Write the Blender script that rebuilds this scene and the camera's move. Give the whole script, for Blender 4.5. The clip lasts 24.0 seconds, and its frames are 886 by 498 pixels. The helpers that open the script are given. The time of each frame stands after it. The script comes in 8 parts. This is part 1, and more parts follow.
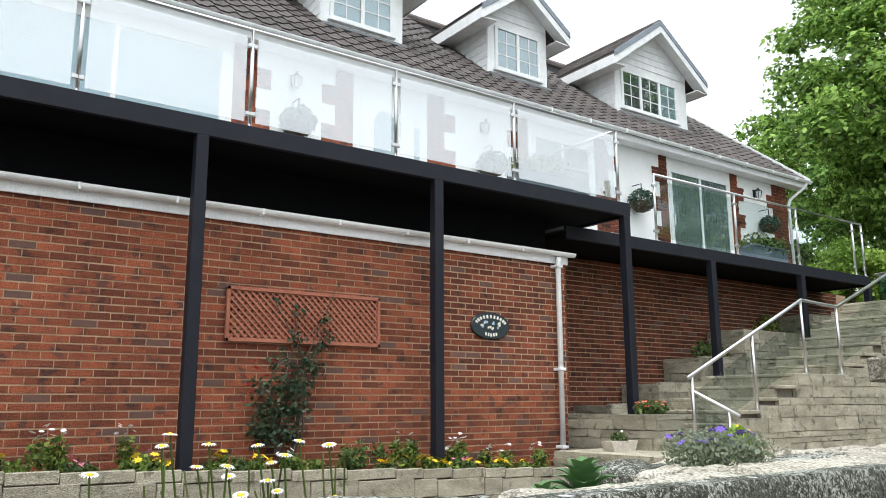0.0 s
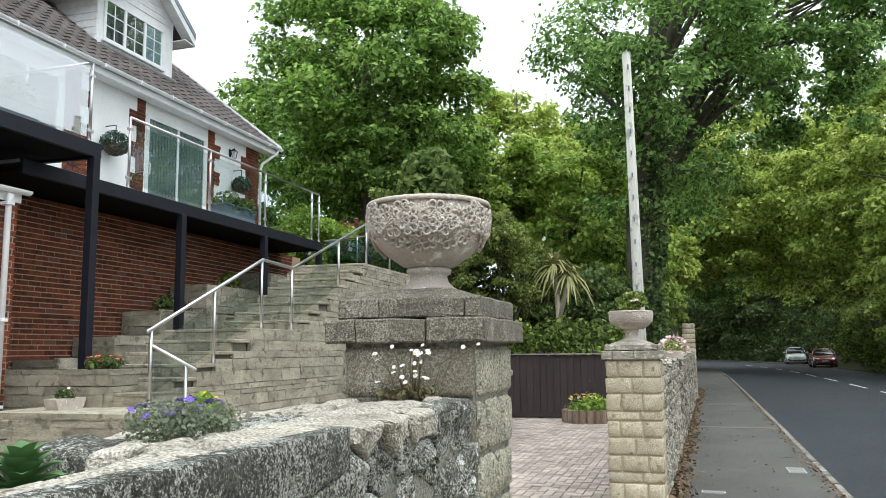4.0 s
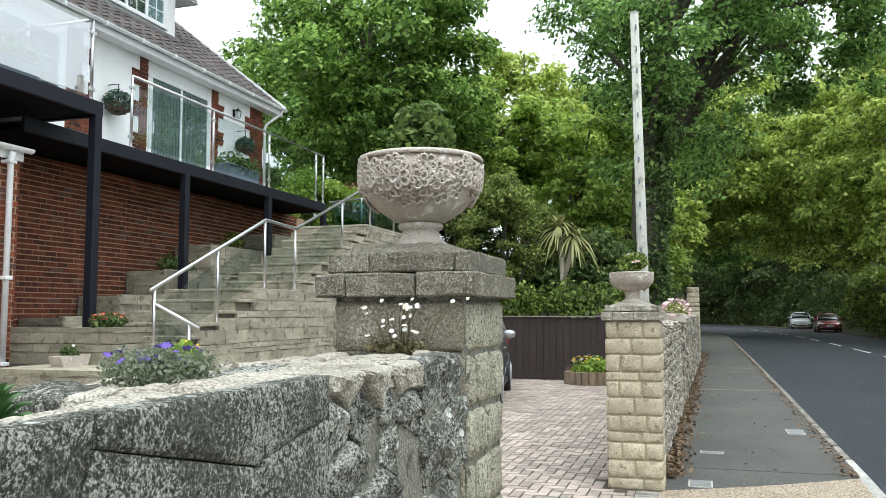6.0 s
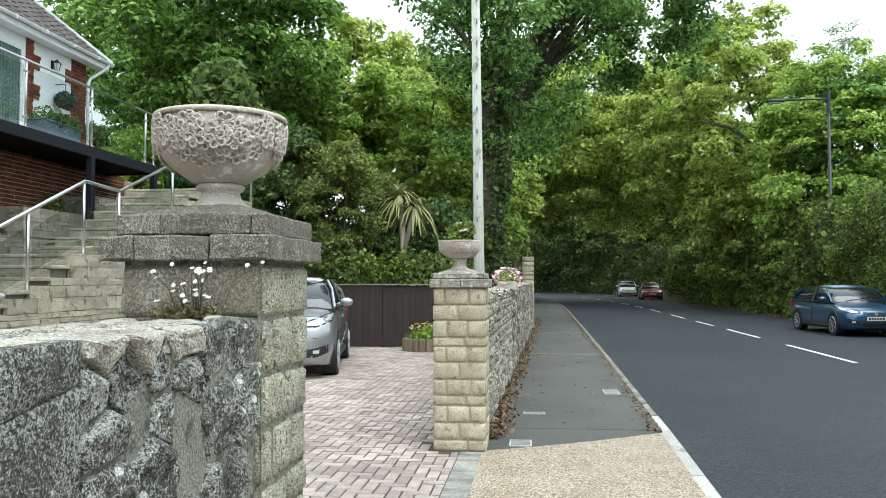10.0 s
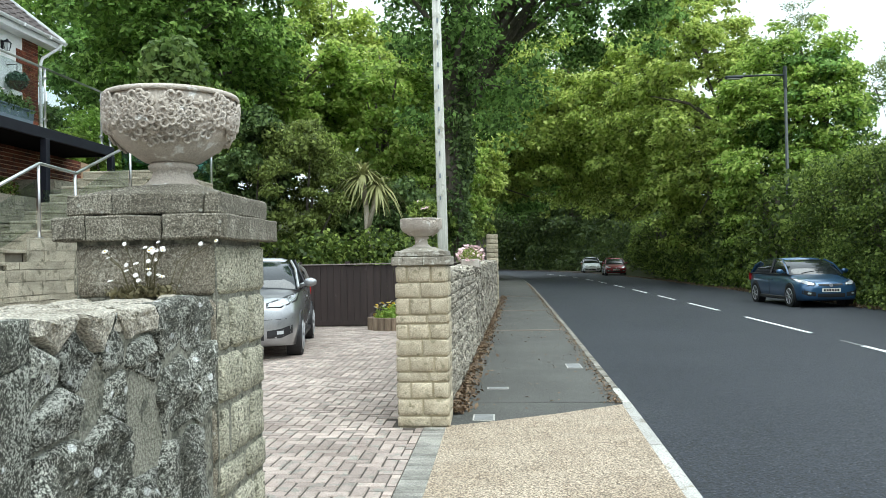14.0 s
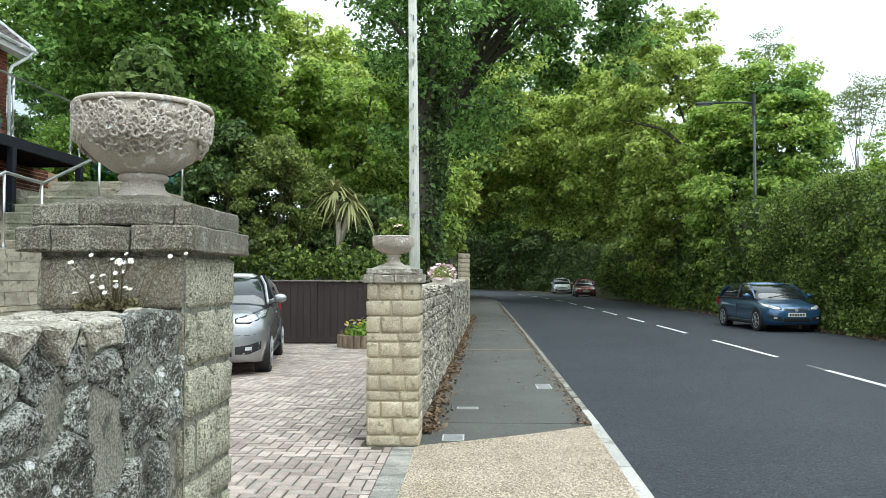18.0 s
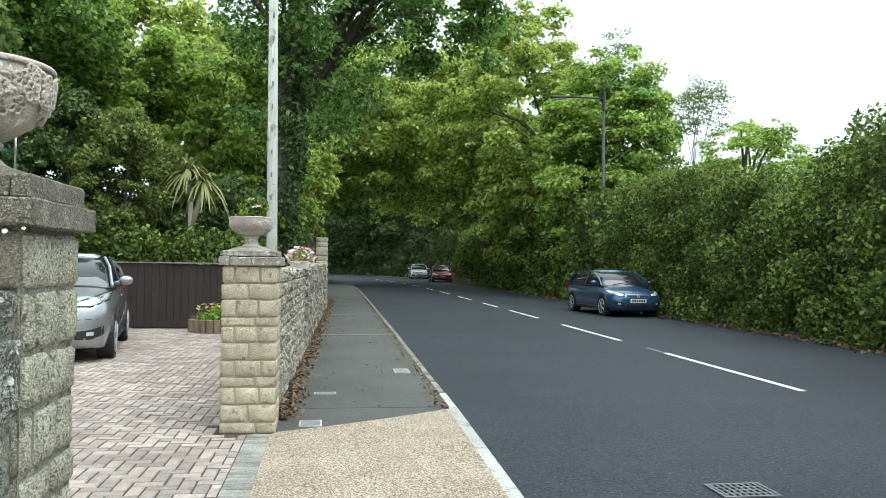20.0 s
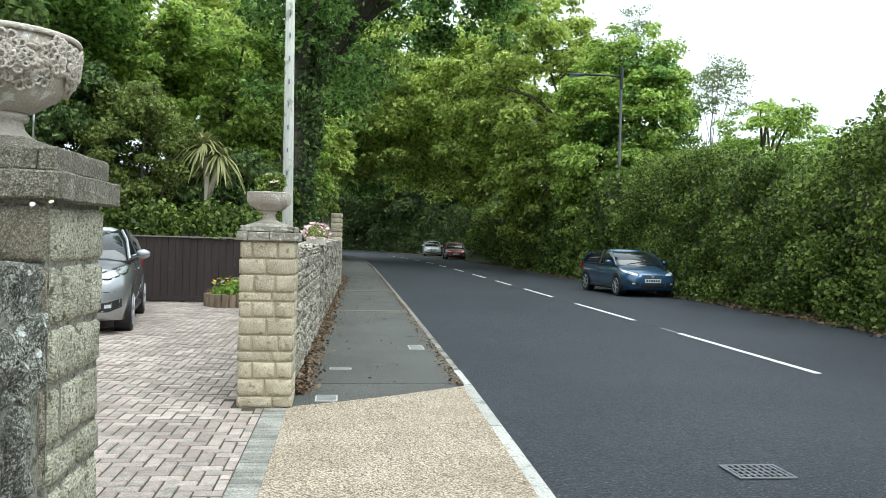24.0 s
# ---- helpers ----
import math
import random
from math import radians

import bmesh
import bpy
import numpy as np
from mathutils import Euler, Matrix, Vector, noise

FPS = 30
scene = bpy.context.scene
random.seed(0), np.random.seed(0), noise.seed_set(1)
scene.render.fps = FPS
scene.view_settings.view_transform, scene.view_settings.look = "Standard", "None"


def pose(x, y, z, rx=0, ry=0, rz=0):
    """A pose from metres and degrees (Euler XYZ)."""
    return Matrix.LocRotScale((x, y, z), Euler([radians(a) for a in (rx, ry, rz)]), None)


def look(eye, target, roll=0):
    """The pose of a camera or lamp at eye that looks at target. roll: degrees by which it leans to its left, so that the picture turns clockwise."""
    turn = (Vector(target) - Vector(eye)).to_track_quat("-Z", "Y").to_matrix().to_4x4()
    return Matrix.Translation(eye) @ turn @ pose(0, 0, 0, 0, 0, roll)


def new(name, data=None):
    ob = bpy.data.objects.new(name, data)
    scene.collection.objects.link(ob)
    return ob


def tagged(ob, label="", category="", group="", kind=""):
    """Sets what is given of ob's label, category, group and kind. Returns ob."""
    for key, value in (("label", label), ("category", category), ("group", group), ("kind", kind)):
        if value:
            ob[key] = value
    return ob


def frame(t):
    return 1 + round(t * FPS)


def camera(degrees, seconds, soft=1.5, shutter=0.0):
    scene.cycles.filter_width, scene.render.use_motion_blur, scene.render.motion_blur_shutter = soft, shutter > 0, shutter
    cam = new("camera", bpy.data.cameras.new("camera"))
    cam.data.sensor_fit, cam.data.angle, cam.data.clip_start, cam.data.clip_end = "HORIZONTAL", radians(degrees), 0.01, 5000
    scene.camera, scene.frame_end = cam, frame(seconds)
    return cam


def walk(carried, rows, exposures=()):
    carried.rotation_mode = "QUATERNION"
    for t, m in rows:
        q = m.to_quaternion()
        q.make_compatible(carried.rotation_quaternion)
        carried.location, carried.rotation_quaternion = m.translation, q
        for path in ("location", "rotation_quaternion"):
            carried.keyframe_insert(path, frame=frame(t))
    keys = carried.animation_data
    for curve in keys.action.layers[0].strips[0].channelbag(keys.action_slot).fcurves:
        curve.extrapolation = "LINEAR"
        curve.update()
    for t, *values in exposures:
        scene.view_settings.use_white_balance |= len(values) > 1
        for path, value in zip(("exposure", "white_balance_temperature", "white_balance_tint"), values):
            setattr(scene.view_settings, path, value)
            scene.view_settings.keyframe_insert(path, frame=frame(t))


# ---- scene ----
# Axes: y runs up the road, x points from the house across the road, z up; z = 0 is the drive.
cam = camera(58.0, 24.0, 0.4)
PATH = [
    (0, (-0.045, -0.227, 1.461), (-8.022, 5.497, 3.361), -0.27),
    (0.5, (-0.051, -0.207, 1.462), (-7.729, 5.841, 3.573), -0.52),
    (1, (-0.067, -0.191, 1.462), (-7.400, 6.275, 3.564), -0.20),
    (1.5, (-0.071, -0.196, 1.466), (-6.751, 6.935, 3.593), 0.93),
    (2, (-0.076, -0.197, 1.468), (-5.728, 7.818, 3.424), 1.45),
    (2.5, (-0.115, -0.170, 1.466), (-4.789, 8.494, 3.226), 0.61),
    (3, (-0.184, -0.088, 1.491), (-3.845, 9.076, 3.109), -0.65),
    (3.5, (-0.163, -0.143, 1.492), (-3.075, 9.317, 2.914), -0.53),
    (5.5, (-0.114, -0.114, 1.473), (-3.153, 9.365, 2.425), -0.36),
    (6, (-0.101, -0.107, 1.465), (-3.118, 9.393, 2.274), -0.20),
    (6.5, (-0.093, -0.094, 1.460), (-2.971, 9.469, 1.976), -0.57),
    (7, (-0.084, -0.076, 1.463), (-2.634, 9.580, 1.960), -0.03),
    (7.5, (-0.065, -0.092, 1.453), (-2.449, 9.609, 1.924), -0.34),
    (8, (-0.044, -0.089, 1.451), (-2.200, 9.667, 1.855), -0.08),
    (8.5, (-0.016, -0.087, 1.450), (-1.868, 9.733, 1.821), 0.22),
    (9, (0.014, -0.087, 1.449), (-1.658, 9.765, 1.832), -0.35),
    (9.5, (0.038, -0.081, 1.449), (-1.369, 9.814, 1.803), -0.48),
    (10, (0.034, -0.059, 1.452), (-1.125, 9.865, 1.865), -0.14),
    (10.5, (0.057, -0.066, 1.446), (-1.025, 9.872, 1.715), -1.33),
    (12.5, (0.052, -0.070, 1.438), (-0.968, 9.874, 1.702), -1.58),
    (13, (0.064, -0.070, 1.437), (-0.857, 9.885, 1.655), -1.32),
    (13.5, (0.076, -0.074, 1.434), (-0.794, 9.887, 1.563), -1.17),
    (14, (0.074, -0.088, 1.441), (-0.661, 9.884, 1.586), -1.06),
    (14.5, (0.059, -0.101, 1.449), (-0.303, 9.890, 1.671), -0.36),
    (15, (0.052, -0.107, 1.446), (-0.083, 9.886, 1.804), 0.65),
    (15.5, (0.045, -0.067, 1.438), (-0.107, 9.928, 1.720), 0.30),
    (16, (0.048, -0.069, 1.435), (-0.208, 9.925, 1.661), -0.01),
    (16.5, (0.048, -0.067, 1.433), (-0.393, 9.922, 1.594), -0.52),
    (17, (0.053, -0.067, 1.438), (-0.401, 9.920, 1.686), -0.34),
    (17.5, (0.058, -0.072, 1.437), (-0.398, 9.915, 1.671), -0.38),
    (18, (0.063, -0.067, 1.438), (-0.313, 9.919, 1.813), -0.02),
    (18.5, (0.059, -0.054, 1.437), (0.213, 9.940, 1.747), 0.36),
    (19, (0.050, -0.057, 1.437), (0.677, 9.920, 1.698), 0.77),
    (19.5, (0.041, -0.042, 1.435), (1.185, 9.889, 1.662), 0.73),
    (21.5, (0.013, 0.041, 1.421), (1.750, 9.889, 1.443), 1.21),
    (22, (0.016, 0.040, 1.425), (2.042, 9.833, 1.371), 1.59),
    (22.5, (0.019, 0.054, 1.431), (1.930, 9.870, 1.391), 0.90),
    (23, (0.010, 0.049, 1.429), (1.674, 9.909, 1.351), 0.69),
    (23.5, (0.001, 0.018, 1.427), (1.458, 9.912, 1.409), 1.40),
    (24, (-0.000, 0.000, 1.433), (1.236, 9.923, 1.343), 1.45),
]
walk(cam, [(t, look(eye, target, roll)) for t, eye, target, roll in PATH],
     [(0, 0.08, 6250, 7), (0.5, -0.08, 6250, 7), (1, -0.36, 6190, 7), (2, -0.78, 6160, 7), (2.5, -0.44, 6150, 7), (3, -0.22, 6180, 7), (5, -0.02, 6120, 6), (7, 0.04, 6080, 4), (10, 0.06, 5950, 2), (24, 0.0, 5960, 1)])

# ---- light ----
world = bpy.data.worlds.new("overcast")
scene.world = world
world.use_nodes = True
wn, wl = world.node_tree.nodes, world.node_tree.links
wn.clear()
sky = wn.new("ShaderNodeTexSky")
sky.sky_type = "NISHITA"
sky.sun_disc = False
sky.sun_elevation, sky.sun_rotation = radians(62), radians(138)
sky.air_density, sky.dust_density, sky.ozone_density = 1.0, 6.0, 1.0
grey = wn.new("ShaderNodeRGBToBW")
wl.new(sky.outputs[0], grey.inputs[0])
cloud = wn.new("ShaderNodeTexNoise")
cloud.inputs["Scale"].default_value, cloud.inputs["Detail"].default_value = 2.2, 5
coord = wn.new("ShaderNodeTexCoord")
wl.new(coord.outputs["Generated"], cloud.inputs["Vector"])
span = wn.new("ShaderNodeMapRange")
span.inputs["To Min"].default_value, span.inputs["To Max"].default_value = 7.5, 10.5
wl.new(cloud.outputs["Fac"], span.inputs["Value"])
veil = wn.new("ShaderNodeMix")
veil.data_type = "RGBA"
veil.inputs[0].default_value = 0.9
wl.new(sky.outputs[0], veil.inputs[6])
tint = wn.new("ShaderNodeVectorMath")
tint.operation = "SCALE"
tint.inputs[0].default_value = (0.97, 1.0, 1.03)
apart = wn.new("ShaderNodeSeparateXYZ")
wl.new(coord.outputs["Generated"], apart.inputs[0])
dome = wn.new("ShaderNodeMapRange")
dome.inputs["To Min"].default_value, dome.inputs["To Max"].default_value = 1.0, 2.05
wl.new(apart.outputs["Z"], dome.inputs["Value"])
lit = wn.new("ShaderNodeMath")
lit.operation = "MULTIPLY"
wl.new(span.outputs[0], lit.inputs[0])
wl.new(dome.outputs[0], lit.inputs[1])
wl.new(lit.outputs[0], tint.inputs["Scale"])
wl.new(tint.outputs[0], veil.inputs[7])
back = wn.new("ShaderNodeBackground")
back.inputs["Strength"].default_value = 0.13
wl.new(veil.outputs[2], back.inputs[0])
out = wn.new("ShaderNodeOutputWorld")
wl.new(back.outputs[0], out.inputs[0])
sun = new("sun", bpy.data.lights.new("sun", "SUN"))
sun.data.energy, sun.data.angle, sun.data.color = 2.2, radians(45), (1.0, 0.98, 0.94)
sun.matrix_world = look((9, -10, 26), (0, 0, 0))

# ---- materials ----
def surf(name, a, b, scale=4.0, rough=0.85, bump=0.3, bscale=60.0, metal=0.0, vary=0.0, island=0.0, spot=None, spot_scale=30.0, spot_at=0.62,
         streak=(1, 1, 1), coat=0.0, grain=0.28):
    """A two-scale procedural surface: a broad stain between a and b, fine grain with relief, and spots with a shape of their own."""
    m = bpy.data.materials.new(name)
    m.use_nodes = True
    n, l = m.node_tree.nodes, m.node_tree.links
    bs = n["Principled BSDF"]
    geo = n.new("ShaderNodeNewGeometry")
    mapping = n.new("ShaderNodeMapping")
    mapping.inputs["Scale"].default_value = streak
    l.new(geo.outputs["Position"], mapping.inputs["Vector"])
    broad = n.new("ShaderNodeTexNoise")
    broad.inputs["Scale"].default_value, broad.inputs["Detail"].default_value = scale, 6
    broad.inputs["Roughness"].default_value = 0.65
    l.new(mapping.outputs[0], broad.inputs["Vector"])
    ramp = n.new("ShaderNodeMapRange")
    ramp.inputs["From Min"].default_value, ramp.inputs["From Max"].default_value = 0.33, 0.67
    l.new(broad.outputs["Fac"], ramp.inputs["Value"])
    mix = n.new("ShaderNodeMix")
    mix.data_type = "RGBA"
    mix.inputs[6].default_value, mix.inputs[7].default_value = (*a, 1), (*b, 1)
    l.new(ramp.outputs[0], mix.inputs[0])
    col = mix.outputs[2]
    fine = n.new("ShaderNodeTexNoise")
    fine.inputs["Scale"].default_value, fine.inputs["Detail"].default_value = bscale, 4
    l.new(mapping.outputs[0], fine.inputs["Vector"])
    if spot:
        blot = n.new("ShaderNodeTexNoise")
        blot.inputs["Scale"].default_value, blot.inputs["Detail"].default_value = spot_scale, 3
        l.new(geo.outputs["Position"], blot.inputs["Vector"])
        edge = n.new("ShaderNodeMapRange")
        edge.inputs["From Min"].default_value, edge.inputs["From Max"].default_value = spot_at - 0.03, spot_at + 0.05
        l.new(blot.outputs["Fac"], edge.inputs["Value"])
        m2 = n.new("ShaderNodeMix")
        m2.data_type = "RGBA"
        m2.inputs[7].default_value = (*spot, 1)
        l.new(edge.outputs[0], m2.inputs[0])
        l.new(col, m2.inputs[6])
        col = m2.outputs[2]
    speck = n.new("ShaderNodeMapRange")
    if grain > 0.3:
        speck.inputs["From Min"].default_value, speck.inputs["From Max"].default_value = 0.34, 0.66
    speck.inputs["To Min"].default_value, speck.inputs["To Max"].default_value = 1 - grain, 1 + grain
    l.new(fine.outputs["Fac"], speck.inputs["Value"])
    shade = n.new("ShaderNodeVectorMath")
    shade.operation = "SCALE"
    l.new(col, shade.inputs[0])
    l.new(speck.outputs[0], shade.inputs["Scale"])
    col = shade.outputs[0]
    for amount, node, socket in ((vary, "ShaderNodeObjectInfo", "Random"), (island, "ShaderNodeNewGeometry", "Random Per Island")):
        if amount:
            src = n.new(node)
            rr = n.new("ShaderNodeMapRange")
            rr.inputs["To Min"].default_value, rr.inputs["To Max"].default_value = 1 - amount, 1 + amount
            l.new(src.outputs[socket], rr.inputs["Value"])
            sc = n.new("ShaderNodeVectorMath")
            sc.operation = "SCALE"
            l.new(col, sc.inputs[0])
            l.new(rr.outputs[0], sc.inputs["Scale"])
            col = sc.outputs[0]
    l.new(col, bs.inputs["Base Color"])
    bs.inputs["Roughness"].default_value, bs.inputs["Metallic"].default_value = rough, metal
    bs.inputs["Coat Weight"].default_value = coat
    if bump:
        add = n.new("ShaderNodeMath")
        add.operation = "ADD"
        l.new(fine.outputs["Fac"], add.inputs[0])
        l.new(broad.outputs["Fac"], add.inputs[1])
        bp = n.new("ShaderNodeBump")
        bp.inputs["Strength"].default_value, bp.inputs["Distance"].default_value = bump, 0.02
        l.new(add.outputs[0], bp.inputs["Height"])
        l.new(bp.outputs[0], bs.inputs["Normal"])
    return m


def leafy(name, dark, mid, light, glow=0.45, rough=0.55):
    """Leaves: three greens mixed leaf by leaf, with light passing through."""
    m = bpy.data.materials.new(name)
    m.use_nodes = True
    n, l = m.node_tree.nodes, m.node_tree.links
    bs = n["Principled BSDF"]
    geo = n.new("ShaderNodeNewGeometry")
    broad = n.new("ShaderNodeTexNoise")
    broad.inputs["Scale"].default_value, broad.inputs["Detail"].default_value = 0.5, 3
    l.new(geo.outputs["Position"], broad.inputs["Vector"])
    add = n.new("ShaderNodeMath")
    add.operation = "MULTIPLY_ADD"
    add.inputs[1].default_value = 0.75
    l.new(geo.outputs["Random Per Island"], add.inputs[0])
    sub = n.new("ShaderNodeMapRange")
    sub.inputs["From Min"].default_value, sub.inputs["From Max"].default_value = 0.3, 0.7
    sub.inputs["To Max"].default_value = 0.3
    l.new(broad.outputs["Fac"], sub.inputs["Value"])
    l.new(sub.outputs[0], add.inputs[2])
    ramp = n.new("ShaderNodeValToRGB")
    e = ramp.color_ramp.elements
    e[0].color, e[1].color = (*dark, 1), (*light, 1)
    e.new(0.5).color = (*mid, 1)
    l.new(add.outputs[0], ramp.inputs[0])
    l.new(ramp.outputs[0], bs.inputs["Base Color"])
    bs.inputs["Roughness"].default_value = rough
    bs.inputs["Specular IOR Level"].default_value = 0.35
    tr = n.new("ShaderNodeBsdfTranslucent")
    l.new(ramp.outputs[0], tr.inputs[0])
    mx = n.new("ShaderNodeMixShader")
    mx.inputs[0].default_value = glow
    l.new(bs.outputs[0], mx.inputs[1])
    l.new(tr.outputs[0], mx.inputs[2])
    l.new(mx.outputs[0], n["Material Output"].inputs[0])
    return m


def lichened(name, dark, mid, crust, spot, scale=26.0, cover=0.53, fine=150.0, vary=0.0, spots=16.0):
    """Old stone under lichen: dark and pale crusts with ragged edges, round pale colonies, deep fine relief."""
    m = bpy.data.materials.new(name)
    m.use_nodes = True
    n, l = m.node_tree.nodes, m.node_tree.links
    bs = n["Principled BSDF"]
    geo = n.new("ShaderNodeNewGeometry")

    def cloud_of(sc, detail, rough=0.7, bend=0.0):
        t = n.new("ShaderNodeTexNoise")
        t.inputs["Scale"].default_value, t.inputs["Detail"].default_value = sc, detail
        t.inputs["Roughness"].default_value, t.inputs["Distortion"].default_value = rough, bend
        l.new(geo.outputs["Position"], t.inputs["Vector"])
        return t.outputs["Fac"]

    def band(src, lo, hi, a=0.0, c=1.0):
        r = n.new("ShaderNodeMapRange")
        r.inputs["From Min"].default_value, r.inputs["From Max"].default_value = lo, hi
        r.inputs["To Min"].default_value, r.inputs["To Max"].default_value = a, c
        l.new(src, r.inputs["Value"])
        return r.outputs[0]

    def over(fac, under, col):
        x = n.new("ShaderNodeMix")
        x.data_type = "RGBA"
        l.new(fac, x.inputs[0])
        if isinstance(under, tuple):
            x.inputs[6].default_value = (*under, 1)
        else:
            l.new(under, x.inputs[6])
        x.inputs[7].default_value = (*col, 1)
        return x.outputs[2]

    def calc(op, a, c):
        x = n.new("ShaderNodeMath")
        x.operation = op
        for k, v in enumerate((a, c)):
            if isinstance(v, float):
                x.inputs[k].default_value = v
            else:
                l.new(v, x.inputs[k])
        return x.outputs[0]

    big, grainy, rag = cloud_of(7.0, 5), cloud_of(fine, 4, 0.75), cloud_of(scale, 6, 0.8, 0.3)
    col = over(band(rag, 0.40, 0.56), dark, mid)
    patch = calc("ADD", rag, calc("MULTIPLY", calc("SUBTRACT", big, 0.5), 0.6))
    crusted = band(calc("ADD", patch, calc("MULTIPLY", calc("SUBTRACT", grainy, 0.5), 0.5)), cover, cover + 0.09)
    col = over(crusted, col, crust)
    vor = n.new("ShaderNodeTexVoronoi")
    vor.inputs["Scale"].default_value = spots
    l.new(geo.outputs["Position"], vor.inputs["Vector"])
    sep = n.new("ShaderNodeSeparateColor")
    l.new(vor.outputs["Color"], sep.inputs[0])
    colony = calc("MULTIPLY", band(calc("ADD", vor.outputs["Distance"], calc("MULTIPLY", rag, 0.25)), 0.30, 0.27), band(sep.outputs[0], 0.62, 0.66))
    col = over(colony, col, spot)
    shade = n.new("ShaderNodeVectorMath")
    shade.operation = "SCALE"
    l.new(col, shade.inputs[0])
    l.new(band(grainy, 0.36, 0.64, 0.35, 1.5), shade.inputs["Scale"])
    col = shade.outputs[0]
    if vary:
        info = n.new("ShaderNodeObjectInfo")
        sc2 = n.new("ShaderNodeVectorMath")
        sc2.operation = "SCALE"
        l.new(col, sc2.inputs[0])
        l.new(band(info.outputs["Random"], 0.0, 1.0, 1 - vary, 1 + vary), sc2.inputs["Scale"])
        col = sc2.outputs[0]
    l.new(col, bs.inputs["Base Color"])
    bs.inputs["Roughness"].default_value = 0.95
    bp = n.new("ShaderNodeBump")
    bp.inputs["Strength"].default_value, bp.inputs["Distance"].default_value = 1.0, 0.006
    l.new(calc("ADD", rag, calc("MULTIPLY", grainy, 0.6)), bp.inputs["Height"])
    l.new(bp.outputs[0], bs.inputs["Normal"])
    return m


def plain(name, col, rough=0.5, metal=0.0, coat=0.0, alpha=None, trans=0.0):
    m = surf(name, col, tuple(c * 0.85 for c in col), 6, rough, 0.05, 90, metal, coat=coat)
    if trans:
        m.node_tree.nodes["Principled BSDF"].inputs["Transmission Weight"].default_value = trans
    return m


def glass(name, tint=(0.9, 0.95, 0.95), clear=0.7, rough=0.02, edge=0.45):
    """A pane: mostly see-through, with a glossy film that reflects by Fresnel."""
    m = bpy.data.materials.new(name)
    m.use_nodes = True
    n, l = m.node_tree.nodes, m.node_tree.links
    n.remove(n["Principled BSDF"])
    see = n.new("ShaderNodeBsdfTransparent")
    see.inputs[0].default_value = (*tint, 1)
    gl = n.new("ShaderNodeBsdfGlossy")
    gl.inputs["Roughness"].default_value = rough
    fr = n.new("ShaderNodeLayerWeight")
    fr.inputs[0].default_value = 0.3
    boost = n.new("ShaderNodeMath")
    boost.operation = "MULTIPLY_ADD"
    boost.inputs[1].default_value, boost.inputs[2].default_value = edge, 1.0 - clear
    boost.use_clamp = True
    l.new(fr.outputs["Facing"], boost.inputs[0])
    mx = n.new("ShaderNodeMixShader")
    l.new(boost.outputs[0], mx.inputs[0])
    l.new(see.outputs[0], mx.inputs[1])
    l.new(gl.outputs[0], mx.inputs[2])
    l.new(mx.outputs[0], n["Material Output"].inputs[0])
    return m


M_ASPHALT = surf("asphalt", (0.0075, 0.0105, 0.017), (0.0215, 0.0255, 0.034), 0.35, 0.68, 1.0, 55, spot=(0.075, 0.08, 0.09), spot_scale=50, spot_at=0.61, grain=0.95)
M_PAVE = surf("pavement_asphalt", (0.070, 0.070, 0.063), (0.108, 0.107, 0.097), 0.6, 0.9, 0.7, 90, spot=(0.15, 0.145, 0.13), spot_scale=60, spot_at=0.63, grain=0.6)
M_APRON = surf("resin_gravel", (0.36, 0.29, 0.21), (0.47, 0.395, 0.30), 1.6, 0.9, 1.0, 80, spot=(0.17, 0.12, 0.08), spot_scale=90, spot_at=0.57, grain=0.7)
M_KERB = surf("kerb_stone", (0.36, 0.35, 0.32), (0.47, 0.455, 0.42), 3, 0.9, 0.4, 80, vary=0.12, spot=(0.24, 0.22, 0.17), spot_scale=12, grain=0.4)
M_KERB_OLD = surf("dirty_kerb_stone", (0.16, 0.15, 0.125), (0.30, 0.28, 0.24), 4, 0.95, 0.4, 80, vary=0.15, spot=(0.09, 0.08, 0.06), spot_scale=7, spot_at=0.58, grain=0.4)
M_PAINT = surf("road_paint", (0.66, 0.66, 0.64), (0.8, 0.8, 0.78), 8, 0.7, 0.2, 120, spot=(0.3, 0.3, 0.3), spot_scale=45, spot_at=0.68)
M_PAVER = surf("block_paver", (0.265, 0.213, 0.183), (0.43, 0.36, 0.315), 1.2, 0.9, 0.5, 110, vary=0.24, island=0.24, spot=(0.27, 0.25, 0.215), spot_scale=9, spot_at=0.58, grain=0.32)
M_PAVER_GREY = surf("grey_paver", (0.185, 0.178, 0.155), (0.31, 0.298, 0.262), 3, 0.98, 0.5, 110, vary=0.28, grain=0.4)
M_JOINT = surf("sand_joint", (0.045, 0.037, 0.03), (0.09, 0.075, 0.06), 4, 0.95, 0.3, 100)
M_BRICK = surf("red_brick", (0.115, 0.028, 0.013), (0.215, 0.058, 0.025), 3, 0.9, 0.6, 90, vary=0.38, island=0.42, spot=(0.07, 0.026, 0.018), spot_scale=7, spot_at=0.6, grain=0.45)
M_BRICK_DARK = surf("burnt_brick", (0.11, 0.06, 0.05), (0.17, 0.08, 0.06), 5, 0.85, 0.4, 90, vary=0.2)
M_MORTAR = surf("brick_mortar", (0.37, 0.235, 0.14), (0.47, 0.325, 0.215), 4, 0.95, 0.4, 120)
M_RENDER = surf("white_render", (0.83, 0.83, 0.82), (0.89, 0.89, 0.885), 2, 0.85, 0.25, 90)
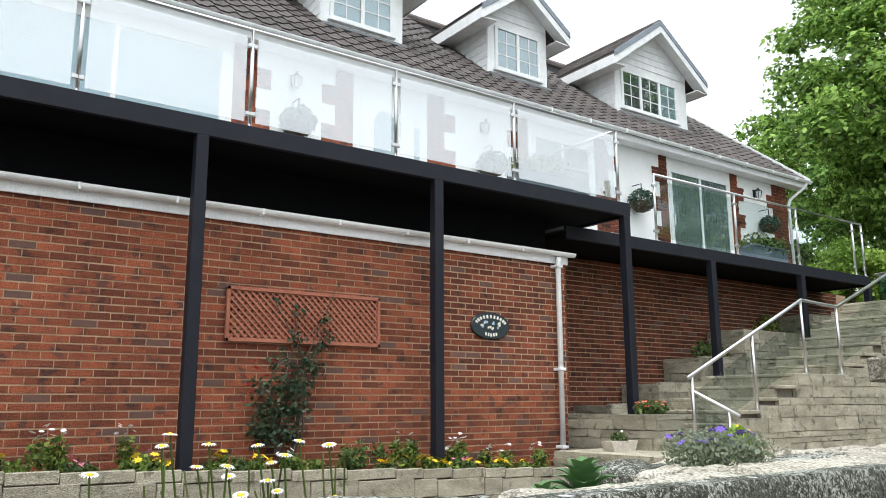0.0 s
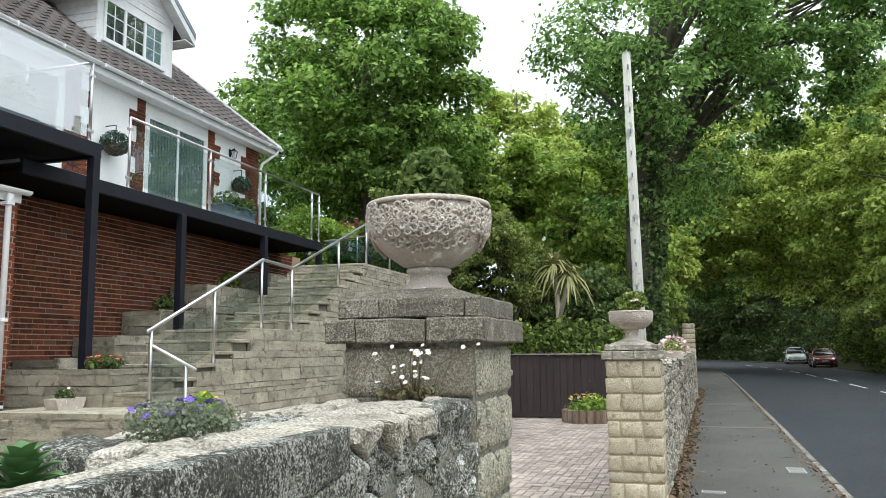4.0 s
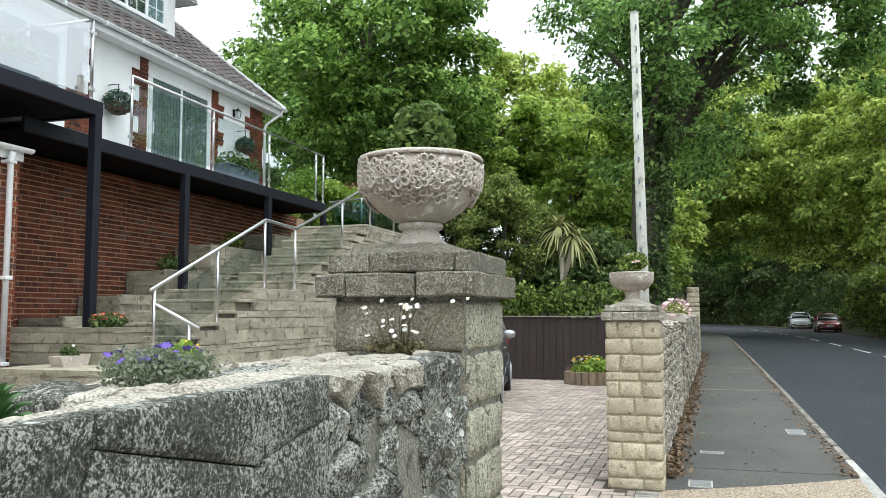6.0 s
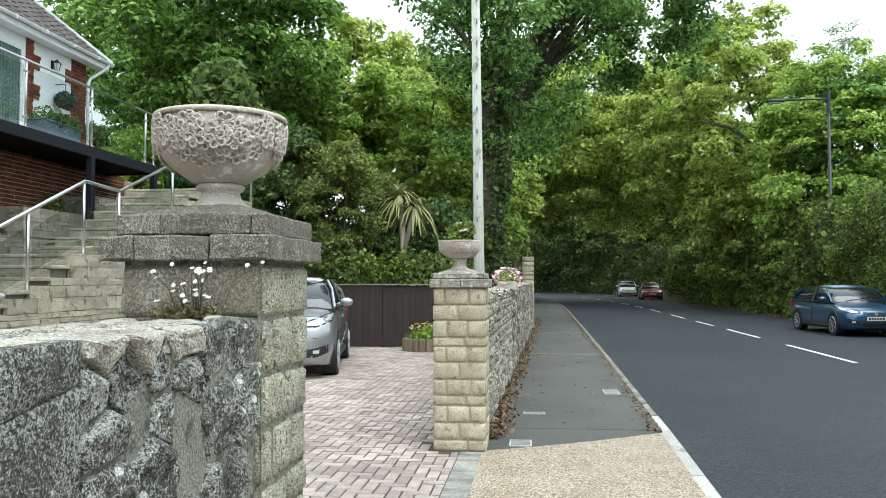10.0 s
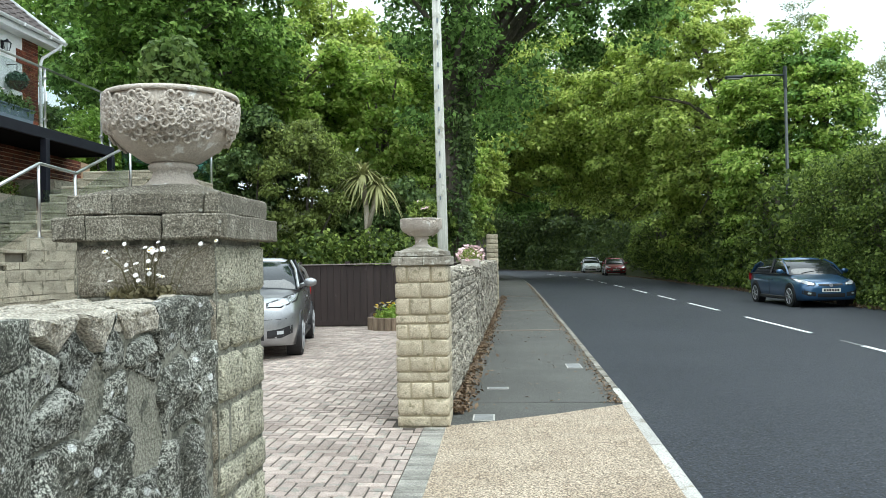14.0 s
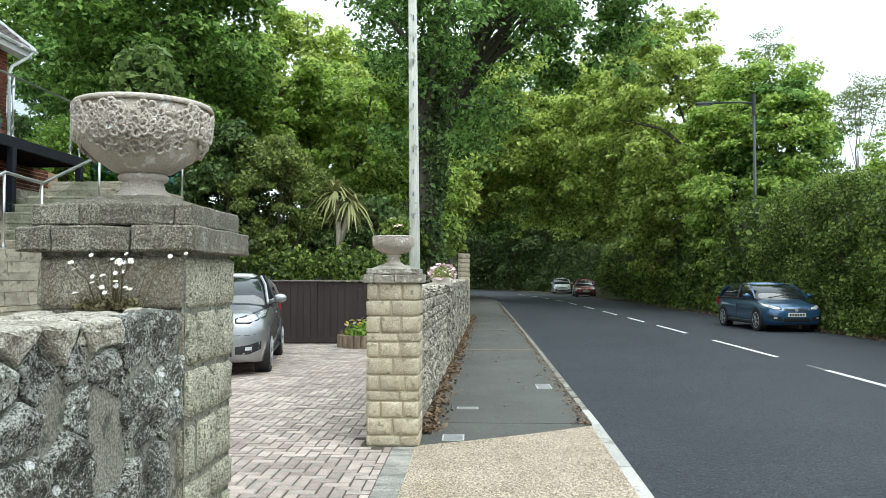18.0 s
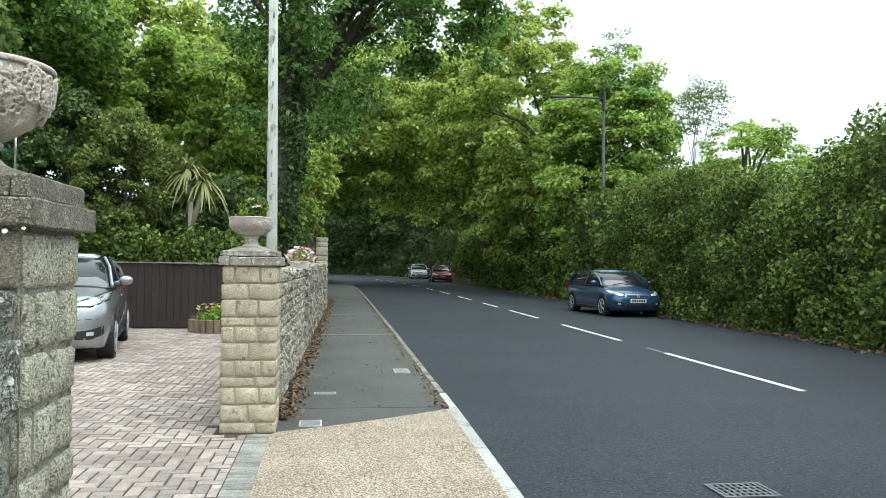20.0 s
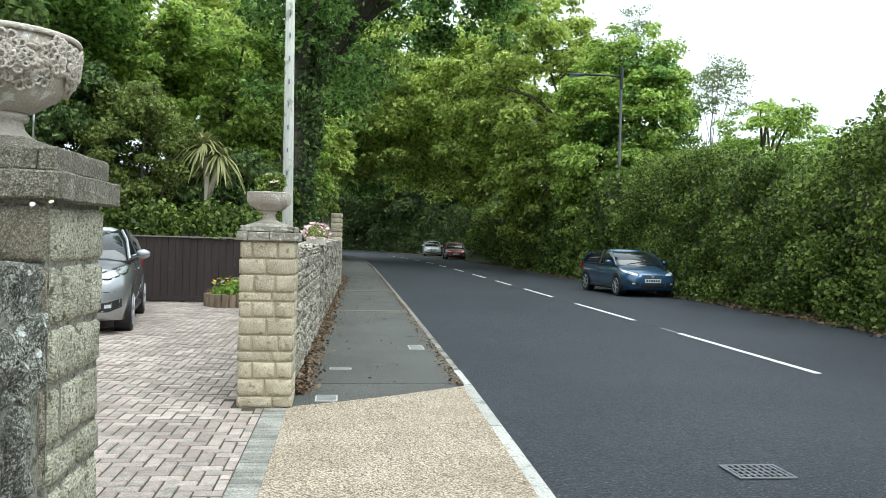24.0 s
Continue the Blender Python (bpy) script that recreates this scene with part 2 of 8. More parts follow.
M_UPVC = plain("white_upvc", (0.88, 0.885, 0.89), 0.5)
M_BLACK = surf("black_steel_paint", (0.011, 0.012, 0.018), (0.016, 0.017, 0.024), 5, 0.5, 0.05, 80)
M_BLACK.node_tree.nodes["Principled BSDF"].inputs["Specular IOR Level"].default_value = 0.2
# Near-black tone: deep shade under decks and in gaps is put into the colour.
M_NEAR_BLACK = surf("near_black_shade_tone", (0.0035, 0.0035, 0.0045), (0.006, 0.006, 0.007), 3, 0.85, 0.2, 50)
M_NEAR_BLACK.node_tree.nodes["Principled BSDF"].inputs["Specular IOR Level"].default_value = 0.15
M_STEEL = plain("stainless_steel", (0.6, 0.6, 0.6), 0.28, 1.0)
M_TILE = surf("roof_tile", (0.068, 0.056, 0.053), (0.115, 0.096, 0.09), 1.5, 0.85, 0.5, 60, vary=0.25, island=0.25, spot=(0.17, 0.165, 0.145), spot_scale=10, spot_at=0.66, grain=0.4)
# Copy of the clear glass with extra gloss for the bright sky's haze.
M_BALU = glass("sky_bright_balustrade_glass", (0.96, 0.98, 0.98), 0.64)
M_BALU_CLEAR = glass("clear_balustrade_glass", (0.86, 0.9, 0.9), 0.97, 0.02, 0.12)
M_PANE = glass("window_glass", (0.85, 0.9, 0.91), 0.93)
# Grey for the sheets behind window glass, with the rooms' dimness in it.
M_ROOM_SHEET = surf("room_shade_sheet", (0.10, 0.11, 0.11), (0.16, 0.17, 0.17), 1.2, 0.9, 0)
M_STONE = surf("buff_walling_block", (0.37, 0.315, 0.22), (0.55, 0.485, 0.36), 7, 0.95, 0.55, 120, vary=0.15, spot=(0.26, 0.23, 0.15), spot_scale=18, spot_at=0.63, grain=0.38)
M_STONE_OLD = surf("weathered_block", (0.25, 0.24, 0.175), (0.46, 0.435, 0.335), 8, 0.95, 0.6, 150, vary=0.12, spot=(0.14, 0.135, 0.095), spot_scale=50, spot_at=0.6, grain=0.5, streak=(1, 0.5, 1))
M_CAP = lichened("lichened_cap_stone", (0.088, 0.079, 0.058), (0.25, 0.225, 0.173), (0.44, 0.41, 0.33), (0.45, 0.44, 0.38), 150.0, 0.53, 330.0, 0.1, 30.0)
M_RUBBLE = lichened("lichened_rubble", (0.024, 0.026, 0.020), (0.155, 0.155, 0.125), (0.48, 0.485, 0.43), (0.62, 0.63, 0.61), 110.0, 0.505, 250.0, 0.28)
M_PATCHED = lichened("lichened_patching", (0.026, 0.028, 0.021), (0.14, 0.142, 0.112), (0.44, 0.445, 0.39), (0.66, 0.68, 0.67), 115.0, 0.505, 250.0, 0.0, 17.0)
M_RUBBLE_TOP = surf("pale_wall_top", (0.36, 0.325, 0.26), (0.60, 0.56, 0.475), 9, 0.95, 0.8, 170, vary=0.1, spot=(0.19, 0.17, 0.125), spot_scale=36, spot_at=0.62, grain=0.45)
M_RUBBLE_MORTAR = surf("grey_lime_mortar", (0.17, 0.167, 0.13), (0.26, 0.253, 0.205), 9, 0.95, 0.5, 120, spot=(0.09, 0.09, 0.07), spot_scale=22, spot_at=0.58, grain=0.4)
M_RUBBLE2 = surf("pale_flint_rubble", (0.26, 0.235, 0.185), (0.53, 0.485, 0.40), 9, 0.95, 1.0, 60, vary=0.28, island=0.28, spot=(0.12, 0.105, 0.08), spot_scale=26, spot_at=0.57, grain=0.5)
M_URN = surf("cast_stone_urn", (0.44, 0.385, 0.325), (0.60, 0.54, 0.47), 6, 0.92, 0.4, 140, spot=(0.76, 0.74, 0.70), spot_scale=20, spot_at=0.65, grain=0.3)
M_SLATE = surf("riven_walling_stone", (0.27, 0.245, 0.182), (0.45, 0.41, 0.315), 3, 0.95, 0.9, 70, vary=0.16, island=0.17, spot=(0.19, 0.175, 0.125), spot_scale=9, spot_at=0.62, grain=0.45, streak=(1, 1, 3))
M_STONE_JOINT = surf("stone_joint", (0.13, 0.118, 0.09), (0.2, 0.18, 0.14), 5, 0.95, 0.4, 90)
M_FENCE = surf("dark_stained_fence", (0.024, 0.016, 0.015), (0.042, 0.028, 0.025), 3, 0.7, 0.3, 50, vary=0.1, streak=(6, 6, 0.5), spot=(0.10, 0.08, 0.075), spot_scale=5, spot_at=0.7)
M_SOIL = surf("soil", (0.05, 0.035, 0.025), (0.09, 0.065, 0.045), 6, 0.95, 0.8, 40)
M_GRASS_GROUND = surf("rough_ground", (0.045, 0.06, 0.02), (0.08, 0.085, 0.035), 0.7, 0.95, 0.6, 20)
M_POLE = surf("weathered_pole", (0.42, 0.42, 0.365), (0.6, 0.6, 0.54), 3, 0.9, 0.5, 40, streak=(14, 14, 0.6), spot=(0.3, 0.3, 0.24), spot_scale=5, spot_at=0.64)
M_BARK = surf("bark", (0.07, 0.06, 0.045), (0.14, 0.12, 0.095), 3, 0.95, 1.0, 25, streak=(4, 4, 0.8))
M_TERRACOTTA = plain("painted_metal_grey", (0.16, 0.2, 0.24), 0.6)
L_SYC = leafy("sycamore_leaves", (0.012, 0.026, 0.006), (0.175, 0.308, 0.058), (0.548, 0.748, 0.198), 0.5)
L_DARK = leafy("dark_leaves", (0.007, 0.015, 0.005), (0.083, 0.137, 0.039), (0.258, 0.353, 0.115), 0.4)
L_OAK = leafy("woodland_leaves", (0.021, 0.036, 0.007), (0.358, 0.468, 0.093), (0.800, 0.850, 0.267), 0.55)
L_LIME = leafy("bright_leaves", (0.090, 0.150, 0.020), (0.238, 0.364, 0.056), (0.420, 0.570, 0.120), 0.4)
L_HEDGE = leafy("hedge_leaves", (0.013, 0.027, 0.007), (0.108, 0.166, 0.031), (0.394, 0.490, 0.112))
L_RUST = leafy("olive_shrub_leaves", (0.026, 0.032, 0.008), (0.175, 0.225, 0.052), (0.42, 0.50, 0.14), 0.45)
# Leaves under the closed canopy: the tunnel's shade is put into these greens.
L_TUNNEL_SHADE = leafy("shade_dark_leaves", (0.018, 0.034, 0.010), (0.075, 0.115, 0.030), (0.19, 0.25, 0.07), 0.35)
L_GREY = leafy("silvery_leaves", (0.13, 0.16, 0.10), (0.22, 0.26, 0.17), (0.32, 0.36, 0.25))
L_DARK2 = leafy("deep_green_leaves", (0.012, 0.027, 0.007), (0.180, 0.314, 0.078), (0.520, 0.750, 0.232), 0.55)
L_LIME2 = leafy("fresh_light_leaves", (0.025, 0.046, 0.009), (0.330, 0.488, 0.087), (0.766, 0.850, 0.267), 0.55)
L_BRONZE = leafy("reddish_leaves", (0.12, 0.03, 0.02), (0.22, 0.06, 0.04), (0.3, 0.11, 0.06), 0.3)
L_RUST2 = leafy("bud_leaves", (0.08, 0.12, 0.03), (0.17, 0.23, 0.06), (0.3, 0.37, 0.11), 0.4)
L_PALM = leafy("palm_leaves", (0.10, 0.10, 0.035), (0.20, 0.21, 0.075), (0.36, 0.36, 0.15), 0.25)
L_CURLY = leafy("curly_leaves", (0.05, 0.09, 0.022), (0.13, 0.20, 0.05), (0.27, 0.36, 0.11))
L_AGAVE = leafy("agave_leaves", (0.06, 0.13, 0.045), (0.11, 0.21, 0.075), (0.20, 0.32, 0.13), 0.15)
L_DRY = leafy("dead_leaves", (0.09, 0.055, 0.03), (0.16, 0.105, 0.06), (0.27, 0.19, 0.115), 0.1)


# ---- building helpers ----
def thing(name, label, category, group="", at=(0, 0, 0)):
    ob = new(name)
    ob.location = at
    ob.empty_display_size = 0.2
    return tagged(ob, label, category, group)


def to_mesh(name, bm, mat, smooth=False):
    me = bpy.data.meshes.new(name)
    if smooth:
        for f in bm.faces:
            f.smooth = True
    bm.normal_update()
    bm.to_mesh(me)
    bm.free()
    me.materials.append(mat)
    return me


def part(name, bm, mat, parent, label="", smooth=False):
    me = bm if isinstance(bm, bpy.types.Mesh) else to_mesh(name, bm, mat, smooth)
    ob = new(name, me)
    ob.parent = parent
    if label:
        ob["label"] = label
    return ob


def structure(name, bm, mat, label, category, smooth=False):
    return tagged(new(name, to_mesh(name, bm, mat, smooth)), label, category, "", "structure")


def box(x0, x1, y0, y1, z0, z1, bevel=0.0, bm=None):
    """A box between two corners, with bevelled edges."""
    b = bm or bmesh.new()
    r = bmesh.ops.create_cube(b, size=1.0)
    vs = r["verts"]
    for v in vs:
        v.co = Vector(((x0 + x1) / 2 + v.co.x * (x1 - x0), (y0 + y1) / 2 + v.co.y * (y1 - y0), (z0 + z1) / 2 + v.co.z * (z1 - z0)))
    if bevel:
        es = list({e for v in vs for e in v.link_edges})
        bmesh.ops.bevel(b, geom=es, offset=bevel, segments=1, affect="EDGES")
    return b


def tube(points, radii, n=8, bm=None, cap=True):
    """A round bar along points."""
    b = bm or bmesh.new()
    rings = []
    pts = [Vector(p) for p in points]
    if not isinstance(radii, (list, tuple)):
        radii = [radii] * len(pts)
    side = None
    for i, p in enumerate(pts):
        d = (pts[min(i + 1, len(pts) - 1)] - pts[max(i - 1, 0)]).normalized()
        if side is None:
            side = d.orthogonal().normalized()
        side = (side - d * side.dot(d)).normalized()
        up = d.cross(side)
        rings.append([b.verts.new(p + (side * math.cos(2 * math.pi * k / n) + up * math.sin(2 * math.pi * k / n)) * radii[i]) for k in range(n)])
    for r0, r1 in zip(rings, rings[1:]):
        for k in range(n):
            b.faces.new((r0[k], r0[(k + 1) % n], r1[(k + 1) % n], r1[k]))
    if cap:
        b.faces.new(rings[0][::-1])
        b.faces.new(rings[-1])
    return b


def lathe(profile, n=40, bm=None, ripple=None):
    """A body of revolution about z from (radius, height) pairs."""
    b = bm or bmesh.new()
    rings = []
    for r, z in profile:
        ring = []
        for k in range(n):
            a = 2 * math.pi * k / n
            rr = r * (1 + (ripple(a, z) if ripple else 0))
            ring.append(b.verts.new((rr * math.cos(a), rr * math.sin(a), z)))
        rings.append(ring)
    for r0, r1 in zip(rings, rings[1:]):
        for k in range(n):
            b.faces.new((r0[k], r0[(k + 1) % n], r1[(k + 1) % n], r1[k]))
    b.faces.new(rings[0][::-1])
    b.faces.new(rings[-1])
    return b


def prism(outline, axis, lo, hi, bm=None):
    """An outline of (u, v) pairs pushed along an axis: 'x' takes (y, z), 'y' takes (x, z), 'z' takes (x, y)."""
    b = bm or bmesh.new()

    def at(u, v, w):
        return {"x": (w, u, v), "y": (u, w, v), "z": (u, v, w)}[axis]
    a = [b.verts.new(at(u, v, lo)) for u, v in outline]
    c = [b.verts.new(at(u, v, hi)) for u, v in outline]
    n = len(outline)
    b.faces.new(a[::-1])
    b.faces.new(c)
    for k in range(n):
        b.faces.new((a[k], a[(k + 1) % n], c[(k + 1) % n], c[k]))
    bmesh.ops.recalc_face_normals(b, faces=b.faces)
    return b


def roughen(bm, amount, scale, cuts=2, seed=0.0):
    """Worn stone: split the faces and push the points about by noise."""
    bmesh.ops.subdivide_edges(bm, edges=bm.edges[:], cuts=cuts, use_grid_fill=True)
    for v in bm.verts:
        v.co += noise.noise_vector(v.co * scale + Vector((seed, seed * 1.7, -seed))) * amount
    return bm


rng = np.random.default_rng(7)


def leaf_mesh(name, centres, size, mat, out=None, flat=0.35, aspect=1.6, jitter=0.3, loose=0.9):
    """One mesh of pointed, folded leaves at the centres; out: the way in which each leaf faces, more or less."""
    c = np.asarray(centres, float)
    n = len(c)
    d = rng.normal(size=(n, 3))
    if out is not None:
        d = d * loose + np.asarray(out) * 0.8
    d[:, 2] += flat
    d /= np.linalg.norm(d, axis=1)[:, None]
    t = np.cross(d, rng.normal(size=(n, 3)))
    t /= np.linalg.norm(t, axis=1)[:, None] + 1e-9
    s = np.cross(d, t)
    z = size * (1 + jitter * rng.normal(size=(n, 1))).clip(0.4, 2)
    w = z / aspect
    v = np.stack([c - t * z * 0.5, c + s * w * 0.5 + d * z * 0.12 - t * z * 0.08, c + t * z * 0.55, c - s * w * 0.5 + d * z * 0.12 - t * z * 0.08], 1).reshape(-1, 3)
    me = bpy.data.meshes.new(name)
    me.vertices.add(4 * n)
    me.vertices.foreach_set("co", v.ravel())
    me.loops.add(4 * n)
    me.loops.foreach_set("vertex_index", np.arange(4 * n, dtype=np.int32))
    me.polygons.add(n)
    me.polygons.foreach_set("loop_start", np.arange(0, 4 * n, 4, dtype=np.int32))
    me.update(calc_edges=True)
    me.materials.append(mat)
    return me


def blob_points(blobs, count, shell=0.8, top=0.0):
    """Leaf places near the skins of round clumps (x, y, z, radius, flattening), and the ways out of them."""
    blobs = np.asarray(blobs, float)
    area = blobs[:, 3] ** 2
    pick = rng.choice(len(blobs), size=count, p=area / area.sum())
    b = blobs[pick]
    d = rng.normal(size=(count, 3))
    d /= np.linalg.norm(d, axis=1)[:, None]
    up = rng.random(count) < top
    d[up, 2] = np.abs(d[up, 2])
    r = b[:, 3] * (1.1 - shell * rng.random(count) ** 1.2)
    p = b[:, :3] + d * r[:, None] * np.stack([np.ones(count), np.ones(count), b[:, 4]], 1)
    return p, d


def crown_blobs(centre, radii, count, size, seed):
    """Clumps of a crown: spread through an uneven ellipsoid, denser towards its skin."""
    g = np.random.default_rng(seed)
    d = g.normal(size=(count, 3))
    d /= np.linalg.norm(d, axis=1)[:, None]
    lump = 1 + 0.12 * np.sin(3 * np.arctan2(d[:, 1], d[:, 0]) + seed) + 0.08 * np.sin(5 * d[:, 2] + seed)
    r = (0.35 + 0.65 * g.random(count) ** 0.5) * lump
    p = np.asarray(centre) + d * np.asarray(radii) * r[:, None]
    return np.column_stack([p, size * (0.4 + 1.2 * g.random(count) ** 1.5), 0.5 + 0.35 * g.random(count)])


def tree(name, label, base, height, crown_z, radii, mat, clumps, leaves, leaf, seed, trunk=0.3, clump=1.3, lean=(0, 0), limbs=9, bark=None):
    """A tree: a tapered trunk, limbs that reach into the clumps, and a crown of single leaves."""
    x, y, z = base
    ob = thing(name, label, "tree", "", base)
    g = np.random.default_rng(seed)
    top = Vector((lean[0], lean[1], height))
    mid = [Vector((0, 0, -0.3)), Vector((lean[0] * 0.06 + g.normal() * 0.15, lean[1] * 0.06 + g.normal() * 0.15, height * 0.32)), Vector((lean[0] * 0.4 + g.normal() * 0.25, lean[1] * 0.4 + g.normal() * 0.25, height * 0.65)), top]
    part("trunk", tube(mid, [trunk * 1.25, trunk * 0.85, trunk * 0.5, trunk * 0.12], 10), bark or M_BARK, ob, smooth=True)
    cb = crown_blobs((lean[0] * 0.7, lean[1] * 0.7, crown_z), radii, int(clumps * 3.4), clump * 0.6, seed)
    cb[:, 4] *= 0.85
    order = g.permutation(len(cb))[:limbs]
    for k in order:
        goal = Vector(cb[k, :3])
        s = mid[1].lerp(mid[2], g.random() * 0.9)
        if goal.z < s.z:
            s = mid[1].lerp(mid[2], 0.1)
        bend = s.lerp(goal, 0.5) + Vector((0, 0, 0.12 * (goal - s).length))
        part("limb", tube([s, bend, goal], [trunk * 0.34, trunk * 0.2, 0.025], 6, cap=False), bark or M_BARK, ob, smooth=True)
    p, d = blob_points(cb, leaves, 0.7, 0.55)
    loose = g.random(leaves) < 0.12
    p[loose] += g.normal(scale=0.2 * clump, size=(int(loose.sum()), 3))
    away = (p - np.array((lean[0] * 0.7, lean[1] * 0.7, crown_z - radii[2] * 0.4))) / np.array(radii)
    d = 0.5 * d + 0.5 * away
    part("crown", leaf_mesh("crown", p, leaf * 0.82, mat, d, 0.5, loose=0.65), mat, ob)
    return ob


# ---- the road and the ground ----
KERB = [(-70, 0.1), (-30, 0.6), (0, 1.128), (8, 1.328), (17, 1.453), (30, 1.58), (44, 1.68), (56, 1.6), (68, 1.1), (80, -0.1), (92, -2.2), (106, -6.0), (122, -12.0), (140, -21.0)]


def kerb_x(y):
    return float(np.interp(y, [k[0] for k in KERB], [k[1] for k in KERB]))


def strip(left, right, z, ys, z2=None, bm=None):
    """A ribbon along the road between two distances from the kerb."""
    b = bm or bmesh.new()
    prev = None
    for y in ys:
        x = kerb_x(y)
        row = (b.verts.new((x + left, y, z)), b.verts.new((x + right, y, z if z2 is None else z2)))
        if prev:
            b.faces.new((prev[0], prev[1], row[1], row[0]))
        prev = row
    return b


def slab(left, right, z0, z1, ys, bm=None):
    """A solid ribbon along the road."""
    b = strip(left, right, z1, ys, bm=bm)
    r = bmesh.ops.extrude_face_region(b, geom=b.faces[:])
    for v in r["geom"]:
        if isinstance(v, bmesh.types.BMVert):
            v.co.z = z0
    bmesh.ops.recalc_face_normals(b, faces=b.faces)
    return b


YS = [-70, -50, -30, -15, -8, -4] + list(np.arange(0, 61, 4.0)) + list(np.arange(62, 141, 3.0))
b = bmesh.new()
bmesh.ops.create_grid(b, x_segments=40, y_segments=40, size=1500)
for v in b.verts:
    v.co.z = -0.16
structure("ground", b, M_GRASS_GROUND, "rough earth and grass that runs on behind walls and hedges", "ground")
structure("road", slab(-0.02, 9.0, -0.2, -0.1, YS), M_ASPHALT, "dark grey asphalt two-lane road bending away under trees", "road")
structure("verge", slab(9.0, 11.5, -0.2, -0.06, YS), M_SOIL, "narrow strip of bare earth and leaves under the hedge", "verge")

# pavement with the pale resin crossing in front of the gateway
FAR = [8.0] + [y for y in YS if y > 8.5]
structure("pavement_far", slab(-1.95, -0.086, -0.2, 0.0, FAR), M_PAVE, "worn grey asphalt pavement beside the stone wall", "pavement")
b = prism([(-0.436, -12), (0.81, -12), (1.021, 0), (1.121, 4), (1.218, 7.86), (0.56, 7.4), (-0.05, 7.05), (-0.436, 6.86)], "z", -0.2, 0.004)
structure("crossing", b, M_APRON, "buff resin-bound gravel crossing over the pavement", "pavement")
b = prism([(-0.436, 6.864), (-0.05, 7.054), (0.56, 7.404), (1.218, 7.864), (1.218, 8.1), (-0.5, 8.1), (-0.5, 6.9)], "z", -0.2, -0.004)
structure("pavement_edge", b, M_PAVE, "dark asphalt edge where the crossing meets the pavement", "pavement")

kerb = tagged(new("kerb"), "row of pale concrete kerb stones along the road", "kerb", "", "structure")
stone = to_mesh("kerb_stone", box(-0.045, 0.085, -0.448, 0.448, -0.16, 0.0, 0.012), M_KERB)
old_stone = to_mesh("kerb_stone", box(-0.02, 0.085, -0.448, 0.448, -0.16, 0.0, 0.02), M_KERB_OLD)
y = -12.0
while y < 88:
    x0, x1 = kerb_x(y), kerb_x(y + 0.91)
    k = part("kerb_stone", stone if y < 8.6 else old_stone, M_KERB, kerb)
    k.matrix_basis = Matrix.LocRotScale(((x0 + x1) / 2 - 0.065, y + 0.455, -0.024), Euler((0, 0, -math.atan2(x1 - x0, 0.91))), None)
    y += 0.914

lines = tagged(new("centre_line"), "broken white line painted down the road", "road marking", "", "structure")
for y0, y1 in [(3.3, 7.3), (9.35, 13.65), (16.0, 20.35), (22.9, 26.7), (28.9, 32.0), (34.6, 38.4), (41.4, 45.2), (48.2, 52), (55, 58.8), (62, 65.8), (69, 72.8), (76, 79.8)]:
    part("dash", slab(4.55, 4.65, -0.12, -0.096, [y0, (y0 + y1) / 2, y1]), M_PAINT, lines)
b = slab(4.55, 4.64, -0.12, -0.0962, [13.75, 14.1, 14.5])
part("dash", b, surf("worn_road_paint", (0.10, 0.10, 0.10), (0.2, 0.2, 0.2), 6, 0.8, 0.2, 100), lines, "worn faint dash")

# ---- forecourt of block pavers ----
structure("forecourt", prism([(-6.9, -8), (-0.8, -8), (-0.8, 2.4), (-0.43, 4), (-0.43, 6.9), (-0.45, 7.6), (-0.45, 18.2), (-6.9, 18.2)], "z", -0.2, -0.004), M_JOINT,
          "sand-jointed bed of the block-paved forecourt", "driveway")

# ---- house: large forms ----
WX, HX = -7.9, -10.0      # lower brick front, upper front
structure("wall_lower_front", box(WX - 0.30, WX - 0.005, -9, 7.48, -0.1, 3.41), M_MORTAR, "red brick ground-floor wall in stretcher courses", "wall")
structure("wall_lower_return", box(-9.0, WX - 0.302, 7.2, 7.468, -0.1, 3.41), M_MORTAR, "brick return of the ground-floor wall", "wall")
structure("wall_lower_rear", box(-9.3, -9.005, 7.2, 17.0, -0.1, 3.72), M_MORTAR, "red brick wall set back under the walkway", "wall")
structure("wall_upper_front", box(HX - 0.3, HX - 0.005, -9, 16.7, 3.6, 6.45), M_RENDER, "white rendered upper front of the house", "wall")
structure("wall_upper_end", box(-17.5, HX - 0.3, 16.4, 16.7, -0.1, 6.45), M_MORTAR, "brick end wall of the house", "wall")
structure("roof_lower", box(-10.3, WX + 0.03, -9, 7.6, 3.41, 3.5), M_NEAR_BLACK, "flat felt roof over the ground floor", "roof")


def many_boxes(name, rows, mat, wobble=0.0):
    """One mesh of plain blocks from rows of (x0, x1, y0, y1, z0, z1)."""
    r = np.asarray(rows, float)
    n = len(r)
    pick = np.array([[0, 2, 4], [1, 2, 4], [1, 3, 4], [0, 3, 4], [0, 2, 5], [1, 2, 5], [1, 3, 5], [0, 3, 5]])
    v = r[:, pick].reshape(-1, 3)
    if wobble:
        v = v + np.random.default_rng(5).normal(scale=wobble, size=v.shape)
    f = np.array([[3, 2, 1, 0], [4, 5, 6, 7], [0, 1, 5, 4], [1, 2, 6, 5], [2, 3, 7, 6], [3, 0, 4, 7]])
    f = (f[None] + 8 * np.arange(n)[:, None, None]).reshape(-1, 4)
    me = bpy.data.meshes.new(name)
    me.from_pydata(v.tolist(), [], f.tolist())
    me.materials.append(mat)
    return me


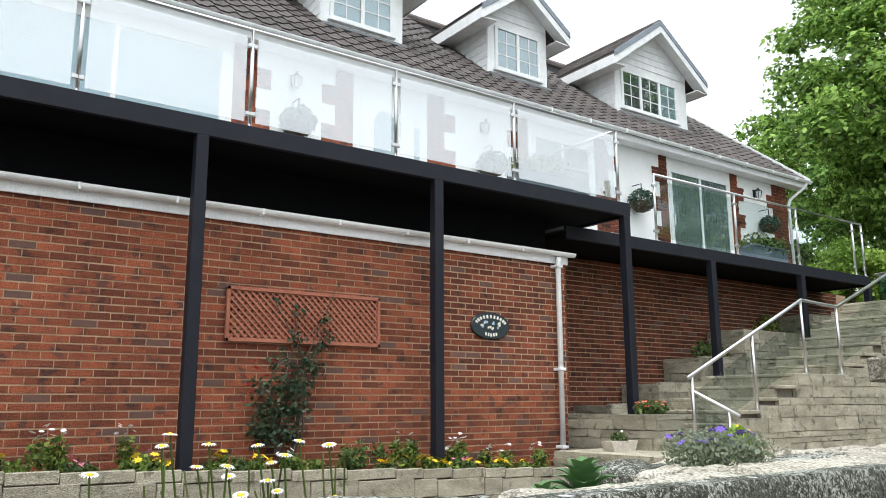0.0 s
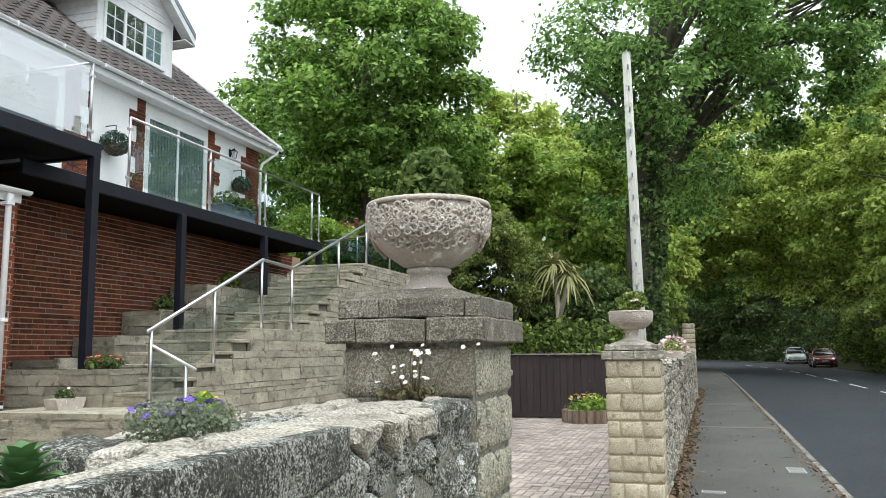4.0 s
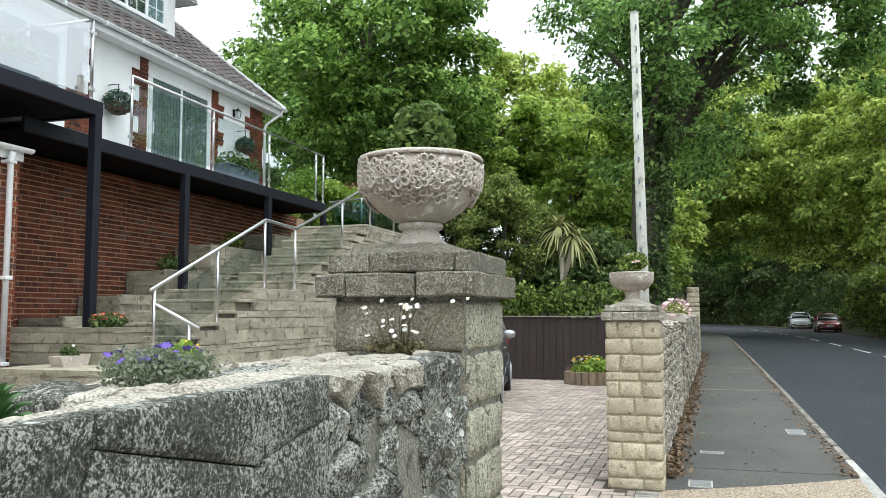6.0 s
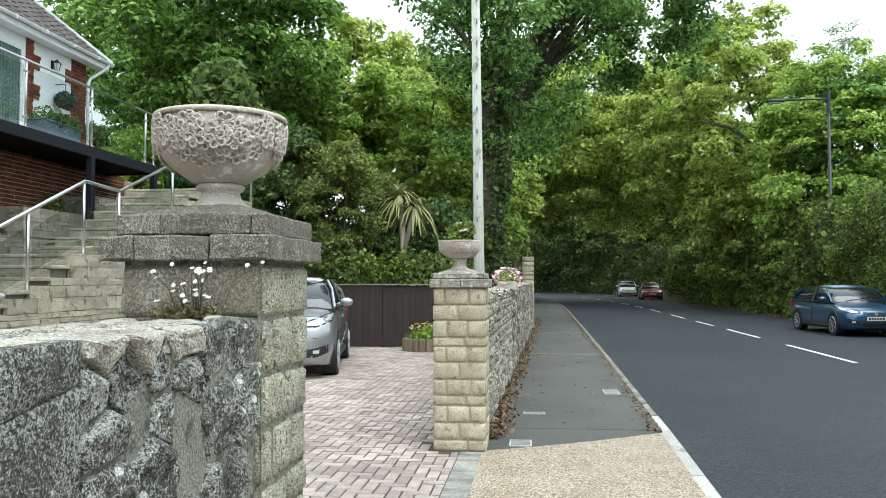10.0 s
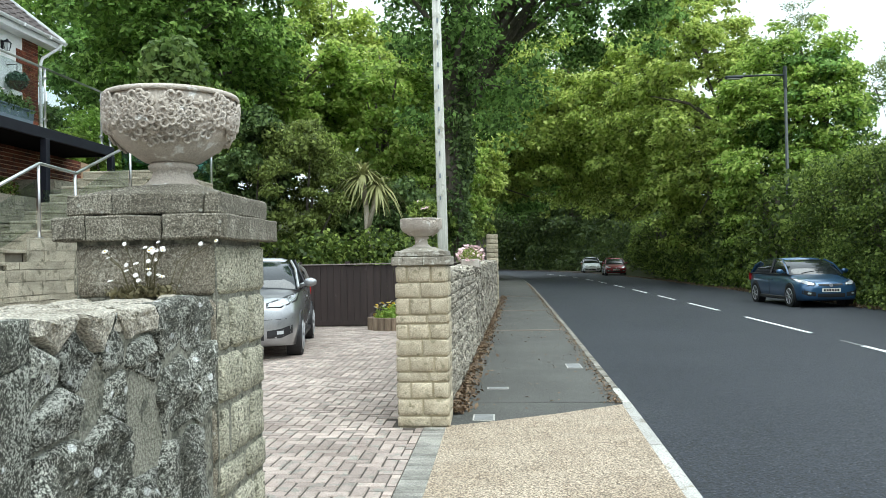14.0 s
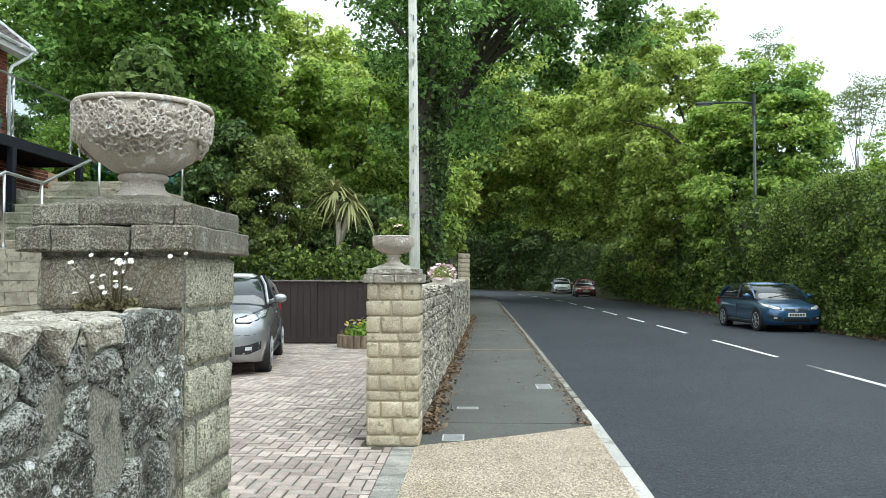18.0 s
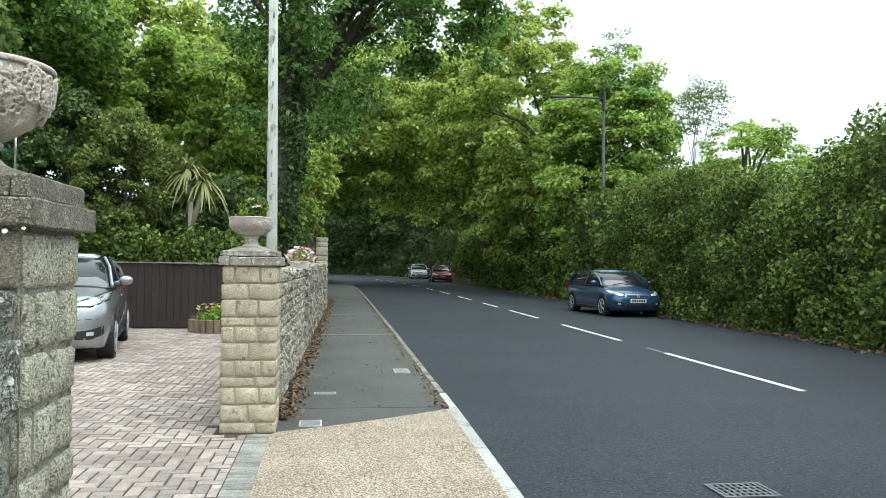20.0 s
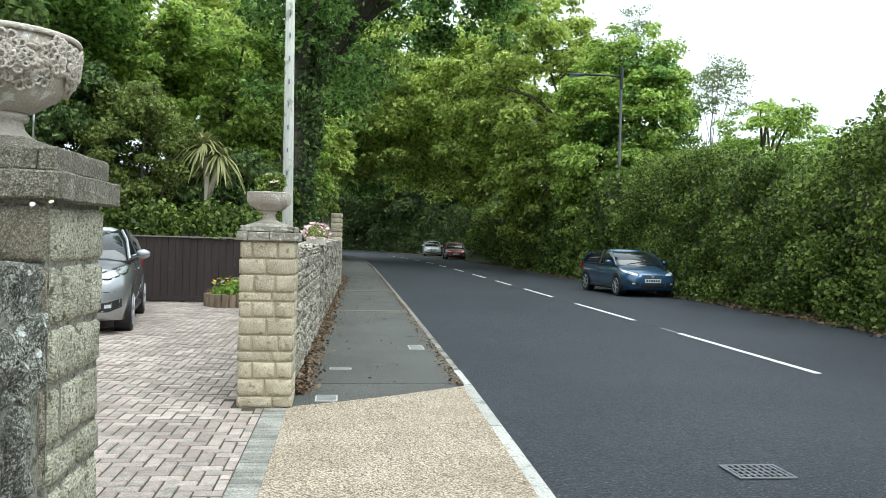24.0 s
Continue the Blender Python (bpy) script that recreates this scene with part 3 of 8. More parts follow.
def stuff(name, me, parent, label=""):
    ob = new(name, me)
    ob.parent = parent
    return tagged(ob, label, "", "", "stuff")


def worn_block(sx, sy, sz, seed, mat, bevel=0.012, amount=0.006):
    """A mesh of one stone block round its centre, with worn edges and an uneven face."""
    b = box(-sx / 2, sx / 2, -sy / 2, sy / 2, -sz / 2, sz / 2, bevel)
    roughen(b, amount, 14.0, 2, seed)
    for v in b.verts:
        v.co += noise.noise_vector(v.co * 45 + Vector((seed, 2, seed))) * amount * 0.6
    return to_mesh("block", b, mat, True)


# ---- gate pillars ----
def gate_pillar(label, x0, x1, y0, y1, courses, caps, mat, old, seed):
    ob = thing("gate_pillar", label, "pillar", "pillars of the gateway", ((x0 + x1) / 2, (y0 + y1) / 2, 0))
    cx, cy = (x0 + x1) / 2, (y0 + y1) / 2
    w = x1 - x0
    inset = 0.009 if old else 0.016
    h = sum(courses)
    part("core", box(x0 - cx + inset, x1 - cx - inset, y0 - cy + inset, y1 - cy - inset, -0.06, caps[0][1] + 0.006), M_RUBBLE_MORTAR if old else M_MORTAR_PALE, ob, "recessed mortar core")
    z = 0.0
    g = random.Random(seed)
    for k, ch in enumerate(courses):
        split = [0.5] if k % 2 else [0.24, 0.68]
        if ch < 0.11:
            split = [g.choice((0.35, 0.6))]
        cuts = [0.0] + [s + g.uniform(-0.05, 0.05) for s in split] + [1.0]
        for a, c in zip(cuts, cuts[1:]):
            for face in range(4):
                front = old and face == 0
                if front and k == len(courses) - 1:
                    if a > 0:
                        continue
                    a, c = 0.0, 1.0
                L = (c - a) * w - (0.022 if old else 0.013)
                me = worn_block(L, 0.06, ch - 0.012, seed + k * 7 + face + a * 3, M_BROWN_BLOCK if front else mat, 0.014 if old else 0.008, 0.006 if old else 0.0035)
                s = part("block", me, mat, ob)
                mid = (a + c) / 2 - 0.5
                u = mid * w
                d = w / 2 - 0.026 + g.uniform(-0.004, 0.004)
                pos = {0: (u, -d), 1: (d, u), 2: (-u, d), 3: (-d, -u)}[face]
                s.matrix_basis = pose(pos[0], pos[1], z + ch / 2, 0, 0, 90 * face)
        z += ch
    for n, (over, lo, hi, name) in enumerate(caps):
        hw = w / 2 + over
        cutx = g.uniform(-0.12, -0.02) if n == 0 else g.uniform(0.0, 0.14)
        for lo_x, hi_x in ((-hw, -hw * 0.62 + 0.05 * n - 0.002), (-hw * 0.62 + 0.05 * n + 0.002, cutx + 0.1 - 0.002), (cutx + 0.1 + 0.002, hw)):
            b = box(lo_x, hi_x, -hw, hw, lo + 0.002, hi - 0.002, 0.005)
            roughen(b, 0.005, 11.0, 5, seed + n + lo_x)
            for v in b.verts:
                v.co += noise.noise_vector(v.co * 55) * 0.0035
            part(name, b, M_CAP if old else M_CAP2, ob, "grey lichened cap stone")
    top = caps[-1][2]
    b = bmesh.new()
    hw = w / 2 + caps[-1][0] - 0.02
    a = [b.verts.new(p) for p in ((-hw, -hw, top - 0.01), (hw, -hw, top - 0.01), (hw, hw, top - 0.01), (-hw, hw, top - 0.01))]
    c = [b.verts.new(p) for p in ((-0.1, -0.1, top + 0.035), (0.1, -0.1, top + 0.035), (0.1, 0.1, top + 0.035), (-0.1, 0.1, top + 0.035))]
    b.faces.new(c)
    for k in range(4):
        b.faces.new((a[k], a[(k + 1) % 4], c[(k + 1) % 4], c[k]))
    roughen(b, 0.006, 9, 2, seed)
    part("weathering", b, M_CAP if old else M_CAP2, ob, "sloped mortar under the urn", True)
    return ob


M_BROWN_BLOCK = lichened("brown_weathered_block", (0.15, 0.128, 0.090), (0.37, 0.328, 0.25), (0.54, 0.50, 0.41), (0.5, 0.47, 0.41), 140.0, 0.54, 330.0, 0.0, 30.0)
M_MORTAR_PALE = surf("pale_mortar", (0.46, 0.4, 0.27), (0.56, 0.5, 0.36), 5, 0.95, 0.4, 80)
M_CAP2 = surf("grey_cap_stone", (0.22, 0.2, 0.16), (0.36, 0.33, 0.27), 8, 0.95, 0.9, 50, vary=0.1, spot=(0.48, 0.46, 0.4), spot_scale=24, spot_at=0.6)
gate_pillar("square stone pillar with dark lichened cap, end of the rubble wall", -1.205, -0.76, 2.21, 2.655,
            [0.15, 0.16, 0.165, 0.1, 0.165, 0.11, 0.17, 0.155, 0.17, 0.165], [(0.042, 1.515, 1.592, "cap_stone"), (0.012, 1.592, 1.66, "cap_stone")], M_STONE_OLD, True, 11)
gate_pillar("square pillar of buff blocks with a two-step cap", -0.855, -0.405, 6.82, 7.27,
            [0.097, 0.15, 0.142, 0.088, 0.136, 0.146, 0.136, 0.078, 0.146, 0.136, 0.145], [(0.032, 1.402, 1.478, "cap_stone"), (0.006, 1.478, 1.53, "cap_stone")], M_STONE, False, 23)


# ---- urns ----
def urn(label, at, r, z, seed):
    """A footed bowl with a wreath of fruit and leaves in relief. z: heights of foot, neck, bowl, wreath and rim."""
    ob = thing("stone_urn", label, "urn", "urns on the pillars", (*at, 0))
    z0, z1, z2, z3, z4 = z
    k = r / 0.235
    foot = lathe([(0.112 * k, z0), (0.112 * k, z0 + 0.01), (0.095 * k, z0 + 0.018), (0.075 * k, z0 + 0.04 * k), (0.068 * k, z1 - 0.022), (0.082 * k, z1 - 0.016), (0.086 * k, z1 - 0.004), (0.078 * k, z1 + 0.004)], 48)
    part("foot", foot, M_URN, ob, smooth=True)
    h = z4 - z1
    prof = [(0.05 * k, z1), (0.10 * k, z1 + 0.012 * k), (0.155 * k, z1 + 0.2 * h), (0.2 * k, z1 + 0.38 * h), (0.226 * k, z1 + 0.56 * h), (0.229 * k, z1 + 0.75 * h), (0.226 * k, z1 + 0.88 * h), (0.225 * k, z1 + 0.945 * h)]
    part("bowl", lathe(prof, 64, ripple=lambda a, zz: 0.012 * (math.cos(16 * a) if zz < z1 + 0.45 * h else 0)), M_URN, ob, smooth=True)
    rim = lathe([(0.222 * k, z4 - 0.05 * h), (0.235 * k, z4 - 0.075 * h), (0.237 * k, z4 - 0.03 * h), (0.232 * k, z4), (0.212 * k, z4), (0.205 * k, z4 - 0.06 * h), (0.0, z4 - 0.14 * h)][:6], 64)
    part("rim", rim, M_URN, ob, smooth=True)
    part("soil", lathe([(0.215 * k, z4 - 0.06), (0.212 * k, z4 - 0.03)], 24), M_SOIL, ob)
    g = random.Random(seed)
    b = bmesh.new()

    def lump(a, zz, size, turn, reach):
        """One petal or leaf in relief: size (along, across, proud), turned on the skin and pushed reach along its own length."""
        t = (zz - z1) / h
        rr = float(np.interp(t, [0.2, 0.38, 0.56, 0.75, 1], [0.155, 0.2, 0.226, 0.229, 0.226])) * k
        slope = float(np.interp(t, [0.2, 0.4, 0.6, 1], [0.7, 0.45, 0.1, 0.0]))
        ball = bmesh.ops.create_icosphere(b, subdivisions=1, radius=1.0)
        m = Matrix.Translation((rr * math.cos(a), rr * math.sin(a), zz)) @ Matrix.Rotation(a, 4, "Z") @ Matrix.Rotation(slope, 4, "Y") @ Matrix.Rotation(turn, 4, "X") @ Matrix.Translation((0, 0, reach)) @ Matrix.Diagonal((size[2], size[1], size[0], 1))
        bmesh.ops.transform(b, matrix=m, verts=ball["verts"])

    def petal(a, zz, s, turn):
        """One cupped petal: a raised rim bent into a rounded loop on the skin."""
        t = (zz - z1) / h
        rr = float(np.interp(t, [0.2, 0.38, 0.56, 0.75, 1], [0.155, 0.2, 0.226, 0.229, 0.226])) * k
        slope = float(np.interp(t, [0.2, 0.4, 0.6, 1], [0.7, 0.45, 0.1, 0.0]))
        m = Matrix.Translation((rr * math.cos(a), rr * math.sin(a), zz)) @ Matrix.Rotation(a, 4, "Z") @ Matrix.Rotation(slope, 4, "Y") @ Matrix.Rotation(turn, 4, "X")
        rings = []
        for j in range(8):
            u = 2 * math.pi * j / 8
            c = Vector((0.004 * k, s * 0.62 * math.sin(u) * (1 - 0.3 * math.cos(u + math.pi)), s * (1.0 + 0.78 * math.cos(u))))
            away = Vector((0, math.sin(u), math.cos(u)))
            rings.append([b.verts.new(m @ (c + (away * v + Vector((w, 0, 0))) * 0.005 * k)) for v, w in ((1, -0.6), (0.7, 0.9), (-0.7, 0.9), (-1, -0.6))])
        for j in range(8):
            r0, r1 = rings[j], rings[(j + 1) % 8]
            for v in range(3):
                b.faces.new((r0[v], r0[v + 1], r1[v + 1], r1[v]))

    for i in range(44):
        a = 2 * math.pi * i / 44 + g.uniform(-0.05, 0.05)
        low = z3 - 0.012 * k + 0.022 * k * math.cos(3 * a + 1.0)
        for row in range(3):
            zz = low + (z4 - 0.14 * h - low) * (row + g.uniform(0.1, 0.9)) / 3
            if g.random() < 0.55:
                s = g.uniform(0.015, 0.021) * k
                spin = g.uniform(0, 6.28)
                for q in range(5):
                    petal(a, zz, s, spin + q * 1.2566)
                lump(a, zz, (s * 0.24, s * 0.24, 0.011 * k), 0.0, 0.0)
            else:
                for q in range(3):
                    lump(a + g.uniform(-0.03, 0.03), zz + g.uniform(-0.008, 0.008) * k, (g.uniform(0.018, 0.027) * k, g.uniform(0.008, 0.012) * k, g.uniform(0.008, 0.012) * k), g.uniform(0, 6.28), 0.006 * k)
    tagged(part("wreath", b, M_URN, ob, "wreath of leaves and fruit in relief", True), "", "", "", "stuff")
    return ob


urn("large weathered cast-stone urn with a leaf wreath, on a pillar", (-0.985, 2.43), 0.211, (1.685, 1.765, 1.785, 1.852, 1.988), 3)
urn("small pale cast-stone urn with flowers, on a pillar", (-0.645, 7.045), 0.186, (1.56, 1.655, 1.67, 1.7, 1.82), 9)


# ---- near rubble wall ----
def rubble_stone(sy, sz, depth, seed, mat, round_=0.3):
    """One rough stone: a squashed lump with broken faces, its face towards +x."""
    b = bmesh.new()
    bmesh.ops.create_icosphere(b, subdivisions=3, radius=0.5)
    for v in b.verts:
        c = v.co.copy()
        m = max(abs(c.x), abs(c.y), abs(c.z))
        c = c.lerp(c * (0.5 / m), 1 - round_)
        c += noise.noise_vector(c * 1.6 + Vector((seed, 3, seed))) * 0.12 + noise.noise_vector(c * 5 + Vector((seed, seed, 1))) * 0.06
        step = noise.cell(c * 3.1 + Vector((seed, seed, seed)))
        c.x += 0.16 * (step - 0.5) * (1 if abs(c.x) > 0.2 else 0)
        v.co = Vector((c.x * depth, c.y * sy, c.z * sz))
    return to_mesh("stone", b, mat, True)


def cells(w, h, pts):
    """The patches of a w by h face that lie nearest to each point, as corner lists."""
    out = []
    for i, (px, py) in enumerate(pts):
        poly = [(0.0, 0.0), (w, 0.0), (w, h), (0.0, h)]
        for j, (qx, qy) in enumerate(pts):
            if j == i:
                continue
            mx, my, nx, ny = (px + qx) / 2, (py + qy) / 2, qx - px, qy - py
            cut = []
            for (ax, ay), (bx, by) in zip(poly, poly[1:] + poly[:1]):
                da, db = (ax - mx) * nx + (ay - my) * ny, (bx - mx) * nx + (by - my) * ny
                if da <= 0:
                    cut.append((ax, ay))
                if da * db < 0:
                    f = da / (da - db)
                    cut.append((ax + (bx - ax) * f, ay + (by - ay) * f))
            poly = cut
            if len(poly) < 3:
                break
        area = abs(sum(p[0] * q[1] - q[0] * p[1] for p, q in zip(poly, poly[1:] + poly[:1]))) / 2
        if len(poly) >= 3 and area > 0.003:
            out.append(poly)
    return out


def patch_stone(poly, gap, thick, seed, mat, g, rough=0.014, ragged=1.0, lean=None):
    """A broken-faced stone that fills a patch of the wall: local u, v in the face, height along +z."""
    cx, cy = sum(p[0] for p in poly) / len(poly), sum(p[1] for p in poly) / len(poly)
    ring = []
    for (ax, ay), (bx, by) in zip(poly, poly[1:] + poly[:1]):
        n = max(int(math.hypot(bx - ax, by - ay) / 0.03), 1)
        ring += [(ax + (bx - ax) * t / n, ay + (by - ay) * t / n) for t in range(n)]
    size = min(math.hypot(x - cx, y - cy) for x, y in ring)
    b = bmesh.new()
    lean = lean if lean is not None else 0.05
    tilt = (g.uniform(-lean, lean), g.uniform(-lean, lean))
    rings = []
    e1, e2 = (min(0.03, 0.003 / size), min(0.1, 0.009 / size)) if lean else (0.0008 / size, 0.0025 / size)
    for f, dz in ((1.0, -thick), (1 - e1, -0.008 if lean else -0.0015), (1 - e2, -0.001 if lean else 0.0), (0.8, 0.003), (0.6, 0.005), (0.4, 0.006), (0.2, 0.006)):
        row = []
        for x, y in ring:
            L = math.hypot(x - cx, y - cy)
            k = max(L - gap, L * 0.5) / L * f
            q = Vector((x * 9 + seed, y * 9, seed))
            wob = 1 + ragged * (0.2 * noise.noise(q) + 0.09 * noise.noise(q * 3))
            ux, uy = (x - cx) * k * wob, (y - cy) * k * wob
            z = dz
            if dz > -thick:
                q = Vector((ux * 16 + seed, uy * 16, seed * 2))
                z += rough * noise.noise(q) + rough * 0.55 * noise.noise(q * 2.7) + ux * tilt[0] + uy * tilt[1]
            row.append(b.verts.new((ux, uy, z)))
        rings.append(row)
    n = len(ring)
    for r0, r1 in zip(rings, rings[1:]):
        for k in range(n):
            b.faces.new((r0[k], r0[(k + 1) % n], r1[(k + 1) % n], r1[k]))
    b.faces.new(rings[-1])
    return to_mesh("stone", b, mat), cx, cy


wall = tagged(new("wall_near"), "old rubble stone boundary wall patched with lichen, flat top", "wall", "", "structure")
WY0, WY1 = -0.7, 2.205
part("core", prism([(-1.22, 0.95), (-0.93, 0.80), (-0.865, 0.55), (-0.865, -7), (-0.782, -7), (-0.782, WY1), (-1.22, WY1)], "z", -0.05, 1.29), M_RUBBLE_MORTAR, wall, "recessed grey mortar")
g = random.Random(4)
SPLIT = 1.28
# places of the stones along the wall and up it, the low ones at random; bare: stretches of plain mortar
seeds = [(0.08, 1.33), (0.235, 1.337), (0.43, 1.33), (0.61, 1.318), (0.78, 1.296), (0.04, 1.246), (0.155, 1.265), (0.312, 1.258), (0.442, 1.226), (0.329, 1.154),
         (0.66, 1.10), (0.292, 1.077), (0.086, 1.15), (0.089, 1.065), (0.334, 1.003), (0.64, 0.90), (0.82, 1.12)]
bare = [(0.415, 1.15), (0.23, 1.175), (0.455, 1.01), (0.906, 0.95)]
v = 0.07
while v < 0.86:
    u = g.uniform(0.03, 0.1)
    while u < WY1 - SPLIT:
        seeds.append((u + g.uniform(-0.03, 0.03), v + g.uniform(-0.065, 0.065)))
        u += g.uniform(0.12, 0.32)
    v += 0.155
# u runs along the wall, v upwards, the face looks across the pavement
FACE = Matrix(((0, 0, 1, 0), (1, 0, 0, 0), (0, 1, 0, 0), (0, 0, 0, 1)))
for poly in cells(WY1 - SPLIT, 1.352, seeds + bare):
    mu, mv = sum(p[0] for p in poly) / len(poly), sum(p[1] for p in poly) / len(poly)
    if min(math.hypot(mu - q[0], mv - q[1]) for q in bare) < min(math.hypot(mu - q[0], mv - q[1]) for q in seeds):
        continue
    high = sum(p[1] for p in poly) / len(poly) > 1.29
    me, cu, cv = patch_stone(poly, g.uniform(0.002, 0.006) if high else g.uniform(0.002, 0.009), 0.05, g.uniform(0, 60), M_RUBBLE_TOP if high and g.random() < 0.4 else M_RUBBLE, g, 0.02, 0.75)
    part("stone", me, M_RUBBLE, wall).matrix_basis = Matrix.Translation((-0.764 + g.uniform(-0.013, 0.006) + 0.008 * high, SPLIT + cu, cv)) @ FACE
for poly in cells(SPLIT - WY0 - 0.006, 1.352, [(0.35, 1.31), (1.1, 1.345), (1.62, 1.34), (1.87, 1.32), (0.4, 1.19), (1.08, 1.19), (1.58, 1.17), (1.89, 1.2), (0.4, 0.62), (1.0, 0.74), (1.6, 0.58), (0.3, 0.2), (1.1, 0.2), (1.75, 0.22)]):
    me, cu, cv = patch_stone(poly, 0.0006, 0.04, g.uniform(0, 60), M_PATCHED, g, 0.0035, 0.004, 0.0)
    for f in me.polygons:
        f.use_smooth = True
    part("patched_face", me, M_PATCHED, wall, "old cement patching with pale lichen spots").matrix_basis = Matrix.Translation((-0.762, WY0 + cu, cv)) @ FACE
# the top: full width beside the pillar, only a narrow edge further on
for ya, deep in ((0.93, 0.458), (WY0, 0.11)):
    long_ = WY1 - ya if ya > 0 else 0.925 - ya
    seeds = [(u + g.uniform(-0.06, 0.06), v + g.uniform(-0.05, 0.05)) for u in np.arange(0.05, long_, 0.24) for v in ((0.09, 0.25, 0.41) if deep > 0.2 else (0.05,))]
    for poly in cells(long_, deep, seeds):
        me, cu, cv = patch_stone(poly, g.uniform(0.0, 0.003), 0.05, g.uniform(0, 60), M_RUBBLE_TOP if g.random() < 0.9 else M_RUBBLE, g, 0.009, 0.25)
        part("top_stone", me, M_RUBBLE_TOP, wall, "pale flat top stone").matrix_basis = pose(-0.779 - cv, ya + cu, 1.345 - 0.03 * cv + g.uniform(-0.005, 0.005), 0, 0, 90)
far = [(-1.24, -0.76, a, a + 0.3, 0.0, 1.35) for a in np.arange(-7, -0.99, 0.31)]
stuff("plain_stones", many_boxes("plain_stones", far, M_RUBBLE, 0.01), wall, "rough lichened stones of the same wall")

# ---- wall beyond the gateway ----
wall = tagged(new("wall_far"), "long pale flint and rubble wall beside the pavement", "wall", "", "structure")


def wall2_x(y):
    return -0.45 + 0.0195 * (y - 7.3)


b = bmesh.new()
for y in (7.25, 25.0):
    x = wall2_x(y)
    vs = [b.verts.new(p) for p in ((x - 0.34, y, -0.1), (x - 0.03, y, -0.1), (x - 0.03, y, 1.2 + 0.006 * y), (x - 0.34, y, 1.2 + 0.006 * y))]
v = list(b.verts)
for k in range(4):
    b.faces.new((v[k], v[(k + 1) % 4], v[4 + (k + 1) % 4], v[4 + k]))
b.faces.new(v[:4])
b.faces.new(v[4:])
bmesh.ops.recalc_face_normals(b, faces=b.faces)
part("core", b, M_RUBBLE_MORTAR, wall, "mortar core")
shapes = [rubble_stone(1, 1, 1, s * 3.7, M_RUBBLE2, 0.5) for s in range(10)]
made = 0
rest = []
y = 7.3
g = random.Random(8)
z = 0.04
while z < 1.27:
    hh = g.uniform(0.08, 0.15)
    y = 7.28
    while y < 25:
        ww = g.uniform(0.09, 0.22)
        top = 1.2 + 0.006 * y
        if z + hh / 2 < top + 0.03:
            if y < 12.5 and made < 420:
                s = part("stone", shapes[g.randrange(10)], M_RUBBLE2, wall)
                s.matrix_basis = pose(wall2_x(y) - 0.035, y + ww / 2, z + hh / 2, g.uniform(-12, 12), 0, -1) @ Matrix.Diagonal((g.uniform(0.08, 0.13), ww * 0.95, hh * 0.97, 1))
                made += 1
            else:
                x = wall2_x(y)
                rest.append((x - 0.06, x + g.uniform(0.0, 0.02), y, y + ww * 0.92, z + 0.006, z + hh * 0.94))
        y += ww
    z += hh
stuff("small_stones", many_boxes("small_stones", rest, M_RUBBLE2, 0.014), wall, "small pale stones of the wall")
y = 7.3
while y < 24.7:
    ww = g.uniform(0.14, 0.3)
    s = part("top_stone", shapes[g.randrange(10)], M_RUBBLE2, wall)
    s.matrix_basis = pose(wall2_x(y) - 0.17, y + ww / 2, 1.2 + 0.006 * y + 0.03, g.uniform(-8, 8), 0, 0) @ Matrix.Diagonal((0.36, ww, g.uniform(0.09, 0.14), 1))
    y += ww
ob = thing("end_pillar", "tall narrow stone pillar at the end of the wall", "pillar", "", (-0.23, 25.2, 0))
z = -0.05
g = random.Random(2)
while z < 2.15:
    hh = g.uniform(0.12, 0.2)
    me = worn_block(0.36, 0.36, hh - 0.006, z * 9, M_STONE, 0.015, 0.012)
    part("block", me, M_STONE, ob).matrix_basis = pose(0, 0, z + hh / 2, 0, 0, g.uniform(-3, 3))
    z += hh


# ---- block pavers of the drive ----
paving = tagged(new("paving"), "herringbone block paving in worn pinkish buff", "driveway", "", "structure")
near_mesh = to_mesh("paver", box(-0.0935, 0.0935, -0.0435, 0.0435, -0.05, 0.0, 0.006), M_PAVER)
rest, made = [], 0
c45 = math.cos(radians(45))
g = random.Random(12)


def on_drive(x, y):
    if x < -6.85 or x > -0.48 or y < 1.5 or y > 18.1:
        return False
    if y < 2.7 and x > -1.5:
        return False
    if 6.78 < y < 7.32 and x > -0.9:
        return False
    if y > 7.2 and x > wall2_x(y) - 0.4:
        return False
    return x < -0.64 or y > 7.3 or y < 2.6


U = 0.1
for i in range(-90, 110):
    for j in range(-10, 200):
        # herringbone: every fourth cell of a diagonal pattern starts a block
        k = (i + j) % 4
        if k == 0:
            cx, cy, turn = i * U + U, j * U + U / 2, 0
        elif k == 2:
            cx, cy, turn = i * U + U / 2, j * U + U, 90
        else:
            continue
        x, y = cx - 3.6, cy + 0.5
        cut = 2.65 < y < 6.85
        if not on_drive(min(x, -0.66) if cut else x, y):
            continue
        dz = g.uniform(0.0005, 0.005)
        hx, hy = (0.0925, 0.0425) if turn == 0 else (0.0425, 0.0925)
        if cut and x + hx > -0.634:
            if x - hx < -0.665:
                rest.append((x - hx, -0.634, y - hy, y + hy, -0.05, dz))
            continue
        if -3.0 < x < -0.4 and 3.9 < y < 6.4 and made < 330:
            part("paver", near_mesh, M_PAVER, paving).matrix_basis = pose(x, y, dz, 0, 0, turn + g.uniform(-1, 1))
            made += 1
        else:
            rest.append((x - hx, x + hx, y - hy, y + hy, -0.05, dz))
stuff("pavers", many_boxes("pavers", rest, M_PAVER), paving, "rest of the block pavers")
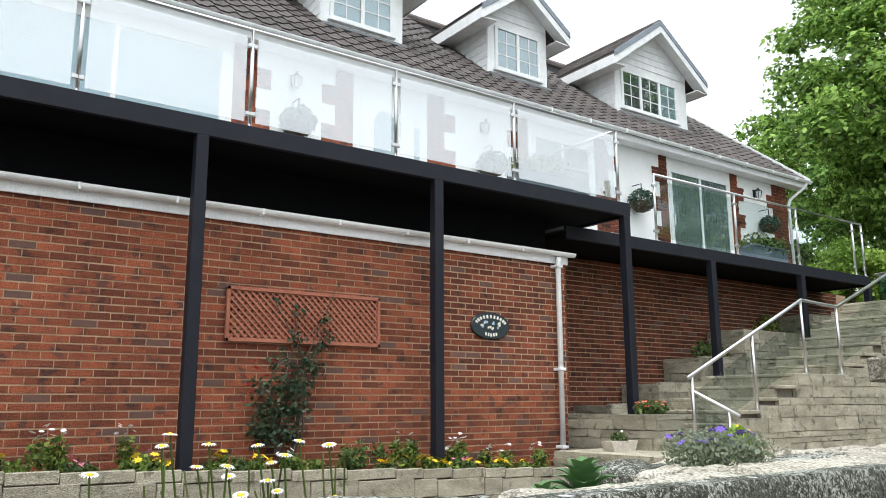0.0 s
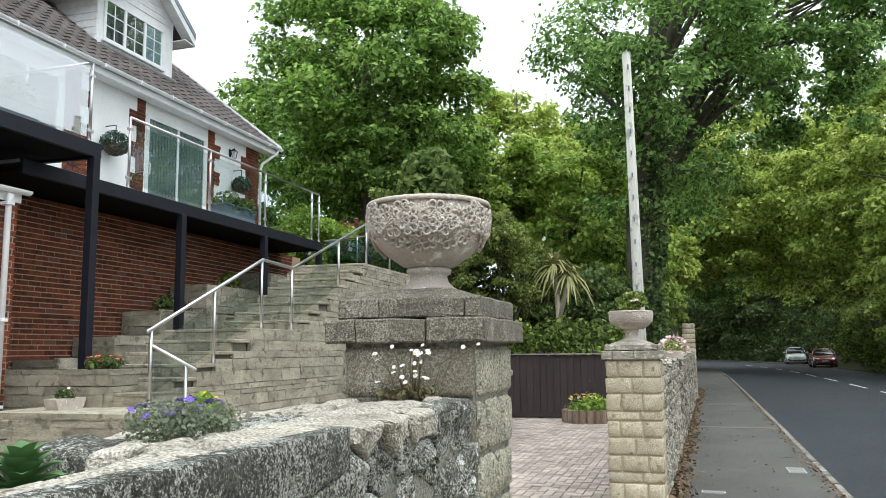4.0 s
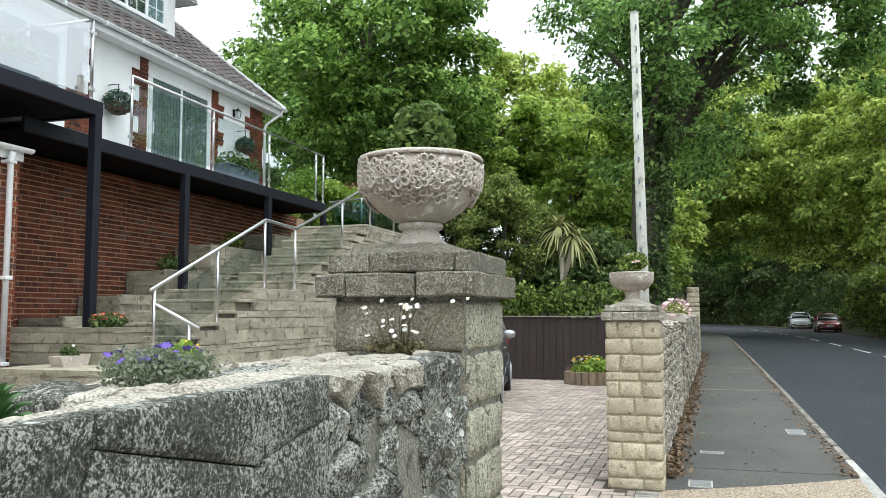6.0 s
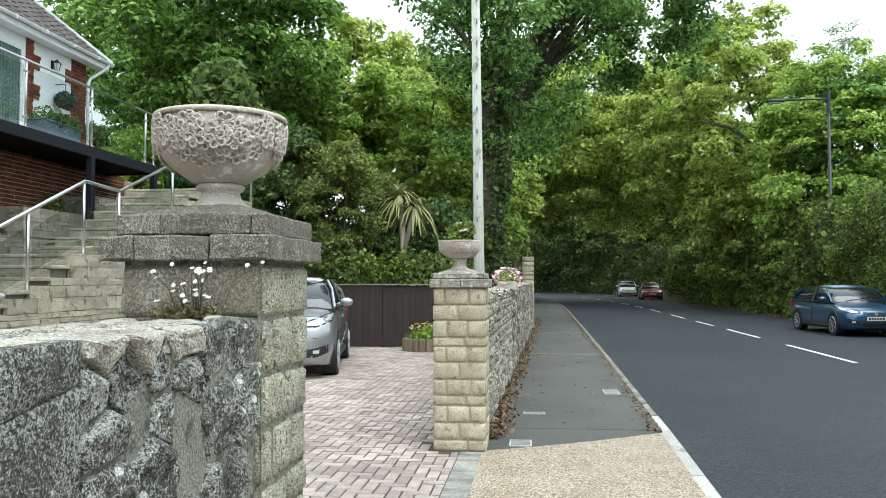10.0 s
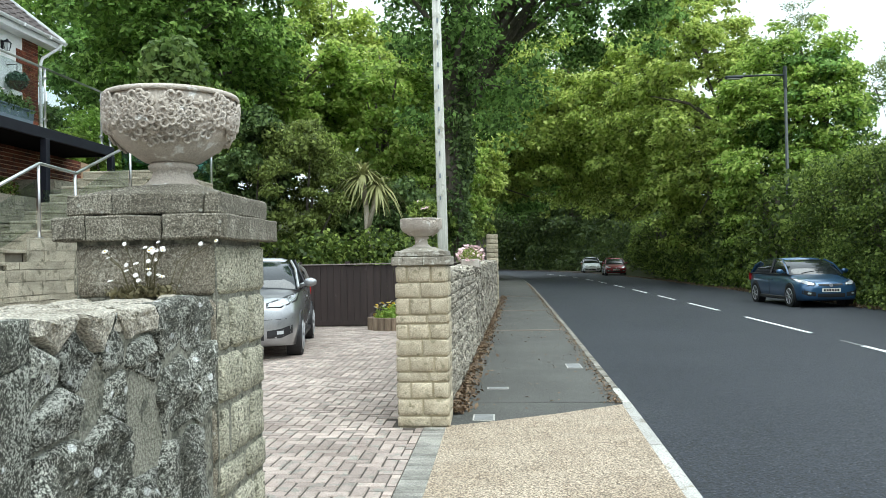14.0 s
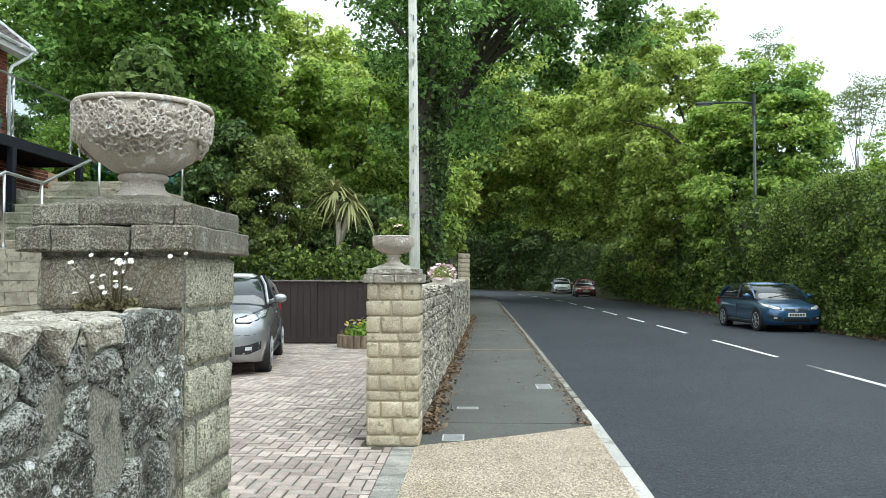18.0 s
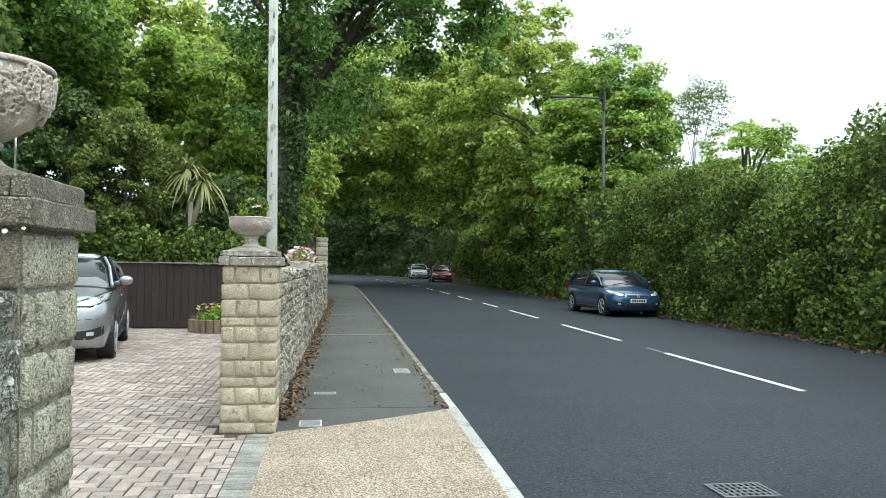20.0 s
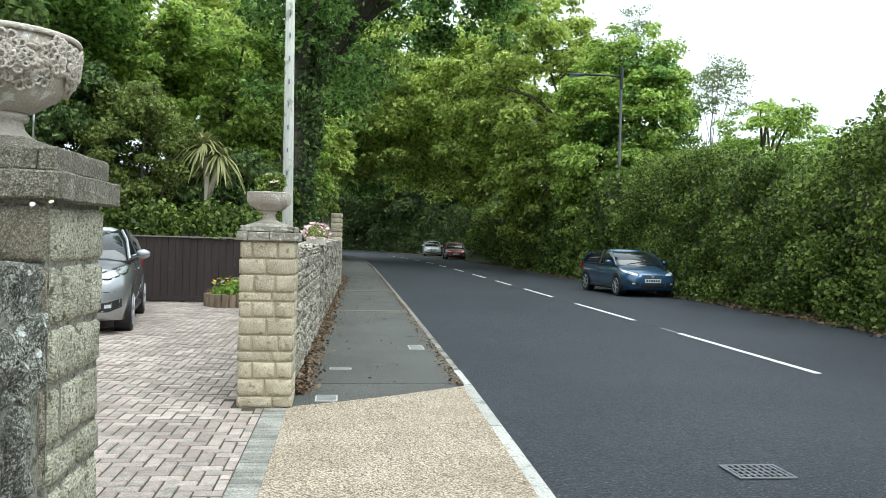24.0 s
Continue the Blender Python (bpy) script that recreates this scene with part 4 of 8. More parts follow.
edge_mesh = to_mesh("edge_paver", box(-0.098, 0.095, -0.0305, 0.0305, -0.05, 0.0, 0.005), M_PAVER_GREY)
y = 2.75
while y < 6.8:
    part("edge_paver", edge_mesh, M_PAVER_GREY, paving).matrix_basis = pose(-0.53, y, 0.003, 0, 0, g.uniform(-1, 1))
    y += 0.072


# ---- house: bricks ----
def brick_wall(parent, x, y0, y1, z0, z1, near, seed, skip=None):
    """Stretcher courses that stand proud of the mortar on a wall facing +x; those within `near` are bricks of their own."""
    g = random.Random(seed)
    mesh = to_mesh("brick", box(-0.03, 0.012, -0.1055, 0.1055, -0.0298, 0.0298, 0.003), M_BRICK)
    dark = to_mesh("brick", box(-0.03, 0.012, -0.1055, 0.1055, -0.0298, 0.0298, 0.003), M_BRICK_DARK)
    light, burnt, count = [], [], 0
    z, row = z0 + 0.0375, 0
    while z < z1:
        y = y0 + (0.1125 if row % 2 else 0.0)
        while y < y1 - 0.05:
            a, c = max(y, y0) + 0.005, min(y + 0.225, y1) - 0.005
            deep = g.random() < 0.075
            out = x + g.uniform(-0.003, 0.004)
            if not (skip and skip(y + 0.11, z)):
                if near(y, z) and count < 300 and c - a > 0.2:
                    part("brick", dark if deep else mesh, M_BRICK, parent).matrix_basis = pose(out - 0.012, (a + c) / 2, z)
                    count += 1
                else:
                    (burnt if deep else light).append((x - 0.03, out, a, c, z - 0.0298, z + 0.0298))
            y += 0.225
        z += 0.075
        row += 1
    stuff("bricks", many_boxes("bricks", light, M_BRICK), parent, "red stretcher bricks")
    if burnt:
        stuff("burnt_bricks", many_boxes("burnt_bricks", burnt, M_BRICK_DARK), parent, "dark burnt bricks among the red")


lower = tagged(new("brickwork_front"), "red and burnt brick facing with sandy joints", "wall", "", "structure")
brick_wall(lower, WX, -1.0, 7.48, 0.66, 3.40, lambda y, z: y > 5.1 and 1.6 < z, 3)
rear = tagged(new("brickwork_rear"), "shaded red brick facing under the walkway", "wall", "", "structure")
brick_wall(rear, -9.0, 7.48, 16.6, 0.66, 3.7, lambda y, z: False, 4)
ret = tagged(new("brickwork_return"), "brick return beside the downpipe", "wall", "", "structure")
rows = []
for k in range(36):
    zz = 0.66 + 0.075 * k
    for xx in np.arange(-8.98 + (0.11 if k % 2 else 0), -7.95, 0.225):
        rows.append((xx, min(xx + 0.215, -7.9), 7.45, 7.485, zz, zz + 0.065))
stuff("bricks", many_boxes("bricks", rows, M_BRICK), ret, "red bricks")

# lower gutter, fascia and downpipe
gut = thing("gutter", "white plastic gutter along the flat roof", "gutter", "", (0, 0, 0))
b = bmesh.new()
prof = [(0.055 * math.cos(a), 0.055 * math.sin(a)) for a in np.linspace(math.pi, 2 * math.pi, 9)]
prof += [(p[0] * 0.9, p[1] * 0.9) for p in prof[::-1]]
part("channel", prism([(-7.805 + u, 3.475 + v) for u, v in prof], "y", -8.0, 7.56), M_UPVC, gut)
part("fascia", box(-7.885, -7.862, -8.0, 7.5, 3.325, 3.46, 0.003), M_UPVC, gut)
for yy in np.arange(-0.6, 7.5, 0.9):
    part("bracket", box(-7.862, -7.748, yy - 0.015, yy + 0.015, 3.41, 3.48, 0.004), M_UPVC, gut)
pipe = thing("downpipe", "white plastic downpipe on the brick corner", "pipe")
part("pipe", tube([(-7.79, 7.27, 3.4), (-7.81, 7.26, 3.3), (-7.81, 7.25, 0.7)], 0.036, 12), M_UPVC, pipe, smooth=True)
for zz in (1.9, 3.28, 0.9):
    part("clip", box(-7.9, -7.76, 7.2, 7.31, zz - 0.02, zz + 0.02, 0.006), M_UPVC, pipe)

# ---- trellis and plaque ----
tr = thing("trellis", "red-brown wooden lattice trellis fixed to the bricks", "trellis")
M_TRELLIS = surf("red_stained_wood", (0.30, 0.10, 0.06), (0.40, 0.15, 0.09), 6, 0.8, 0.3, 60)
ty0, ty1, tz0, tz1 = 2.68, 4.49, 2.09, 2.65
for a, c, d, e in ((ty0, ty1, tz0, tz0 + 0.035), (ty0, ty1, tz1 - 0.035, tz1), (ty0, ty0 + 0.035, tz0, tz1), (ty1 - 0.035, ty1, tz0, tz1)):
    part("frame_bar", box(-7.885, -7.845, a, c, d, e, 0.003), M_TRELLIS, tr)
for way in (1, -1):
    for k in range(-8, 34):
        y0 = ty0 + k * 0.075
        # a diagonal lath clipped to the frame
        pts = []
        for s in (0.0, 1.0):
            yy = y0 + s * (tz1 - tz0)
            zz = tz0 + s * (tz1 - tz0) if way > 0 else tz1 - s * (tz1 - tz0)
            pts.append([yy, zz])
        (ya, za), (yb, zb) = pts
        lo, hi = max(ya, ty0), min(yb, ty1)
        if hi - lo < 0.05:
            continue
        sl = (zb - za) / (yb - ya)
        pa, pb = (lo, za + (lo - ya) * sl), (hi, za + (hi - ya) * sl)
        xo = -7.872 if way > 0 else -7.862
        bb = bmesh.new()
        n = Vector((0, -(pb[1] - pa[1]), pb[0] - pa[0])).normalized() * 0.011
        vs = [bb.verts.new((xx, p[0] + s * n.y, p[1] + s * n.z)) for xx in (xo - 0.004, xo + 0.004) for p, s in ((pa, 1), (pa, -1), (pb, -1), (pb, 1))]
        for f in ((0, 1, 2, 3), (7, 6, 5, 4), (0, 4, 5, 1), (1, 5, 6, 2), (2, 6, 7, 3), (3, 7, 4, 0)):
            bb.faces.new([vs[q] for q in f])
        part("lath", bb, M_TRELLIS, tr)
pl = thing("name_plaque", "oval black plaque with white flowers and pale letters", "sign", "", (-7.885, 6.12, 2.42))
b = lathe([(1.0, 0.0), (1.0, 0.6), (0.96, 1.0)], 40)
bmesh.ops.transform(b, matrix=Matrix.Rotation(radians(90), 4, "Y") @ Matrix.Diagonal((0.17, 0.31, 0.022, 1)), verts=b.verts)
part("board", b, plain("gloss_black", (0.02, 0.03, 0.035), 0.25), pl, smooth=False)
M_PALE = plain("cream_paint", (0.78, 0.76, 0.7), 0.5)
M_BLUEP = plain("pale_blue_paint", (0.35, 0.5, 0.62), 0.5)
for k in range(11):
    a = radians(158 - k * 13.6)
    bb = box(0.0, 0.004, -0.014, 0.014, -0.021, 0.021)
    part("letter_bar", bb, M_PALE, pl).matrix_basis = pose(0.021, -0.245 * math.cos(a) * -1 * -1, 0.115 * math.sin(a), 0, 0, 0) @ Matrix.Rotation(radians(90) - a, 4, "X")
for k in range(5):
    part("letter_bar", box(0.0, 0.004, -0.013, 0.013, -0.02, 0.02), M_PALE, pl).matrix_basis = pose(0.021, (k - 2) * 0.042, -0.105 - 0.006 * (2 - abs(k - 2)), 0, 0, 0)
g = random.Random(5)
for k in range(16):
    bb = lathe([(0.02, 0), (0.012, 0.006)], 6)
    part("painted_flower", bb, M_PALE if k % 3 else M_BLUEP, pl).matrix_basis = pose(0.021, g.uniform(-0.15, 0.15), g.uniform(-0.04, 0.05), 0, 90, 0) @ Matrix.Diagonal((1, g.uniform(0.7, 1.6), 1, 1))

# ---- deck, posts and balustrade ----
deck = thing("balcony_deck", "black steel-framed balcony on slim posts, dark underside", "balcony")
part("front_beam", box(-7.46, -7.40, -8.0, 8.3, 4.03, 4.22, 0.006), M_BLACK, deck)
part("end_beam", box(-10.0, -7.46, 8.24, 8.3, 4.03, 4.22, 0.006), M_BLACK, deck)
# Boards and joists below the deck hold the deep shade in their colour.
part("soffit", box(-9.98, -7.46, -8.0, 8.24, 4.06, 4.09), M_NEAR_BLACK, deck, "boarded underside coloured near-black for its shade")
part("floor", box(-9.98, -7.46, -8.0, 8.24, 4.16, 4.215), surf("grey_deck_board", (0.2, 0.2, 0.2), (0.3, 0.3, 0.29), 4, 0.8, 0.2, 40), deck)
# Added sheet: near-black colour stands for the shaded gap under the deck.
part("shade_panel", box(-8.35, -8.3, -8.0, 7.5, 3.5, 4.06), M_NEAR_BLACK, deck, "near-black sheet standing for the shaded gap above the flat roof")
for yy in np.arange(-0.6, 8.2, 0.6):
    part("joist", box(-9.98, -7.47, yy - 0.022, yy + 0.022, 4.09, 4.16), M_NEAR_BLACK, deck)
for yy in (-0.75, 2.2, 5.0, 8.22):
    part("post", box(-7.51, -7.39, yy - 0.06, yy + 0.06, 0.55, 4.03, 0.008), M_BLACK, deck)
    part("base_plate", box(-7.54, -7.36, yy - 0.09, yy + 0.09, 0.70, 0.712, 0.002), M_BLACK, deck)
way = thing("walkway_deck", "black steel walkway along the house, set back", "balcony")
part("front_beam", box(-8.03, -7.97, 7.6, 16.05, 3.74, 3.93, 0.006), M_BLACK, way)
part("end_beam", box(-10.0, -8.03, 15.99, 16.05, 3.74, 3.93, 0.006), M_BLACK, way)
part("soffit", box(-9.98, -8.03, 7.6, 15.99, 3.77, 3.8), M_NEAR_BLACK, way, "boarded underside coloured near-black for its shade")
part("floor", box(-9.98, -8.03, 7.6, 15.99, 3.88, 3.925), bpy.data.materials["grey_deck_board"], way)
for yy, zz in ((10.9, 1.40), (13.55, 2.15), (15.95, 2.9)):
    part("post", box(-8.06, -7.94, yy - 0.06, yy + 0.06, zz, 3.74, 0.008), M_BLACK, way)


def balustrade(label, x, ys, z, panels=True, rail=True, top=1.08):
    ob = thing("glass_balustrade", label, "balustrade", "glass balustrades")
    for yy in ys:
        part("post", tube([(x, yy, z), (x, yy, z + top)], 0.021, 10), M_STEEL, ob, smooth=True)
        part("foot", tube([(x, yy, z), (x, yy, z + 0.012)], 0.045, 12), M_STEEL, ob)
        for dz in (0.16, 0.9):
            part("clamp", box(x - 0.02, x + 0.02, yy - 0.055, yy + 0.055, z + dz - 0.022, z + dz + 0.022, 0.006), M_STEEL, ob)
    if rail:
        part("top_rail", tube([(x, ys[0], z + top), (x, ys[-1], z + top)], 0.021, 10), M_STEEL, ob, smooth=True)
    for a, c in zip(ys, ys[1:]):
        # Only the balcony panes take the copy with sky brightness mixed in.
        p = part("pane", box(x - 0.005, x + 0.005, a + 0.06, c - 0.06, z + 0.07, z + 1.0, 0.001), M_BALU if z > 4.0 else M_BALU_CLEAR, ob, "clear glass pane")
        p.visible_shadow = False
    return ob


balustrade("clear glass balustrade with steel posts along the balcony", -7.5, [-0.6, 1.06, 2.7, 4.46, 6.26, 8.18], 4.22)
ob = balustrade("clear glass balustrade with steel rail along the walkway", -8.02, [9.6, 11.7, 13.6, 15.62, 15.98], 3.93)
ob = thing("glass_balustrade", "short glass return at the end of the balcony", "balustrade", "glass balustrades")
part("top_rail", tube([(-7.5, 8.18, 5.3), (-9.3, 8.18, 5.3)], 0.021, 10), M_STEEL, ob, smooth=True)
p = part("pane", box(-9.3, -7.56, 8.175, 8.185, 4.3, 5.2, 0.001), M_BALU_CLEAR, ob, "clear glass pane")
p.visible_shadow = False
part("post", tube([(-9.3, 8.18, 4.22), (-9.3, 8.18, 5.3)], 0.021, 10), M_STEEL, ob, smooth=True)

# ---- upper front: brick quoins, doors, windows ----
front = tagged(new("quoins"), "toothed red brick quoins on the white upper front", "wall", "", "structure")


def quoin(y0, y1, teeth):
    """Brick strip with toothed edges: teeth 'l', 'r' or both."""
    rows = []
    for k in range(33):
        z = 3.97 + 0.075 * k
        wide = (k // 4) % 2 == 0
        a = y0 - (0.22 if wide and "l" in teeth else 0)
        c = y1 + (0.22 if wide and "r" in teeth else 0)
        y = a - (0.11 if k % 2 else 0)
        while y < c:
            lo, hi = max(y, a) + 0.005, min(y + 0.225, c) - 0.005
            if hi - lo > 0.03:
                rows.append((HX - 0.03, HX + 0.012, lo, hi, z, z + 0.065))
            y += 0.225
    part("mortar", box(HX - 0.02, HX + 0.002, y0, y1, 3.93, 6.42), M_MORTAR, front)
    stuff("bricks", many_boxes("bricks", rows, M_BRICK), front, "red quoin bricks")


for a, c, t in ((-0.4, 0.3, ""), (3.42, 3.75, "r"), (4.98, 5.28, "l"), (6.62, 6.95, "r"), (8.5, 8.75, "l"), (10.4, 10.75, "r"), (12.22, 12.46, "l"), (14.56, 14.82, "r"), (16.12, 16.68, "l")):
    quoin(a, c, t)


def framed(name, label, category, y0, y1, z0, z1, lights, x=HX, bars=(), kind_frame=0.07, dark=True, group=""):
    """A white framed window or glazed door with panes that stand back in it."""
    ob = thing(name, label, category, group)
    f = kind_frame
    part("frame_top", box(x - 0.06, x + 0.02, y0, y1, z1 - f, z1, 0.005), M_UPVC, ob)
    part("frame_foot", box(x - 0.06, x + 0.02, y0, y1, z0, z0 + f, 0.005), M_UPVC, ob)
    part("frame_side", box(x - 0.06, x + 0.02, y0, y0 + f, z0 + f, z1 - f, 0.005), M_UPVC, ob)
    part("frame_side", box(x - 0.06, x + 0.02, y1 - f, y1, z0 + f, z1 - f, 0.005), M_UPVC, ob)
    # Thin sheet close behind the panes; the room's dimness is its colour.
    part("room", box(x - 0.011, x - 0.003, y0 + 0.01, y1 - 0.01, z0 + 0.01, z1 - 0.01), M_ROOM_SHEET, ob, "grey sheet standing for the dim room behind the glass")
    w = (y1 - y0 - 2 * f) / lights
    for k in range(lights):
        a = y0 + f + k * w
        if k:
            part("mullion", box(x - 0.05, x + 0.018, a - 0.03, a + 0.03, z0 + f, z1 - f, 0.004), M_UPVC, ob)
        part("pane", box(x + 0.002, x + 0.008, a + 0.02, a + w - 0.02, z0 + f, z1 - f), M_PANE, ob, "clear glass pane")
        nx, nz = bars if bars else (0, 0)
        for i in range(1, nx):
            yy = a + w * i / nx
            part("glazing_bar", box(x + 0.008, x + 0.014, yy - 0.011, yy + 0.011, z0 + f, z1 - f), M_UPVC, ob)
        for i in range(1, nz):
            zz = z0 + f + (z1 - z0 - 2 * f) * i / nz
            part("glazing_bar", box(x + 0.008, x + 0.0135, a + 0.02, a + w - 0.02, zz - 0.011, zz + 0.011), M_UPVC, ob)
    return ob


pd = framed("patio_door", "white sliding patio door with grey vertical blinds", "door", 12.5, 14.5, 3.96, 6.12, 2, kind_frame=0.09)
M_BLIND = surf("pale_blind", (0.40, 0.43, 0.40), (0.5, 0.53, 0.5), 3, 0.8, 0.1, 30, vary=0.15)
for k in range(20):
    yy = 12.62 + k * 0.092
    part("blind_slat", box(HX - 0.002, HX + 0.0015, yy, yy + 0.075, 4.06, 6.02), M_BLIND, pd)
part("handle", tube([(HX + 0.02, 12.56, 4.9), (HX + 0.07, 12.56, 4.93), (HX + 0.07, 12.56, 5.13), (HX + 0.02, 12.56, 5.16)], 0.012, 6), M_UPVC, pd)
lw = framed("window", "wide white-framed lounge window in two lights", "window", 0.45, 3.35, 4.35, 6.25, 2, kind_frame=0.1)
# Pale blue covers net curtains plus the sky reflected in the panes.
part("blind", box(HX - 0.002, HX + 0.001, 0.5, 3.3, 4.4, 6.2), plain("curtain_and_sky_blue", (0.5, 0.62, 0.68), 0.8), lw, "pale blue sheet standing for net curtains and reflected sky")
framed("window", "white-framed window with small top lights", "window", 8.85, 10.3, 4.75, 6.12, 2, bars=(1, 3))
dr = thing("front_door", "white front door with an arched glass light", "door")
part("frame", box(HX - 0.05, HX + 0.015, 5.32, 6.58, 4.22, 6.12, 0.005), M_UPVC, dr)
part("leaf", box(HX + 0.015, HX + 0.035, 5.40, 6.24, 4.24, 6.04, 0.004), M_UPVC, dr)
arch = [(5.62 + 0.2 * math.cos(a) * 1.0 + 0.2, 5.62 + 0.22 * math.sin(a)) for a in np.linspace(0, math.pi, 14)] + [(5.62, 4.95), (6.02, 4.95)]
part("arched_light", prism(arch, "x", HX + 0.035, HX + 0.04), plain("leaded_glass", (0.42, 0.52, 0.55), 0.15), dr, "pale leaded glass")
part("side_light", box(HX + 0.015, HX + 0.02, 6.36, 6.46, 4.6, 5.7, 0.002), bpy.data.materials["leaded_glass"], dr)
part("letter_plate", box(HX + 0.035, HX + 0.042, 5.72, 5.94, 4.8, 4.85, 0.002), M_STEEL, dr)

# ---- eaves, roof and tiles ----
ev = thing("eaves_gutter", "white gutter and soffit under the roof edge", "gutter")
part("channel", prism([(-9.68 + u, 6.5 + v) for u, v in prof], "y", -8.0, 17.25), M_UPVC, ev)
part("fascia", box(-9.76, -9.738, -8.0, 17.2, 6.33, 6.52, 0.003), M_UPVC, ev)
part("soffit_board", box(-10.0, -9.76, -8.0, 17.2, 6.33, 6.35), M_UPVC, ev)
for yy in np.arange(9, 17, 0.95):
    part("bracket", box(-9.738, -9.62, yy - 0.015, yy + 0.015, 6.43, 6.515, 0.004), M_UPVC, ev)
part("corner_pipe", tube([(-9.68, 17.1, 6.46), (-9.75, 17.05, 6.33), (-9.93, 16.75, 6.05), (-9.95, 16.7, 5.9), (-9.95, 16.72, 3.9)], 0.035, 10), M_UPVC, ev, smooth=True)
SL = 0.80


def roof_z(x):
    return 6.50 + SL * (-9.70 - x)


roof = tagged(new("main_roof"), "brown interlocking concrete tile roof", "roof", "", "structure")
part("deck", prism([(-9.70, 6.46), (-14.1, roof_z(-14.1) - 0.04), (-18.5, 6.46)], "y", -8.0, 17.2), M_NEAR_BLACK, roof, "dark underlay")
b = bmesh.new()
# one rolled tile: flat pan and a round roll
pr = [(-0.15, 0.012), (-0.06, 0.012), (-0.03, 0.03), (0.02, 0.045), (0.07, 0.03), (0.1, 0.012), (0.15, 0.012)]
rows_ = []
for s, lift in ((0.0, 0.022), (0.36, 0.0)):
    rows_.append([b.verts.new((-s, u, h + lift)) for u, h in pr])
low = [b.verts.new((0.0, u, -0.012)) for u, h in pr]
for k in range(len(pr) - 1):
    b.faces.new((rows_[0][k], rows_[0][k + 1], rows_[1][k + 1], rows_[1][k]))
    b.faces.new((low[k], low[k + 1], rows_[0][k + 1], rows_[0][k]))
bmesh.ops.recalc_face_normals(b, faces=b.faces)
tile = to_mesh("tile", b, M_TILE)
tv = np.array([v.co[:] for v in tile.vertices])
tf = [list(p.vertices) for p in tile.polygons]
ang = math.atan(SL)
R = np.array(Matrix.Rotation(ang, 3, "Y"))
verts, faces, made = [], [], 0
slope = math.hypot(4.4, 4.4 * SL)
DORM = [(5.2, 6.78, 5.99), (8.7, 10.2, 9.45), (12.2, 14.58, 13.42)]
for r in range(int(slope / 0.33)):
    s = r * 0.33
    x, z = -9.66 - s * math.cos(ang), roof_z(-9.66) + s * math.sin(ang)
    for c in range(60):
        y = -0.85 + c * 0.3
        if y > 17.15:
            continue
        if any(a + 0.1 < y < d - 0.1 for a, d, m in DORM) and x < -11.1:
            continue
        if y > 10.2 and r < 12 and made < 280:
            part("tile", tile, M_TILE, roof).matrix_basis = Matrix.Translation((x, y, z)) @ Matrix.Rotation(ang, 4, "Y")
            made += 1
        else:
            base = len(verts)
            verts += (tv @ R.T + (x, y, z)).tolist()
            faces += [[q + base for q in f] for f in tf]
me = bpy.data.meshes.new("tiles")
me.from_pydata(verts, [], faces)
me.materials.append(M_TILE)
stuff("tiles", me, roof, "rolled brown roof tiles")
part("ridge", tube([(-14.1, -8, roof_z(-14.1)), (-14.1, 17.2, roof_z(-14.1))], 0.12, 10), M_TILE, roof)
part("verge", prism([(-9.66, 6.42), (-9.66, 6.56), (-14.1, roof_z(-14.1) + 0.06), (-14.1, roof_z(-14.1) - 0.1)], "y", 17.16, 17.22), M_UPVC, roof, "white verge board")


M_VERGE = surf("grey_verge", (0.20, 0.23, 0.27), (0.28, 0.31, 0.36), 5, 0.7, 0.2, 60)


